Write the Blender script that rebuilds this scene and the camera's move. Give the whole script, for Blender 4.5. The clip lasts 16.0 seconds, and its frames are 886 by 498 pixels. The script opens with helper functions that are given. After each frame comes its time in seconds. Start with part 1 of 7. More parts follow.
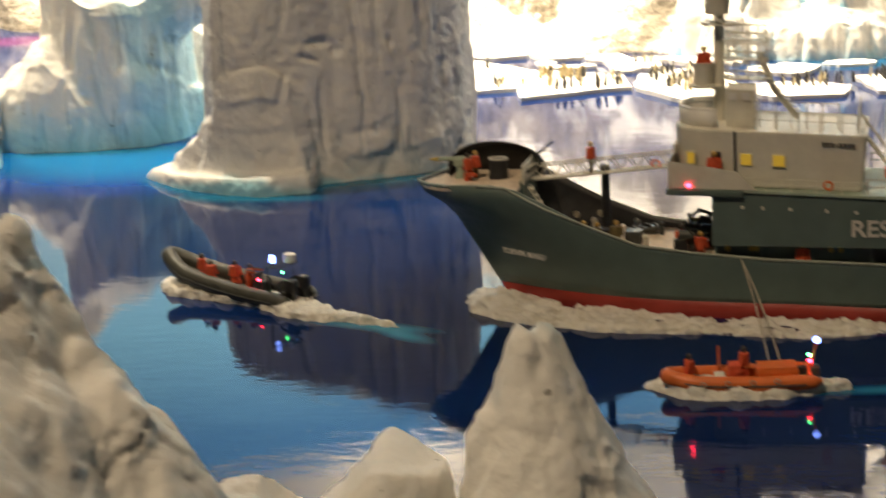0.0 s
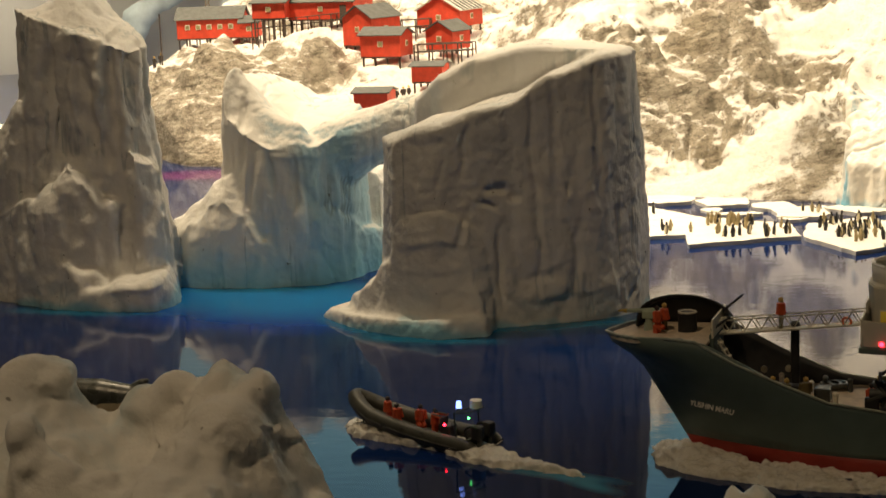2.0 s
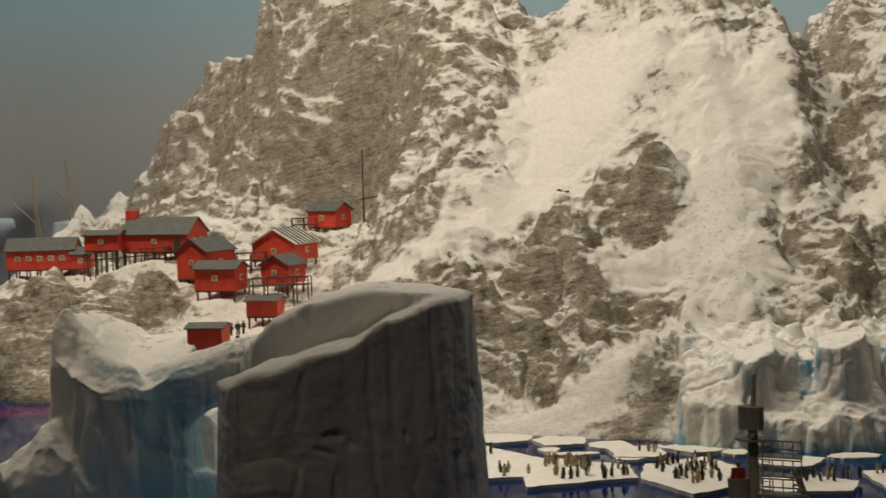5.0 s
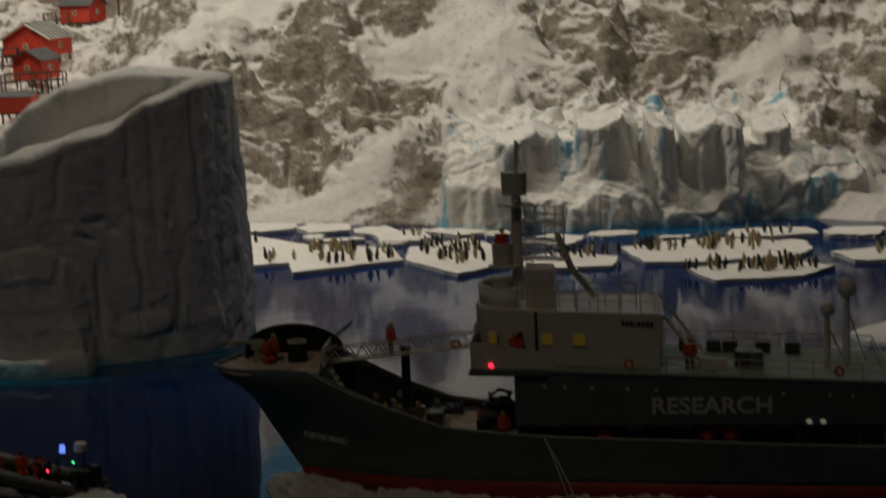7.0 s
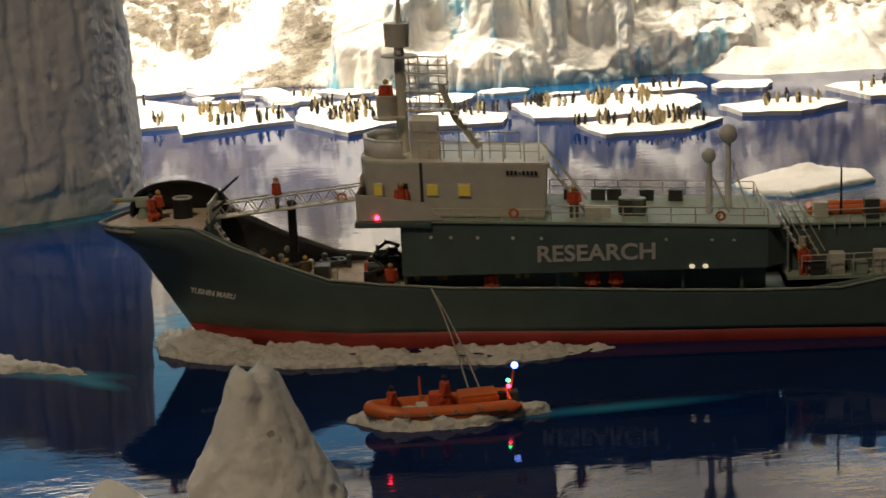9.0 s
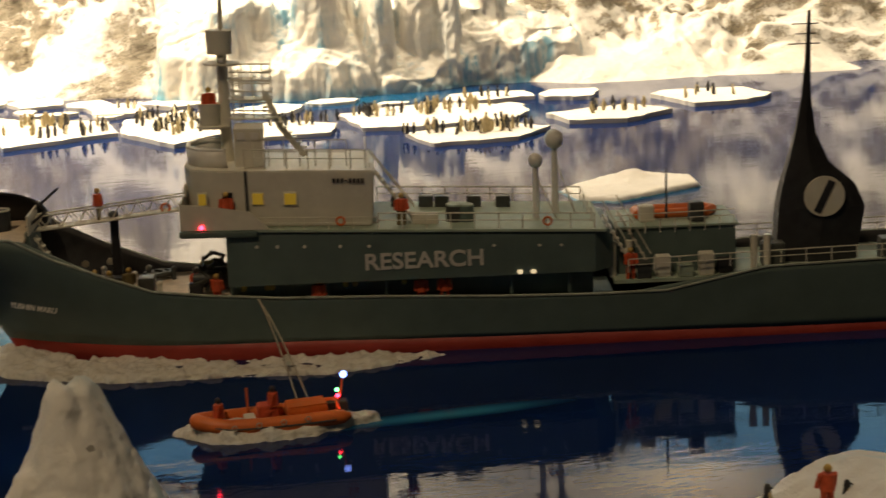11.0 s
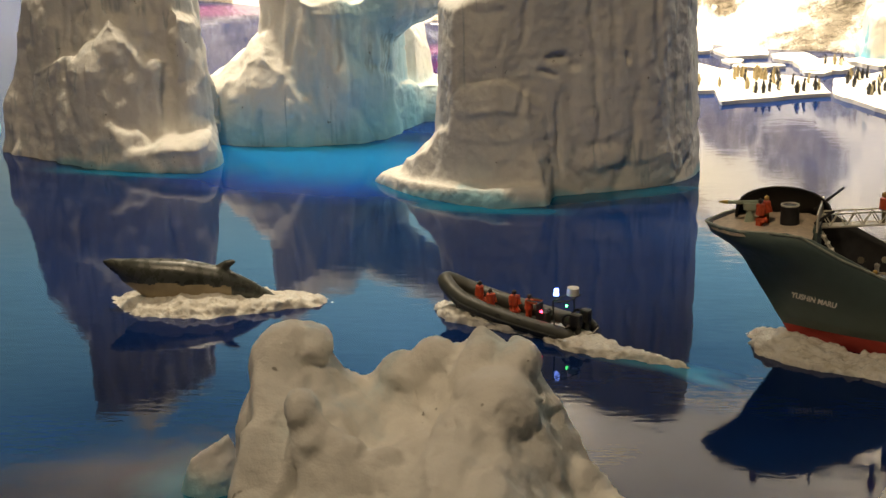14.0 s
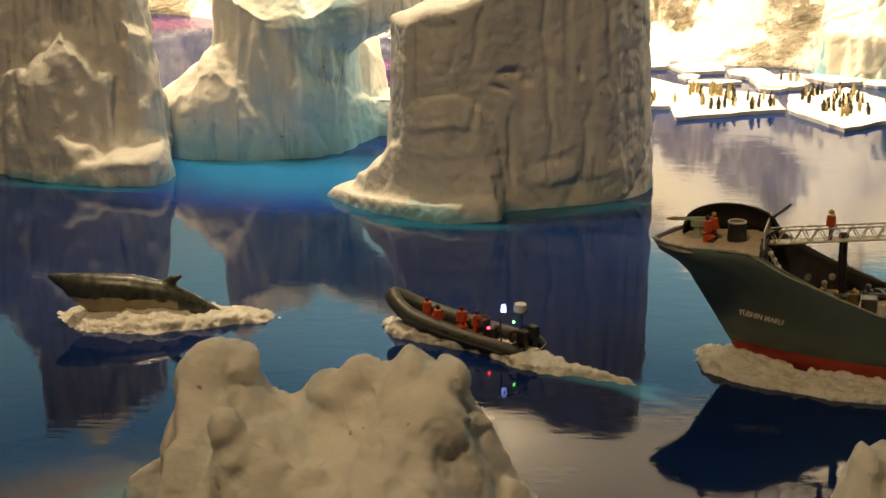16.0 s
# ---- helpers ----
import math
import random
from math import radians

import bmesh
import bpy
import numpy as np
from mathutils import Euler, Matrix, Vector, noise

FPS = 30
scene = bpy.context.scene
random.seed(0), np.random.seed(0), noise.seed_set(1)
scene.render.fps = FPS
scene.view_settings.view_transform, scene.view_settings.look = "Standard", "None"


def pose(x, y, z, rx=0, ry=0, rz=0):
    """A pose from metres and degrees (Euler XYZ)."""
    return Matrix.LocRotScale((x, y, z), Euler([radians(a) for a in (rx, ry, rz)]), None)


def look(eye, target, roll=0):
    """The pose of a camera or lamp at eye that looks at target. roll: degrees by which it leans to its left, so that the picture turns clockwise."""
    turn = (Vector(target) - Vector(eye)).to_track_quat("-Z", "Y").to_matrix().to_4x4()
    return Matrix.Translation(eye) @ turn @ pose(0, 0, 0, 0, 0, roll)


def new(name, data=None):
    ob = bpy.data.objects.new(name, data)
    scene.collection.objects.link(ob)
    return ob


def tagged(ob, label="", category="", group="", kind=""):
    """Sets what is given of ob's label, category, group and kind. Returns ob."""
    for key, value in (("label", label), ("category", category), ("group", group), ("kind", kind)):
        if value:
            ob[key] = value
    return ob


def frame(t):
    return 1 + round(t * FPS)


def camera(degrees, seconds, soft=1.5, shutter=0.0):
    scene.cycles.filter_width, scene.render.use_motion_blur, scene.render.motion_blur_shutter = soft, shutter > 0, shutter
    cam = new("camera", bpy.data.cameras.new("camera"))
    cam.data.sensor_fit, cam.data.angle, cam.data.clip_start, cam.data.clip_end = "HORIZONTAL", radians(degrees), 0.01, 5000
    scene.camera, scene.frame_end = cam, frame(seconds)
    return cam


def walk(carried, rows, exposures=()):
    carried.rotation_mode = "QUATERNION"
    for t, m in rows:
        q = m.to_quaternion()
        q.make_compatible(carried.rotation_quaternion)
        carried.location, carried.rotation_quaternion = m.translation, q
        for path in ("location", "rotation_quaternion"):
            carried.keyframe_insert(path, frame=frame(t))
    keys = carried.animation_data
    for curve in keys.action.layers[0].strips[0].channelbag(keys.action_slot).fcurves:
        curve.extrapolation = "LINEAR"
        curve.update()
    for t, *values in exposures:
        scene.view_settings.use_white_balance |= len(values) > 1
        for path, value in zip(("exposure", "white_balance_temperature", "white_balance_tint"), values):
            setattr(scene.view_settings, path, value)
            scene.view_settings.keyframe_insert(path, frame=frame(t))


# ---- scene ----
def aim(x, y, z, yaw, pitch, roll):
    """A camera pose: yaw to the left of +y, pitch up, roll to the left."""
    return pose(x, y, z) @ pose(0, 0, 0, 0, 0, yaw) @ pose(0, 0, 0, 90 + pitch, 0, 0) @ pose(0, 0, 0, 0, 0, roll)


cam = camera(27.19, 16.0, soft=1.5, shutter=0.5)
PATH = [
    (0, aim(0.0326, -0.0080, 0.3335, 5.60, -14.83, -3.03)),
    (0.5, aim(0.0095, -0.0284, 0.3466, 7.52, -13.54, -2.75)),
    (1, aim(0.0054, -0.0236, 0.3452, 8.79, -12.20, -2.49)),
    (1.5, aim(0.0008, -0.0246, 0.3467, 9.28, -11.28, -2.34)),
    (2, aim(-0.0024, -0.0240, 0.3494, 9.57, -10.54, -2.40)),
    (2.5, aim(-0.0050, -0.0277, 0.3556, 9.41, -9.73, -2.41)),
    (3, aim(-0.0063, -0.0264, 0.3604, 8.89, -8.66, -2.34)),
    (3.5, aim(-0.0094, -0.0230, 0.3675, 7.88, -7.41, -2.19)),
    (3.7, aim(-0.0075, -0.0209, 0.3670, 7.42, -6.85, -2.15)),
    (4.7, aim(-0.0080, -0.0090, 0.3680, 4.90, -3.75, -1.80)),
    (5.8, aim(-0.0052, 0.0068, 0.3642, 1.47, -4.54, -1.44)),
    (6, aim(-0.0052, 0.0057, 0.3657, 0.66, -4.94, -1.46)),
    (6.5, aim(-0.0068, 0.0043, 0.3559, -1.44, -7.61, -1.83)),
    (7, aim(-0.0084, 0.0034, 0.3453, -3.16, -10.14, -2.09)),
    (7.5, aim(-0.0086, 0.0043, 0.3370, -4.23, -12.52, -2.26)),
    (8, aim(-0.0092, 0.0019, 0.3327, -4.59, -13.70, -2.31)),
    (8.5, aim(-0.0019, -0.0011, 0.3352, -5.23, -14.26, -2.50)),
    (9, aim(0.0003, -0.0001, 0.3350, -6.16, -14.35, -2.54)),
    (9.2, aim(0.0044, 0.0011, 0.3357, -6.53, -14.26, -2.65)),
    (10.4, aim(0.0100, 0.0060, 0.3340, -12.30, -14.10, -2.35)),
    (11.3, aim(-0.0041, 0.0086, 0.3266, -9.96, -14.07, -1.94)),
    (11.5, aim(-0.0155, 0.0076, 0.3252, -7.99, -13.97, -2.19)),
    (12, aim(-0.0569, 0.0076, 0.3144, -3.29, -14.22, -2.26)),
    (12.5, aim(-0.0855, 0.0078, 0.3763, 1.61, -15.07, -2.49)),
    (13, aim(-0.1116, -0.0112, 0.4128, 4.32, -16.30, -2.29)),
    (13.5, aim(-0.1184, -0.0226, 0.4144, 6.37, -16.87, -1.94)),
    (14, aim(-0.1235, -0.0275, 0.4131, 6.97, -17.03, -1.50)),
    (14.5, aim(-0.1231, -0.0302, 0.4130, 6.90, -16.81, -1.27)),
    (15, aim(-0.1208, -0.0280, 0.4100, 6.52, -16.68, -1.05)),
    (15.5, aim(-0.1180, -0.0261, 0.4062, 6.06, -16.77, -0.85)),
    (16, aim(-0.1106, -0.0192, 0.4120, 5.91, -16.62, -1.01)),
]
EXPOSURES = [(0, 1.25, 7200, 10), (0.5, 0.8, 7600, 10), (1.0, 0.3, 8200, 10), (1.5, 0.0, 8100, 10), (2.5, -0.5, 8000, 10), (3.0, -0.7, 7900, 10), (3.5, -0.9, 7300, 10), (5.8, -2.1, 6400, 10), (6.5, -2.2, 6200, 10), (7.0, -2.1, 6200, 10), (7.5, -1.55, 6200, 10), (8.0, -0.75, 6300, 10), (8.5, 0.15, 6400, 10),
             (9.2, 0.3, 6900, 10), (11.3, 0.4, 7900, 10), (12.5, 0.3, 7800, 10), (13.2, 0.5, 7500, 10), (14.0, 0.7, 7300, 10), (15.0, 0.6, 8700, 10), (16.0, 0.55, 9300, 10)]
walk(cam, PATH, EXPOSURES)

# ---- light: the hall's dim ambient and the rig of warm spots over the layout ----
world = bpy.data.worlds.new("hall")
scene.world = world
world.use_nodes = True
world.node_tree.nodes["Background"].inputs["Color"].default_value = (0.9, 0.85, 0.78, 1)
world.node_tree.nodes["Background"].inputs["Strength"].default_value = 0.02


def lamp(name, kind, eye, target, power, colour, size=0.2, angle=60, blend=0.6):
    data = bpy.data.lights.new(name, kind)
    data.energy, data.color = power, colour
    if kind == "SPOT":
        data.spot_size, data.spot_blend, data.shadow_soft_size = radians(angle), blend, size
    else:
        data.shape, data.size = "DISK", size
    ob = new(name, data)
    ob.matrix_world = look(eye, target)
    return ob


WARM = (1.0, 0.87, 0.68)
lamp("spot_lamp", "SPOT", (-1.15, 2.35, 2.0), (-0.30, 3.0, 0.25), 345, WARM, 0.05, 85)
lamp("spot_lamp", "SPOT", (-0.45, 2.25, 2.2), (0.2, 2.75, 0.25), 100, WARM, 0.05, 80)
lamp("spot_lamp", "SPOT", (0.75, 2.2, 2.2), (0.6, 2.6, 0.2), 97, WARM, 0.05, 80)
lamp("hall_lamp", "AREA", (-0.65, -0.2, 2.25), (-0.1, 1.0, 0.0), 10.5, (1.0, 0.80, 0.57), 0.28)
lamp("spot_lamp", "SPOT", (-0.62, 1.85, 2.1), (-0.42, 1.6, 0.05), 85, WARM, 0.03, 30, 0.5)
for x in (-1.8, -0.6, 0.6, 1.8):
    lamp("sky_lamp", "AREA", (x, 3.95 - 0.14 * abs(x), 1.9), (x * 1.1, 4.6 - 0.22 * abs(x), 0.7), {-1.8: 8, -0.6: 21, 0.6: 26}.get(x, 15), (1.0, 0.95, 0.88), 0.4)
    lamp("wall_washer", "AREA", (x, 4.84, 1.45), (x, 5.0, 2.1), 5 if x < -1 else 7, (1.0, 0.86, 0.70), 0.22)

# fill lamps added behind the mountain, out of sight, to brighten the low sky board
for x in (-1.7, -0.7, 0.4):
    lamp("cove_lamp", "AREA", (x, 3.78 - 0.1 * abs(x), 0.02), (x * 1.1, 4.6 - 0.22 * abs(x), 0.45), 5, (1.0, 0.95, 0.86), 0.3)
# ---- materials ----
class Nodes:
    """A node material with short calls for its nodes."""

    def __init__(self, name):
        self.mat = bpy.data.materials.new(name)
        self.mat.use_nodes = True
        self.tree = self.mat.node_tree
        self.bsdf = self.tree.nodes["Principled BSDF"]
        self.geo = self.tree.nodes.new("ShaderNodeNewGeometry")
        self.coord = self.tree.nodes.new("ShaderNodeTexCoord")

    def link(self, a, b):
        self.tree.links.new(a, b)

    def set(self, **values):
        for key, value in values.items():
            sock = self.bsdf.inputs[key.replace("_", " ")]
            if hasattr(value, "is_linked"):
                self.link(value, sock)
            else:
                sock.default_value = value
        return self

    def noise(self, scale, detail=4.0, rough=0.55, stretch=None, vector=None):
        vec = vector or self.geo.outputs["Position"]
        if stretch:
            m = self.tree.nodes.new("ShaderNodeMapping")
            m.inputs["Scale"].default_value = stretch
            self.link(vec, m.inputs["Vector"])
            vec = m.outputs["Vector"]
        n = self.tree.nodes.new("ShaderNodeTexNoise")
        n.inputs["Scale"].default_value, n.inputs["Detail"].default_value, n.inputs["Roughness"].default_value = scale, detail, rough
        self.link(vec, n.inputs["Vector"])
        return n.outputs["Fac"]

    def ramp(self, fac, *stops):
        r = self.tree.nodes.new("ShaderNodeValToRGB")
        els = r.color_ramp.elements
        while len(els) < len(stops):
            els.new(0.5)
        for el, (at, col) in zip(els, stops):
            el.position = at
            el.color = (*col, 1) if len(col) == 3 else col
        self.link(fac, r.inputs["Fac"])
        return r.outputs["Color"]

    def span(self, fac, lo, hi, a=0.0, b=1.0):
        m = self.tree.nodes.new("ShaderNodeMapRange")
        m.interpolation_type = "SMOOTHSTEP"
        self.link(fac, m.inputs["Value"])
        for key, v in (("From Min", lo), ("From Max", hi), ("To Min", a), ("To Max", b)):
            m.inputs[key].default_value = v
        return m.outputs["Result"]

    def math(self, op, a, b=0.0):
        m = self.tree.nodes.new("ShaderNodeMath")
        m.operation = op
        for n, v in enumerate((a, b)):
            if hasattr(v, "is_linked"):
                self.link(v, m.inputs[n])
            else:
                m.inputs[n].default_value = v
        return m.outputs["Value"]

    def mix(self, fac, a, b):
        m = self.tree.nodes.new("ShaderNodeMix")
        m.data_type = "RGBA"
        for sock, v in ((m.inputs["Factor"], fac), (m.inputs["A"], a), (m.inputs["B"], b)):
            sock = [s for s in m.inputs if s.name == sock.name and s.type == ("VALUE" if sock.name == "Factor" else "RGBA")][0]
            if hasattr(v, "is_linked"):
                self.link(v, sock)
            else:
                sock.default_value = (*v, 1) if isinstance(v, tuple) else v
        return [s for s in m.outputs if s.type == "RGBA"][0]

    def axis(self, name, vector=None):
        s = self.tree.nodes.new("ShaderNodeSeparateXYZ")
        self.link(vector or self.geo.outputs["Position"], s.inputs["Vector"])
        return s.outputs[name]

    def blob(self, x, y, rx, ry, turn=0.0):
        """1 in the middle of an ellipse on the plan, 0 at its rim."""
        m = self.tree.nodes.new("ShaderNodeMapping")
        m.vector_type = "TEXTURE"
        m.inputs["Location"].default_value = (x, y, 0)
        m.inputs["Rotation"].default_value = (0, 0, radians(turn))
        m.inputs["Scale"].default_value = (rx, ry, 1)
        self.link(self.geo.outputs["Position"], m.inputs["Vector"])
        g = self.tree.nodes.new("ShaderNodeTexGradient")
        g.gradient_type = "SPHERICAL"
        self.link(m.outputs["Vector"], g.inputs["Vector"])
        return g.outputs["Fac"]

    def bump(self, height, strength, distance):
        b = self.tree.nodes.new("ShaderNodeBump")
        b.inputs["Strength"].default_value, b.inputs["Distance"].default_value = strength, distance
        self.link(height, b.inputs["Height"])
        if self.bsdf.inputs["Normal"].is_linked:
            self.link(self.bsdf.inputs["Normal"].links[0].from_socket, b.inputs["Normal"])
        self.link(b.outputs["Normal"], self.bsdf.inputs["Normal"])
        return self

    def attr(self, name):
        a = self.tree.nodes.new("ShaderNodeAttribute")
        a.attribute_name = name
        return a.outputs["Fac"]


def paint(name, colour, rough=0.5, metal=0.0, vary=0.25, scale=180.0, bump=0.15):
    """Model paint: a colour with fine grain and worn, paler patches."""
    m = Nodes(name)
    grain, wear = m.noise(scale * 4, 3), m.noise(scale, 5, 0.65)
    dark = tuple(c * (1 - vary) for c in colour)
    pale = tuple(min(1, c * (1 + vary) + 0.01) for c in colour)
    m.set(Base_Color=m.ramp(wear, (0.3, dark), (0.7, pale)), Metallic=metal, Roughness=m.span(grain, 0.3, 0.7, rough - 0.1, min(1, rough + 0.1)))
    m.bump(grain, bump, 0.0004)
    return m.mat


def glow(name, colour, power):
    m = Nodes(name)
    m.set(Base_Color=(*colour, 1), Emission_Color=(*colour, 1), Emission_Strength=power)
    return m.mat


def ice(name, blue=0.3, water=0.035, stain=(0.42, 0.36, 0.27), wash=None, seams=0.6):
    """Painted plaster ice: warm white with blue washes, brown dust in hollows and a turquoise foot."""
    m = Nodes(name)
    streak = m.noise(16, 5, 0.6, (1, 1, 0.28))
    cloud, grain, fleck = m.noise(9, 4), m.noise(260, 4), m.noise(70, 6, 0.7)
    col = m.ramp(cloud, (0.3, (0.76, 0.76, 0.74)), (0.7, (0.84, 0.82, 0.77)))
    col = m.mix(m.span(streak, 0.56, 0.8, 0, blue), col, (0.30, 0.55, 0.66))
    if wash:
        patch = m.math("ADD", m.blob(*wash), m.math("MULTIPLY", m.math("SUBTRACT", streak, 0.5), 1.8))
        upright = m.span(m.axis("Z", m.geo.outputs["Normal"]), 0.45, 0.8, 1.0, 0.0)
        col = m.mix(m.math("MULTIPLY", m.span(patch, 0.15, 0.8, 0, 0.75), upright), col, (0.20, 0.50, 0.66))
    crack = m.math("ABSOLUTE", m.math("SUBTRACT", m.noise(30, 3, 0.6, (1, 1, 0.05)), 0.5))
    seam = m.math("MULTIPLY", m.span(crack, 0.0, 0.040, 1.0, 0.0), m.span(m.noise(18, 3), 0.50, 0.62))
    col = m.mix(m.math("MULTIPLY", seam, seams), col, (0.22, 0.31, 0.34))
    col = m.mix(m.span(fleck, 0.60, 0.80, 0, 0.22), col, stain)
    wet = m.math("ADD", m.axis("Z"), m.math("MULTIPLY", m.math("SUBTRACT", cloud, 0.5), 0.06))
    col = m.mix(m.span(wet, 0.0, water, 0.75, 0.0), col, (0.16, 0.52, 0.66))
    speck = m.noise(150, 2, 0.5)
    col = m.mix(m.span(speck, 0.73, 0.78, 0, 0.7), col, (0.10, 0.09, 0.07))
    m.set(Base_Color=col, Roughness=m.span(grain, 0.3, 0.7, 0.6, 0.85))
    m.bump(m.noise(16, 5, 0.7, (1, 1, 0.5)), 0.22, 0.010).bump(m.noise(60, 6, 0.72), 0.4, 0.004).bump(seam, 0.6 * seams, -0.002).bump(grain, 0.3, 0.0006)
    return m.mat


ICE = ice("iceberg_plaster", 0.30, 0.010, seams=0.45)
ICE_BLUE = ice("blue_arch_plaster", 0.7, 0.05, wash=(-0.385, 1.68, 0.10, 0.12))
# bluish paint, made stronger to stand for cyan shade on the near blocks too
ICE_NEAR = ice("foreground_ice_plaster", 0.75, 0.02, seams=0.0)
ICE_UNDERCUT = paint("deep_blue_ice_edge", (0.04, 0.17, 0.26), 0.35, 0, 0.3, 60, 0.3)
ICE_FLOE = paint("floe_snow", (0.78, 0.76, 0.72), 0.8, 0, 0.06, 60, 0.3)
ICE_FAR = paint("painted_far_ice", (0.46, 0.54, 0.54), 0.8, 0, 0.3, 12)


def glacier_material():
    m = Nodes("glacier_ice")
    streak, fleck, grain = m.noise(22, 5, 0.7, (1, 1, 0.14)), m.noise(90, 5), m.noise(300, 3)
    cloud = m.noise(34, 4, 0.6)
    col = m.ramp(cloud, (0.35, (0.60, 0.62, 0.61)), (0.6, (0.74, 0.71, 0.65)))
    col = m.mix(m.span(streak, 0.36, 0.48, 0.85, 0.0), col, (0.10, 0.36, 0.52))
    col = m.mix(m.span(streak, 0.58, 0.74, 0, 0.35), col, (0.46, 0.41, 0.32))
    top = m.span(m.axis("Z", m.geo.outputs["Normal"]), 0.45, 0.85)
    col = m.mix(top, col, m.ramp(fleck, (0.32, (0.52, 0.63, 0.68)), (0.45, (0.84, 0.82, 0.78))))
    foot = m.math("ADD", m.axis("Z"), m.math("MULTIPLY", fleck, -0.02))
    col = m.mix(m.span(foot, -0.012, 0.004, 0.7, 0), col, (0.10, 0.42, 0.60))
    m.set(Base_Color=col, Roughness=0.55)
    m.bump(streak, 0.5, 0.006).bump(grain, 0.3, 0.001)
    return m.mat


GLACIER = glacier_material()


def mountain_material():
    """Brown and grey rock under patchy snow; the attribute rock says where the slope is bare."""
    m = Nodes("rock_and_snow")
    bare, steep = m.attr("rock"), m.axis("Z", m.geo.outputs["Normal"])
    big, mid, fine, grain = m.noise(7, 4), m.noise(38, 6, 0.68), m.noise(130, 5, 0.7), m.noise(420, 3)
    rock = m.ramp(mid, (0.28, (0.15, 0.125, 0.095)), (0.46, (0.35, 0.31, 0.25)), (0.72, (0.54, 0.495, 0.42)))
    tilt = m.tree.nodes.new("ShaderNodeMapping")
    tilt.inputs["Rotation"].default_value = (0, 0.28, 0.1)
    m.link(m.geo.outputs["Position"], tilt.inputs["Vector"])
    strata = m.noise(24, 6, 0.62, (1, 1, 3.6), tilt.outputs["Vector"])
    rock = m.mix(m.span(big, 0.45, 0.7, 0, 0.5), rock, (0.33, 0.28, 0.205))
    rock = m.mix(m.span(strata, 0.33, 0.42, 0.7, 0.0), rock, (0.10, 0.082, 0.06))
    rift = m.math("ABSOLUTE", m.math("SUBTRACT", m.noise(55, 4, 0.6, (1, 1, 1.8)), 0.5))
    rock = m.mix(m.span(rift, 0.0, 0.035, 0.6, 0.0), rock, (0.085, 0.068, 0.05))
    snow = m.ramp(fine, (0.3, (0.72, 0.70, 0.66)), (0.7, (0.86, 0.84, 0.80)))
    dust = m.noise(300, 6, 0.75)
    lie = m.math("ADD", m.math("MULTIPLY", m.math("SUBTRACT", steep, 0.58), 1.5), 0.49)
    for n, k in ((dust, 1.0), (fine, 0.9), (mid, 0.6), (strata, 1.9)):
        lie = m.math("ADD", lie, m.math("MULTIPLY", m.math("SUBTRACT", n, 0.5), k))
    lie = m.math("SUBTRACT", lie, m.math("MULTIPLY", bare, 0.72))
    col = m.mix(m.span(lie, 0.27, 0.62), rock, snow)
    fall = m.math("MULTIPLY", m.span(m.blob(0.20, 2.50, 0.11, 0.36), 0.1, 0.6), m.span(fine, 0.52, 0.66))
    col = m.mix(m.math("MULTIPLY", fall, 0.75), col, (0.34, 0.42, 0.46))
    m.set(Base_Color=col, Roughness=0.9)
    m.bump(m.math("MULTIPLY", strata, m.span(lie, 0.25, 0.75, 1.0, 0.12)), 0.9, 0.014).bump(mid, 0.4, 0.010).bump(fine, 0.8, 0.005).bump(dust, 0.5, 0.0015).bump(grain, 0.3, 0.0008)
    return m.mat


ROCK = mountain_material()


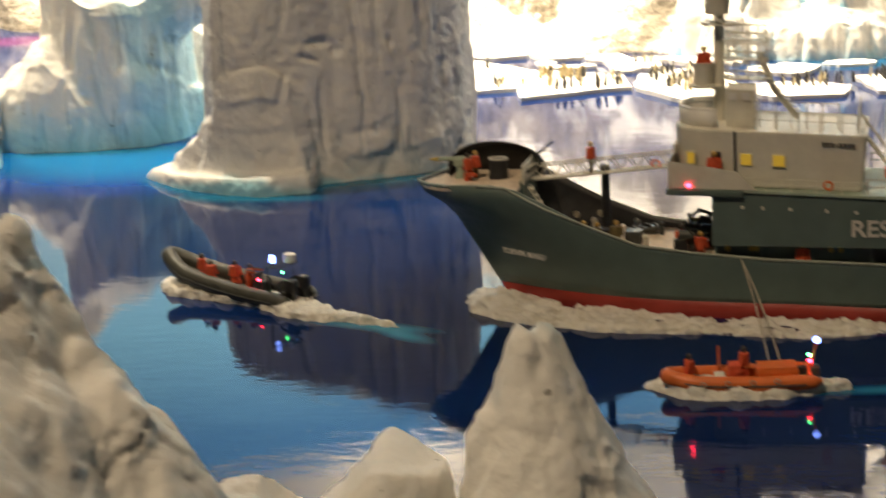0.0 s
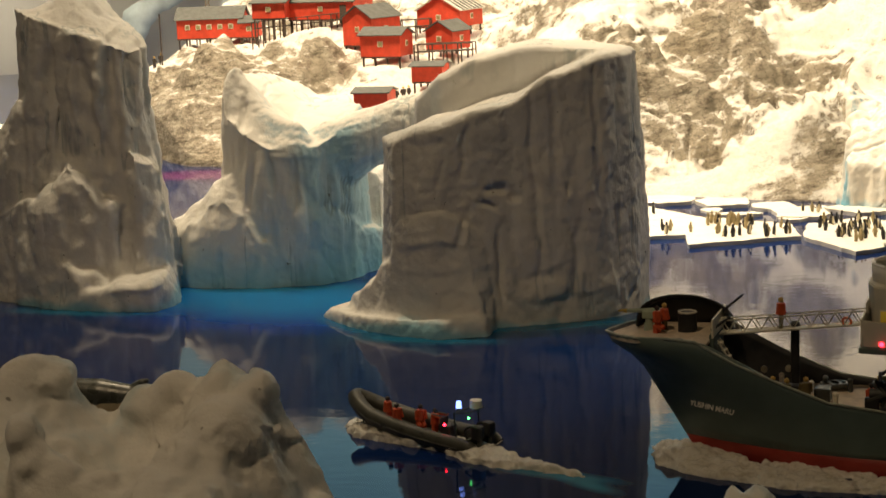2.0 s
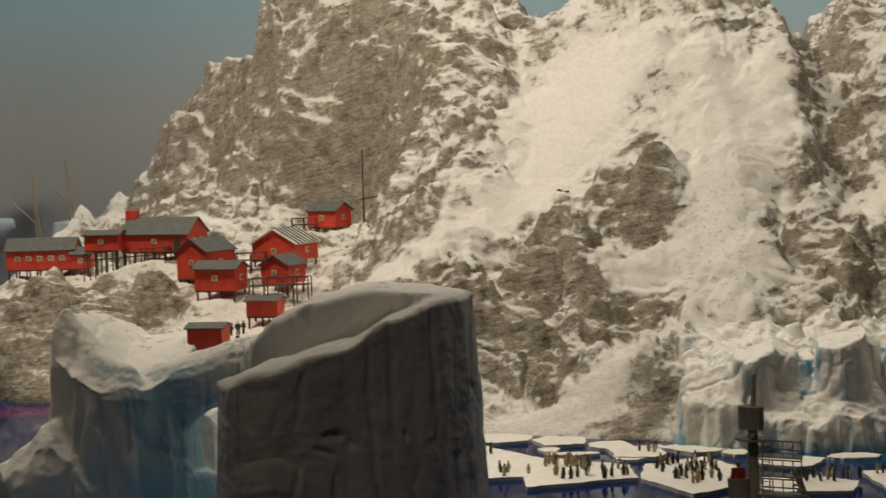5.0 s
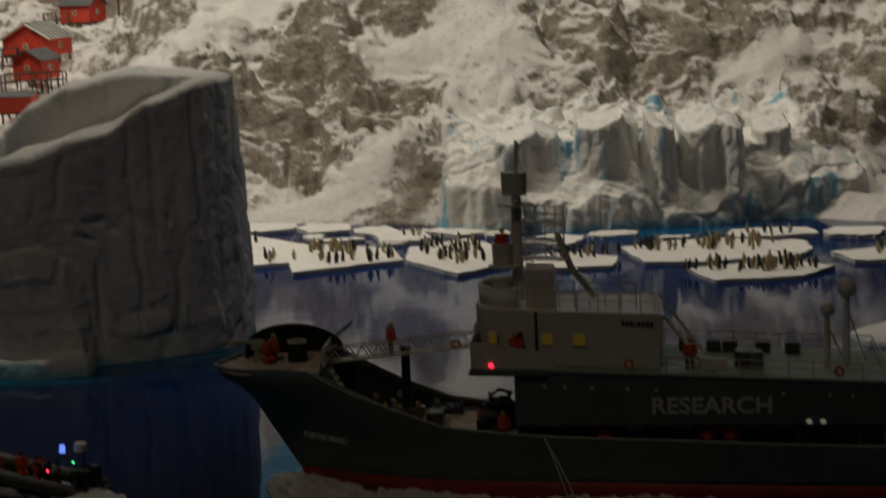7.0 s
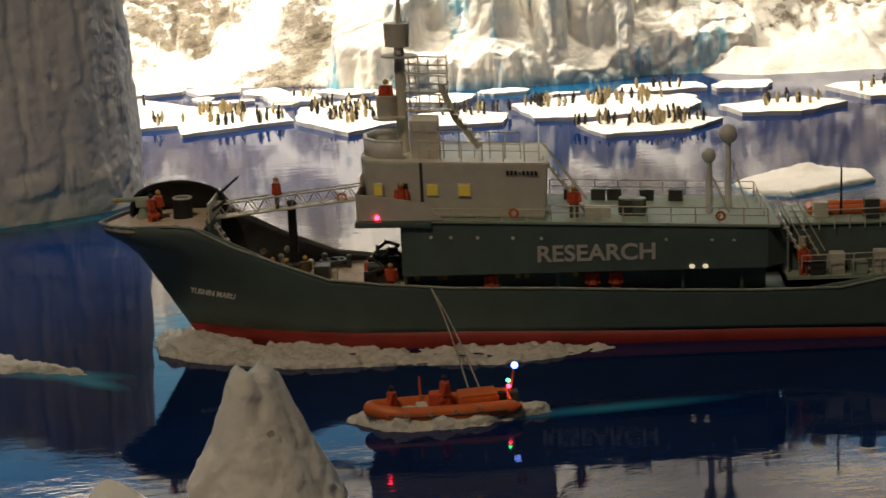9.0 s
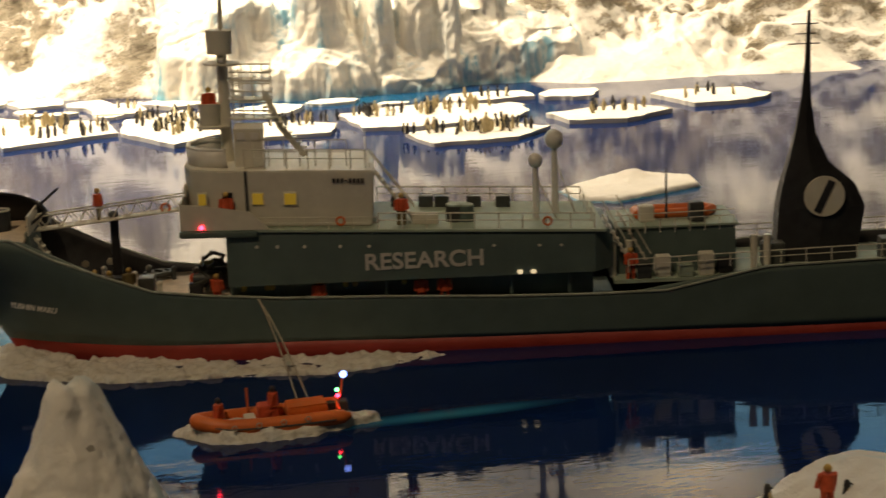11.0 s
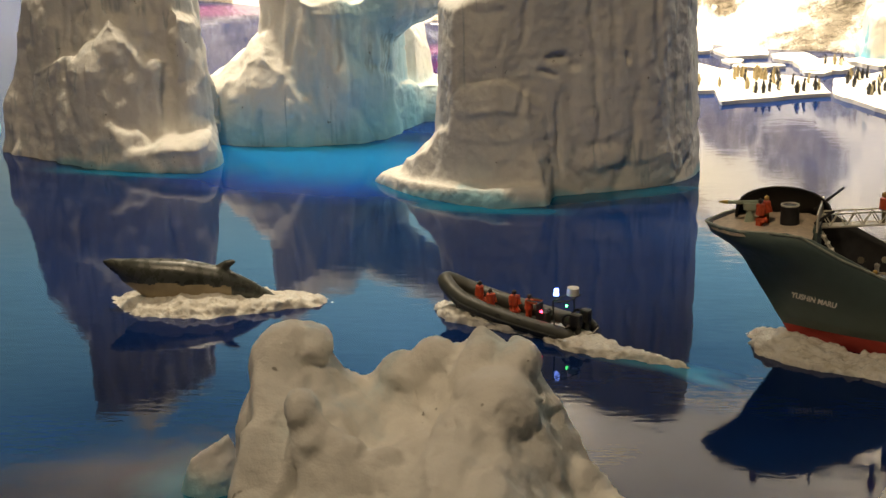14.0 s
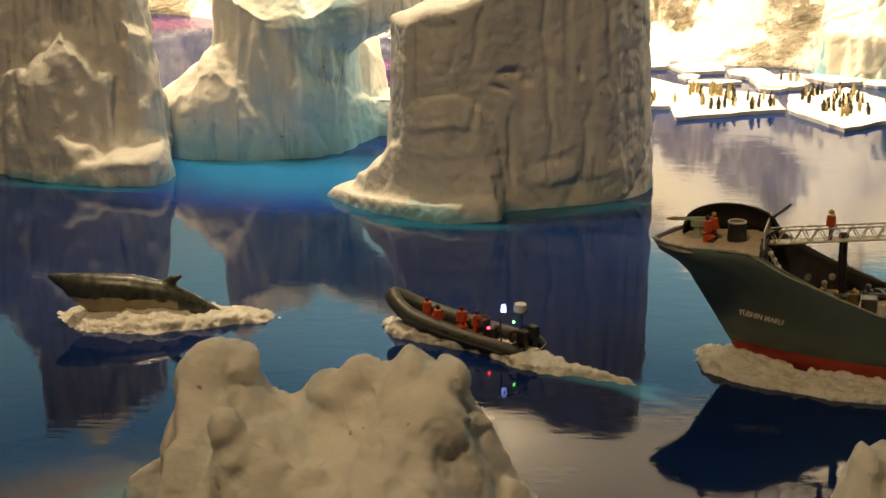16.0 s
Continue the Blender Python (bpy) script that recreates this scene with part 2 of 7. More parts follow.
def water_material():
    """Poured clear resin over painted blue: deep navy, an azure pool round the bergs, a glassy top with faint ripples."""
    m = Nodes("poured_resin_water")
    drift, swirl = m.noise(5, 4), m.noise(22, 5, 0.6)
    col = m.ramp(drift, (0.3, (0.003, 0.013, 0.070)), (0.7, (0.004, 0.024, 0.115)))
    pool = m.math("ADD", m.blob(-0.43, 1.60, 0.25, 0.17, -20), m.math("MULTIPLY", m.math("SUBTRACT", swirl, 0.5), 0.18))
    col = m.mix(m.span(pool, 0.02, 0.40), col, (0.0, 0.035, 0.30))
    col = m.mix(m.span(pool, 0.25, 0.75), col, (0.0, 0.15, 0.42))
    for x, y, rx, ry, turn in ((-0.22, 1.46, 0.22, 0.07, 12), (-0.60, 1.57, 0.15, 0.06, -8), (0.33, 1.97, 0.3, 0.08, 0), (-0.37, 0.90, 0.06, 0.05, 0), (0.47, 1.42, 0.1, 0.06, 0)):
        rim = m.math("ADD", m.blob(x, y, rx, ry, turn), m.math("MULTIPLY", m.math("SUBTRACT", swirl, 0.5), 0.2))
        col = m.mix(m.span(rim, 0.25, 1.0, 0, 0.55), col, (0.0, 0.15, 0.32))
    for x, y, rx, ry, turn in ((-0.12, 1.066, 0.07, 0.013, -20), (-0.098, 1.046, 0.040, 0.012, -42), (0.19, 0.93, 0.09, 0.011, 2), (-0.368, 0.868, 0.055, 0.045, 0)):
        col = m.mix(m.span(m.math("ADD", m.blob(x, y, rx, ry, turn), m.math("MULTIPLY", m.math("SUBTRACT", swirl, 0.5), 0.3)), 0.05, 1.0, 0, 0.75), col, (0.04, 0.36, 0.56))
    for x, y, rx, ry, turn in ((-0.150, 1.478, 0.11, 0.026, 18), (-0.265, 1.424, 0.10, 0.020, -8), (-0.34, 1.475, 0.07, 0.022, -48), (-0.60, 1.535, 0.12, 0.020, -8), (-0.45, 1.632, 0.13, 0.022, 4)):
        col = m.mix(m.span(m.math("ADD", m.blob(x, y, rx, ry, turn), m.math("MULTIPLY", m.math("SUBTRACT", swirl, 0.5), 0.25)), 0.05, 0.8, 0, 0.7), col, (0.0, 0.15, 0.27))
    # reflection of something purple-lit, painted into the far water as two patches
    for x, y, rx, ry in ((-0.74, 2.40, 0.16, 0.08), (-0.36, 2.12, 0.10, 0.06)):
        col = m.mix(m.span(m.blob(x, y, rx, ry), 0.2, 0.7, 0, 0.7), col, (0.14, 0.010, 0.13))
    m.set(Base_Color=col, Roughness=0.02, IOR=1.29, Specular_Tint=(0.62, 0.82, 1.0, 1.0))
    m.bump(m.noise(24, 3, 0.5, (1, 1.6, 1)), 0.030, 0.004).bump(m.noise(90, 3, 0.6, (0.6, 1.7, 1)), 0.05, 0.0012)
    return m.mat


WATER = water_material()


def foam_material():
    m = Nodes("resin_foam")
    n, g = m.noise(120, 6, 0.7), m.noise(500, 3)
    m.set(Base_Color=m.ramp(n, (0.3, (0.68, 0.63, 0.52)), (0.48, (0.88, 0.85, 0.77)), (0.7, (0.95, 0.94, 0.90))), Roughness=0.22)
    m.bump(n, 0.9, 0.004).bump(g, 0.6, 0.0012)
    return m.mat


FOAM = foam_material()


def plain_wall(name, colour, rough=0.9):
    m = Nodes(name)
    n = m.noise(2.2, 4)
    m.set(Base_Color=m.ramp(n, (0.3, tuple(c * 0.9 for c in colour)), (0.7, tuple(min(1, c * 1.08) for c in colour))), Roughness=rough)
    m.bump(m.noise(60, 4), 0.1, 0.002)
    return m.mat


PLASTER = plain_wall("pale_hall_plaster", (0.62, 0.58, 0.52))


def sky_paint():
    """Matt sky board: pale warm haze low down, clear blue above, deep blue at the top."""
    m = Nodes("painted_sky_board")
    n = m.noise(1.6, 4)
    high = m.math("ADD", m.axis("Z"), m.math("MULTIPLY", m.math("SUBTRACT", n, 0.5), 0.12))
    col = m.ramp(m.math("DIVIDE", high, 1.6), (0.24, (0.66, 0.64, 0.57)), (0.42, (0.40, 0.58, 0.62)), (0.60, (0.18, 0.44, 0.60)), (0.85, (0.04, 0.16, 0.34)))
    m.set(Base_Color=col, Roughness=0.9)
    return m.mat


SKY = sky_paint()
CEILING = plain_wall("hall_ceiling_paint", (0.30, 0.28, 0.25))
HALL = plain_wall("dark_hall_wall", (0.10, 0.10, 0.10))
FASCIA = plain_wall("table_edge_board", (0.05, 0.05, 0.055), 0.6)

HULL = paint("grey_green_hull_paint", (0.098, 0.145, 0.130), 0.5, 0, 0.12, 60, 0.05)
BOOT = paint("red_bottom_paint", (0.30, 0.026, 0.016), 0.5, 0, 0.15, 60, 0.05)
CREAM = paint("cream_superstructure_paint", (0.70, 0.67, 0.57), 0.5, 0, 0.08, 80, 0.05)
GUNWALE = paint("worn_pale_green_strip", (0.36, 0.40, 0.34), 0.5, 0, 0.3, 200, 0.1)
DECKWOOD = paint("planked_deck", (0.64, 0.53, 0.41), 0.7, 0, 0.18, 220)
GREENDECK = paint("pale_green_deck_paint", (0.34, 0.42, 0.33), 0.6, 0, 0.12, 120)
BLACK = paint("black_paint", (0.018, 0.018, 0.02), 0.45, 0, 0.2, 150, 0.08)
GUNMETAL = paint("dark_grey_fittings", (0.06, 0.065, 0.06), 0.5, 0.2, 0.25, 200)
ORANGE = paint("orange_rubber", (0.72, 0.16, 0.03), 0.45, 0, 0.12, 120, 0.05)
RUBBER = paint("dark_olive_rubber", (0.045, 0.046, 0.036), 0.5, 0, 0.15, 120, 0.05)
SUIT = paint("orange_red_suit", (0.62, 0.09, 0.03), 0.7, 0, 0.2, 300)
SKIN = paint("ochre_paint", (0.55, 0.36, 0.10), 0.6, 0, 0.2, 300)
DARKCLOTH = paint("dark_brown_clothing", (0.05, 0.04, 0.035), 0.8, 0, 0.2, 300)
WHITE = paint("white_enamel", (0.78, 0.76, 0.72), 0.4, 0, 0.06, 120, 0.03)
BRASS = paint("yellow_brass_fittings", (0.55, 0.40, 0.10), 0.4, 0.3, 0.2, 200)
REDBOARD = paint("red_painted_boards", (0.62, 0.055, 0.025), 0.65, 0, 0.18, 90, 0.2)
ROOF = paint("dark_grey_roof_felt", (0.085, 0.09, 0.085), 0.7, 0, 0.25, 120)
ROOFPALE = paint("pale_snow_dusted_roof_sheet", (0.55, 0.55, 0.50), 0.7, 0, 0.2, 120)
TIMBER = paint("dark_stilt_timber", (0.07, 0.05, 0.04), 0.8, 0, 0.3, 200)
GLASSPANE = paint("dim_window_pane", (0.30, 0.26, 0.14), 0.15, 0, 0.1, 120)
WHALE = paint("glossy_dark_whale_skin", (0.06, 0.065, 0.055), 0.28, 0, 0.3, 40, 0.05)
BELLY = paint("tan_whale_belly", (0.42, 0.34, 0.21), 0.4, 0, 0.2, 60, 0.05)
PALEBELLY = paint("cream_belly", (0.70, 0.62, 0.42), 0.6, 0, 0.15, 200)
LINE = paint("grey_rope", (0.42, 0.38, 0.30), 0.8)
LETTER = paint("off_white_letter_paint", (0.62, 0.60, 0.55), 0.5, 0, 0.05)
YELLOWGLASS = glow("lit_yellow_window", (1.0, 0.72, 0.10), 0.05)
LED_RED = glow("red_led", (1.0, 0.02, 0.05), 14)
LED_BLUE = glow("blue_white_led", (0.16, 0.28, 1.0), 5)
LED_GREEN = glow("green_led", (0.05, 1.0, 0.25), 7)
LED_WARM = glow("warm_white_led", (1.0, 0.85, 0.6), 0.5)

# ---- geometry helpers ----
def mesh_of(name, verts, faces, mats=(), smooth=True):
    me = bpy.data.meshes.new(name)
    me.from_pydata([tuple(v) for v in verts], [], faces)
    me.update()
    for m in mats:
        me.materials.append(m)
    if smooth:
        me.shade_smooth()
    return me


def part(name, bm, material, parent=None, label="", smooth=False):
    """Links a bmesh as one mesh object under a thing or a part."""
    bmesh.ops.recalc_face_normals(bm, faces=bm.faces)
    me = bpy.data.meshes.new(name)
    bm.to_mesh(me)
    bm.free()
    for m in material if isinstance(material, (list, tuple)) else (material,):
        me.materials.append(m)
    if smooth:
        me.shade_smooth()
        me.set_sharp_from_angle(angle=radians(40))
    ob = new(name, me)
    ob.parent = parent
    return tagged(ob, label)


def again(ob, m, parent=None):
    """Another object on the mesh of a part, at the pose m under the parent."""
    o = new(ob.name.split(".")[0], ob.data)
    o.parent = parent or ob.parent
    o.matrix_basis = m
    return o


def thing(name, m, label, category, group="", kind=""):
    ob = new(name)
    ob.matrix_basis = m
    ob.empty_display_size = 0.01
    return tagged(ob, label, category, group, kind)


def add_box(bm, cx, cy, cz, sx, sy, sz, bevel=0.0, m=None):
    out = bmesh.ops.create_cube(bm, size=1, matrix=(m or Matrix()) @ Matrix.LocRotScale((cx, cy, cz), None, (sx, sy, sz)))
    if bevel:
        edges = list({e for v in out["verts"] for e in v.link_edges})
        bmesh.ops.bevel(bm, geom=edges, offset=bevel, segments=2, affect="EDGES", profile=0.6)
    return bm


def box(cx, cy, cz, sx, sy, sz, bevel=0.0004, m=None):
    return add_box(bmesh.new(), cx, cy, cz, sx, sy, sz, bevel, m)


def add_rod(bm, a, b, r, r2=None, seg=8, caps=True):
    a, b = Vector(a), Vector(b)
    d = b - a
    m = Matrix.Translation((a + b) / 2) @ d.to_track_quat("Z", "Y").to_matrix().to_4x4()
    bmesh.ops.create_cone(bm, cap_ends=caps, segments=seg, radius1=r, radius2=r if r2 is None else r2, depth=d.length, matrix=m)
    return bm


def rod(a, b, r, r2=None, seg=8):
    return add_rod(bmesh.new(), a, b, r, r2, seg)


def pipe(points, r, seg=6):
    bm = bmesh.new()
    for a, b in zip(points, points[1:]):
        add_rod(bm, a, b, r, seg=seg)
    for p in points[1:-1]:
        bmesh.ops.create_icosphere(bm, subdivisions=1, radius=r * 1.05, matrix=Matrix.Translation(p))
    return bm


def ball(x, y, z, r, squash=1.0, sub=2):
    bm = bmesh.new()
    bmesh.ops.create_icosphere(bm, subdivisions=sub, radius=r, matrix=Matrix.LocRotScale((x, y, z), None, (1, 1, squash)))
    return bm


def ring(x, y, z, big, small, turn=None, seg=16):
    """A torus in the local xy plane turned by the Euler degrees given."""
    m = pose(x, y, z, *(turn or (0, 0, 0)))
    bm = bmesh.new()
    rows = []
    for i in range(seg):
        a = 2 * math.pi * i / seg
        rows.append([bm.verts.new(m @ Vector(((big + small * math.cos(b)) * math.cos(a), (big + small * math.cos(b)) * math.sin(a), small * math.sin(b)))) for b in (k * math.pi / 3 for k in range(6))])
    for i in range(seg):
        p, q = rows[i], rows[(i + 1) % seg]
        for k in range(6):
            bm.faces.new((p[k], q[k], q[(k + 1) % 6], p[(k + 1) % 6]))
    return bm


def lerp_table(table, x):
    """Smooth value at x from rows of (x, value)."""
    if x <= table[0][0]:
        return table[0][1]
    for (a, va), (b, vb) in zip(table, table[1:]):
        if x <= b:
            f = (x - a) / (b - a)
            f = f * f * (3 - 2 * f)
            return va + (vb - va) * f
    return table[-1][1]


def closed_curve(poly, count):
    """Points evenly along a smooth closed line through the corners."""
    n, out = len(poly), []
    for i in range(count):
        u = i * n / count
        k, f = int(u), u - int(u)
        p = [Vector(poly[(k + j - 1) % n]) for j in range(4)]
        out.append(0.5 * ((2 * p[1]) + (p[2] - p[0]) * f + (2 * p[0] - 5 * p[1] + 4 * p[2] - p[3]) * f * f + (3 * p[1] - p[0] - 3 * p[2] + p[3]) * f**3))
    return out


def straight_curve(poly, count):
    """Points along a closed line with hard corners."""
    n, out = len(poly), []
    for i in range(count):
        u = i * n / count
        k, f = int(u), u - int(u)
        out.append(Vector(poly[k]).lerp(Vector(poly[(k + 1) % n]), f))
    return out


def block(poly, top, taper=0.1, base=-0.012, lean=(0, 0), ease=1.4, count=72, hard=False):
    """A rough upright block over a smooth outline, with a top of uneven height and sides that draw in."""
    line = (straight_curve if hard else closed_curve)(poly, count)
    mid = sum(line, Vector((0, 0))) / count
    verts, faces = [], []
    fracs = [0, 0.12, 0.3, 0.5, 0.7, 0.85, 0.95, 1.0]
    inner = [0.94, 0.8, 0.6, 0.35]
    for f in fracs:
        for p in line:
            q = mid + (p - mid) * (1 - taper * f**ease)
            z = top(p.x, p.y)
            verts.append((q.x + lean[0] * f, q.y + lean[1] * f, base + (z - base) * f))
    for s in inner:
        for p in line:
            q = mid + (p - mid) * (1 - taper) * s
            w = mid + (p - mid) * s
            verts.append((q.x + lean[0], q.y + lean[1], top(w.x, w.y) + 0.004))
    verts.append((mid.x + lean[0], mid.y + lean[1], top(mid.x, mid.y) + 0.004))
    rows = len(fracs) + len(inner)
    for r in range(rows - 1):
        for i in range(count):
            j = (i + 1) % count
            faces.append((r * count + i, r * count + j, (r + 1) * count + j, (r + 1) * count + i))
    for i in range(count):
        faces.append(((rows - 1) * count + i, (rows - 1) * count + (i + 1) % count, len(verts) - 1))
    faces.append(tuple(reversed(range(count))))
    return verts, faces


def mound(x0, x1, y0, y1, height, nx, ny, base=-0.012):
    """A closed solid under a surface of heights over a rectangle."""
    xs, ys = [x0 + (x1 - x0) * i / (nx - 1) for i in range(nx)], [y0 + (y1 - y0) * j / (ny - 1) for j in range(ny)]
    verts = [(x, y, max(base + 0.001, height(x, y))) for y in ys for x in xs] + [(x, y, base) for y in ys for x in xs]
    n, k = nx, nx * ny
    faces = []
    for j in range(ny - 1):
        for i in range(nx - 1):
            a = j * n + i
            faces += [(a, a + 1, a + n + 1, a + n), (k + a + n, k + a + n + 1, k + a + 1, k + a)]
    for i in range(nx - 1):
        a, b = i, (ny - 1) * n + i
        faces += [(k + a, k + a + 1, a + 1, a), (b, b + 1, k + b + 1, k + b)]
    for j in range(ny - 1):
        a, b = j * n, j * n + n - 1
        faces += [(a, a + n, k + a + n, k + a), (k + b, k + b + n, b + n, b)]
    return verts, faces


def cliff(poly, top, steep=10.0, step=0.0024, ripple=0.003, seed=0.0, base=-0.012):
    """A solid with steep, rippled walls inside an outline and a free top."""
    xs, ys = [p[0] for p in poly], [p[1] for p in poly]
    sides = list(zip(poly, poly[1:] + poly[:1]))

    def height(x, y):
        inside, near = False, 9.0
        for (ax, ay), (bx, by) in sides:
            if (ay > y) != (by > y) and x < ax + (y - ay) * (bx - ax) / (by - ay):
                inside = not inside
            dx, dy = bx - ax, by - ay
            f = max(0.0, min(1.0, ((x - ax) * dx + (y - ay) * dy) / (dx * dx + dy * dy)))
            near = min(near, math.hypot(x - ax - f * dx, y - ay - f * dy))
        if not inside:
            return base
        near += ripple * noise.noise(Vector((x * 75, y * 75, seed))) + 0.7 * ripple * noise.noise(Vector((x * 30, y * 30, seed + 4)))
        return min(top(x, y), base + steep * max(0.0, near))

    x0, x1, y0, y1 = min(xs) - step, max(xs) + step, min(ys) - step, max(ys) + step
    return mound(x0, x1, y0, y1, height, int((x1 - x0) / step) + 2, int((y1 - y0) / step) + 2, base - 0.002)


def peaked(peaks, seed=0.0, warp=0.004, scale=55.0, rough=0.0024, blunt=0.011):
    """Heights of crags: rows of x, y, top and the steepness towards west, east, front and back."""

    def height(x, y):
        p = Vector((x * scale, y * scale, seed))
        u, v = x + warp * noise.noise(p), y + warp * noise.noise(p + Vector((9, 4, 2)))
        best = -1.0
        for cx, cy, z, west, east, front, back in peaks:
            dx, dy = u - cx, v - cy
            best = max(best, z - math.sqrt((dx * (west if dx < 0 else east)) ** 2 + (dy * (front if dy < 0 else back)) ** 2 + blunt**2) + blunt)
        return best + rough * (noise.noise(p * 1.7) + 0.5 * noise.noise(p * 4))

    return height


def limb(path, seg=20):
    """A thick limb along points (x, y, z, radius)."""
    pts = []
    for a, b in zip(path, path[1:]):
        for k in range(5):
            pts.append(Vector(a).lerp(Vector(b), k / 5))
    pts.append(Vector(path[-1]))
    verts, faces = [], []
    for i, p in enumerate(pts):
        d = (pts[min(i + 1, len(pts) - 1)] - pts[max(i - 1, 0)]).to_3d().normalized()
        q = d.to_track_quat("Z", "Y")
        for k in range(seg):
            a = 2 * math.pi * k / seg
            verts.append(p.to_3d() + q @ Vector((p.w * math.cos(a), p.w * math.sin(a), 0)))
    for i in range(len(pts) - 1):
        for k in range(seg):
            j = (k + 1) % seg
            faces.append((i * seg + k, i * seg + j, (i + 1) * seg + j, (i + 1) * seg + k))
    faces.append(tuple(reversed(range(seg))))
    faces.append(tuple(range((len(pts) - 1) * seg, len(pts) * seg)))
    return verts, faces


def fused(name, pieces, voxel, relief, material, smooth_steps=1):
    """One watertight carved mesh from overlapping rough pieces; relief(p, n) moves each point along its normal."""
    verts, faces = [], []
    for v, f in pieces:
        k = len(verts)
        verts += [tuple(p) for p in v]
        faces += [tuple(i + k for i in q) for q in f]
    ob = new(name, mesh_of(name, verts, faces))
    re = ob.modifiers.new("fuse", "REMESH")
    re.mode, re.voxel_size = "VOXEL", voxel
    so = ob.modifiers.new("soften", "SMOOTH")
    so.factor, so.iterations = 0.5, smooth_steps
    me = bpy.data.meshes.new_from_object(ob.evaluated_get(bpy.context.evaluated_depsgraph_get()))
    old = ob.data
    ob.modifiers.clear()
    ob.data = me
    bpy.data.meshes.remove(old)
    for v in [(v, v.co + v.normal * relief(v.co, v.normal)) for v in me.vertices]:
        v[0].co = v[1]
    me.name = name
    me.materials.clear()
    me.materials.append(material)
    me.shade_smooth()
    return ob


def facet(p, scale):
    """0 at the middle of a cell, growing to its rim."""
    d = noise.voronoi(p * scale)[0]
    return d[0]


def carved(flute=0.005, lump=0.006, grain=0.0012, seed=0.0, band=0.0, jag=0.0, wide=1.0, slabs=0.0, size=13.0, crease=0.0, dents=(), lips=(), chip=0.0):
    """Relief of weathered ice: upright grooves, lumps, chipped facets, fine grain and level ledges.
    dents: hollows (negative: swellings) in the front, as x, z, half width, half height, turn, depth; lips: ledges along a line x, z to x, z, standing out by so much and fading upwards over so much."""
    off = Vector((seed * 3.1, seed * 1.7, seed * 5.3))

    def relief(p, n):
        up = max(0.0, n.z)
        q = p + off
        side = 1 - up
        a = noise.noise(Vector((q.x * 26 * wide, q.y * 26 * wide, q.z * 5)))
        b = noise.noise(Vector((q.x * 58 * wide, q.y * 58 * wide, q.z * 11 + 4)))
        f = flute * side * (0.9 * a + 0.45 * b - 1.5 * max(0.0, 0.12 - abs(a)) * 6 * max(0.0, 0.3 + noise.noise(q * 7)))
        f += noise.noise(q * 15) * lump + noise.noise(q * 48) * lump * 0.4
        f += grain * (noise.noise(q * 150) + 0.7 * noise.noise(q * 310))
        if crease:
            k = noise.noise(Vector((q.x * 17, q.y * 17, q.z * 9 + 2)))
            m = noise.noise(Vector((q.x * 34, q.y * 34, q.z * 30 + 7)))
            f -= crease * (1 - 0.7 * up) * max(0.0, 1 - abs(k) / 0.07) * max(0.0, min(1.0, 0.45 + 1.6 * noise.noise(q * 6)))
            f -= 0.6 * crease * (1 - 0.7 * up) * max(0.0, 1 - abs(m) / 0.10) * max(0.0, min(1.0, 0.2 + 1.6 * noise.noise(q * 8 + Vector((6, 6, 2)))))
        if jag:
            f += jag * (0.55 - facet(q, 38)) + jag * 0.45 * (0.5 - facet(q + Vector((5, 1, 2)), 85))
        if chip:
            f += chip * (0.5 - facet(Vector((q.x, q.y, q.z * 0.7)), 22)) * max(0.0, min(1.0, 0.6 + 2 * noise.noise(q * 9)))
            f -= chip * 0.5 * max(0.0, noise.noise(q * 95) - 0.25)
        if slabs:
            w = q + 0.012 * Vector((noise.noise(q * 21), noise.noise(q * 21 + Vector((4, 4, 4))), noise.noise(q * 21 + Vector((8, 1, 6)))))
            for k, amp in ((size, slabs), (size * 2.7, slabs * 0.42)):
                ds, cells = noise.voronoi(Vector((w.x * k, w.y * k, w.z * k * 0.55)))
                edge = min(1.0, (ds[1] - ds[0]) / 0.16)
                f += amp * (1 - 0.6 * up) * noise.noise(cells[0] * 7.3) * 1.6 * edge
                f += amp * 0.8 * (noise.noise(cells[0] * 3.1 + Vector((2, 5, 1)))) * (w - Vector((cells[0].x / k, cells[0].y / k, cells[0].z / (k * 0.55)))).dot(Vector((1, 0.2, 0.8))) * k
        if band:
            ledge = math.sin(q.z * 230 + 6 * noise.noise(q * 12))
            f += band * side * max(0.0, ledge) * max(0.0, 0.25 + noise.noise(q * 8 + Vector((3, 3, 3))))
        if (dents or lips) and n.y < 0.35:
            face = min(1.0, (0.35 - n.y) / 0.6)
            x, z = p.x + 0.004 * noise.noise(q * 40), p.z + 0.004 * noise.noise(q * 40 + Vector((5, 5, 5)))
            for cx, cz, rx, rz, turn, deep in dents:
                c, sn = math.cos(radians(turn)), math.sin(radians(turn))
                u, v = ((x - cx) * c + (z - cz) * sn) / rx, ((z - cz) * c - (x - cx) * sn) / rz
                e = u * u + v * v
                if e < 2.2:
                    f -= face * deep * math.exp(-e * e)
            for ax, az, bx, bz, out, fade in lips:
                dx, dz = bx - ax, bz - az
                span = math.hypot(dx, dz)
                g = ((x - ax) * dx + (z - az) * dz) / span
                h = ((z - az) * dx - (x - ax) * dz) / span + 0.010 * noise.noise(q * 13 + Vector((1, 7, 3)))
                ends = max(0.0, min(1.0, g / 0.008, (span - g) / 0.008))
                if ends and -0.004 < h < fade:
                    f += face * out * ends * (1 - h / fade if h > 0 else 1 + h / 0.004)
        return f

    return relief


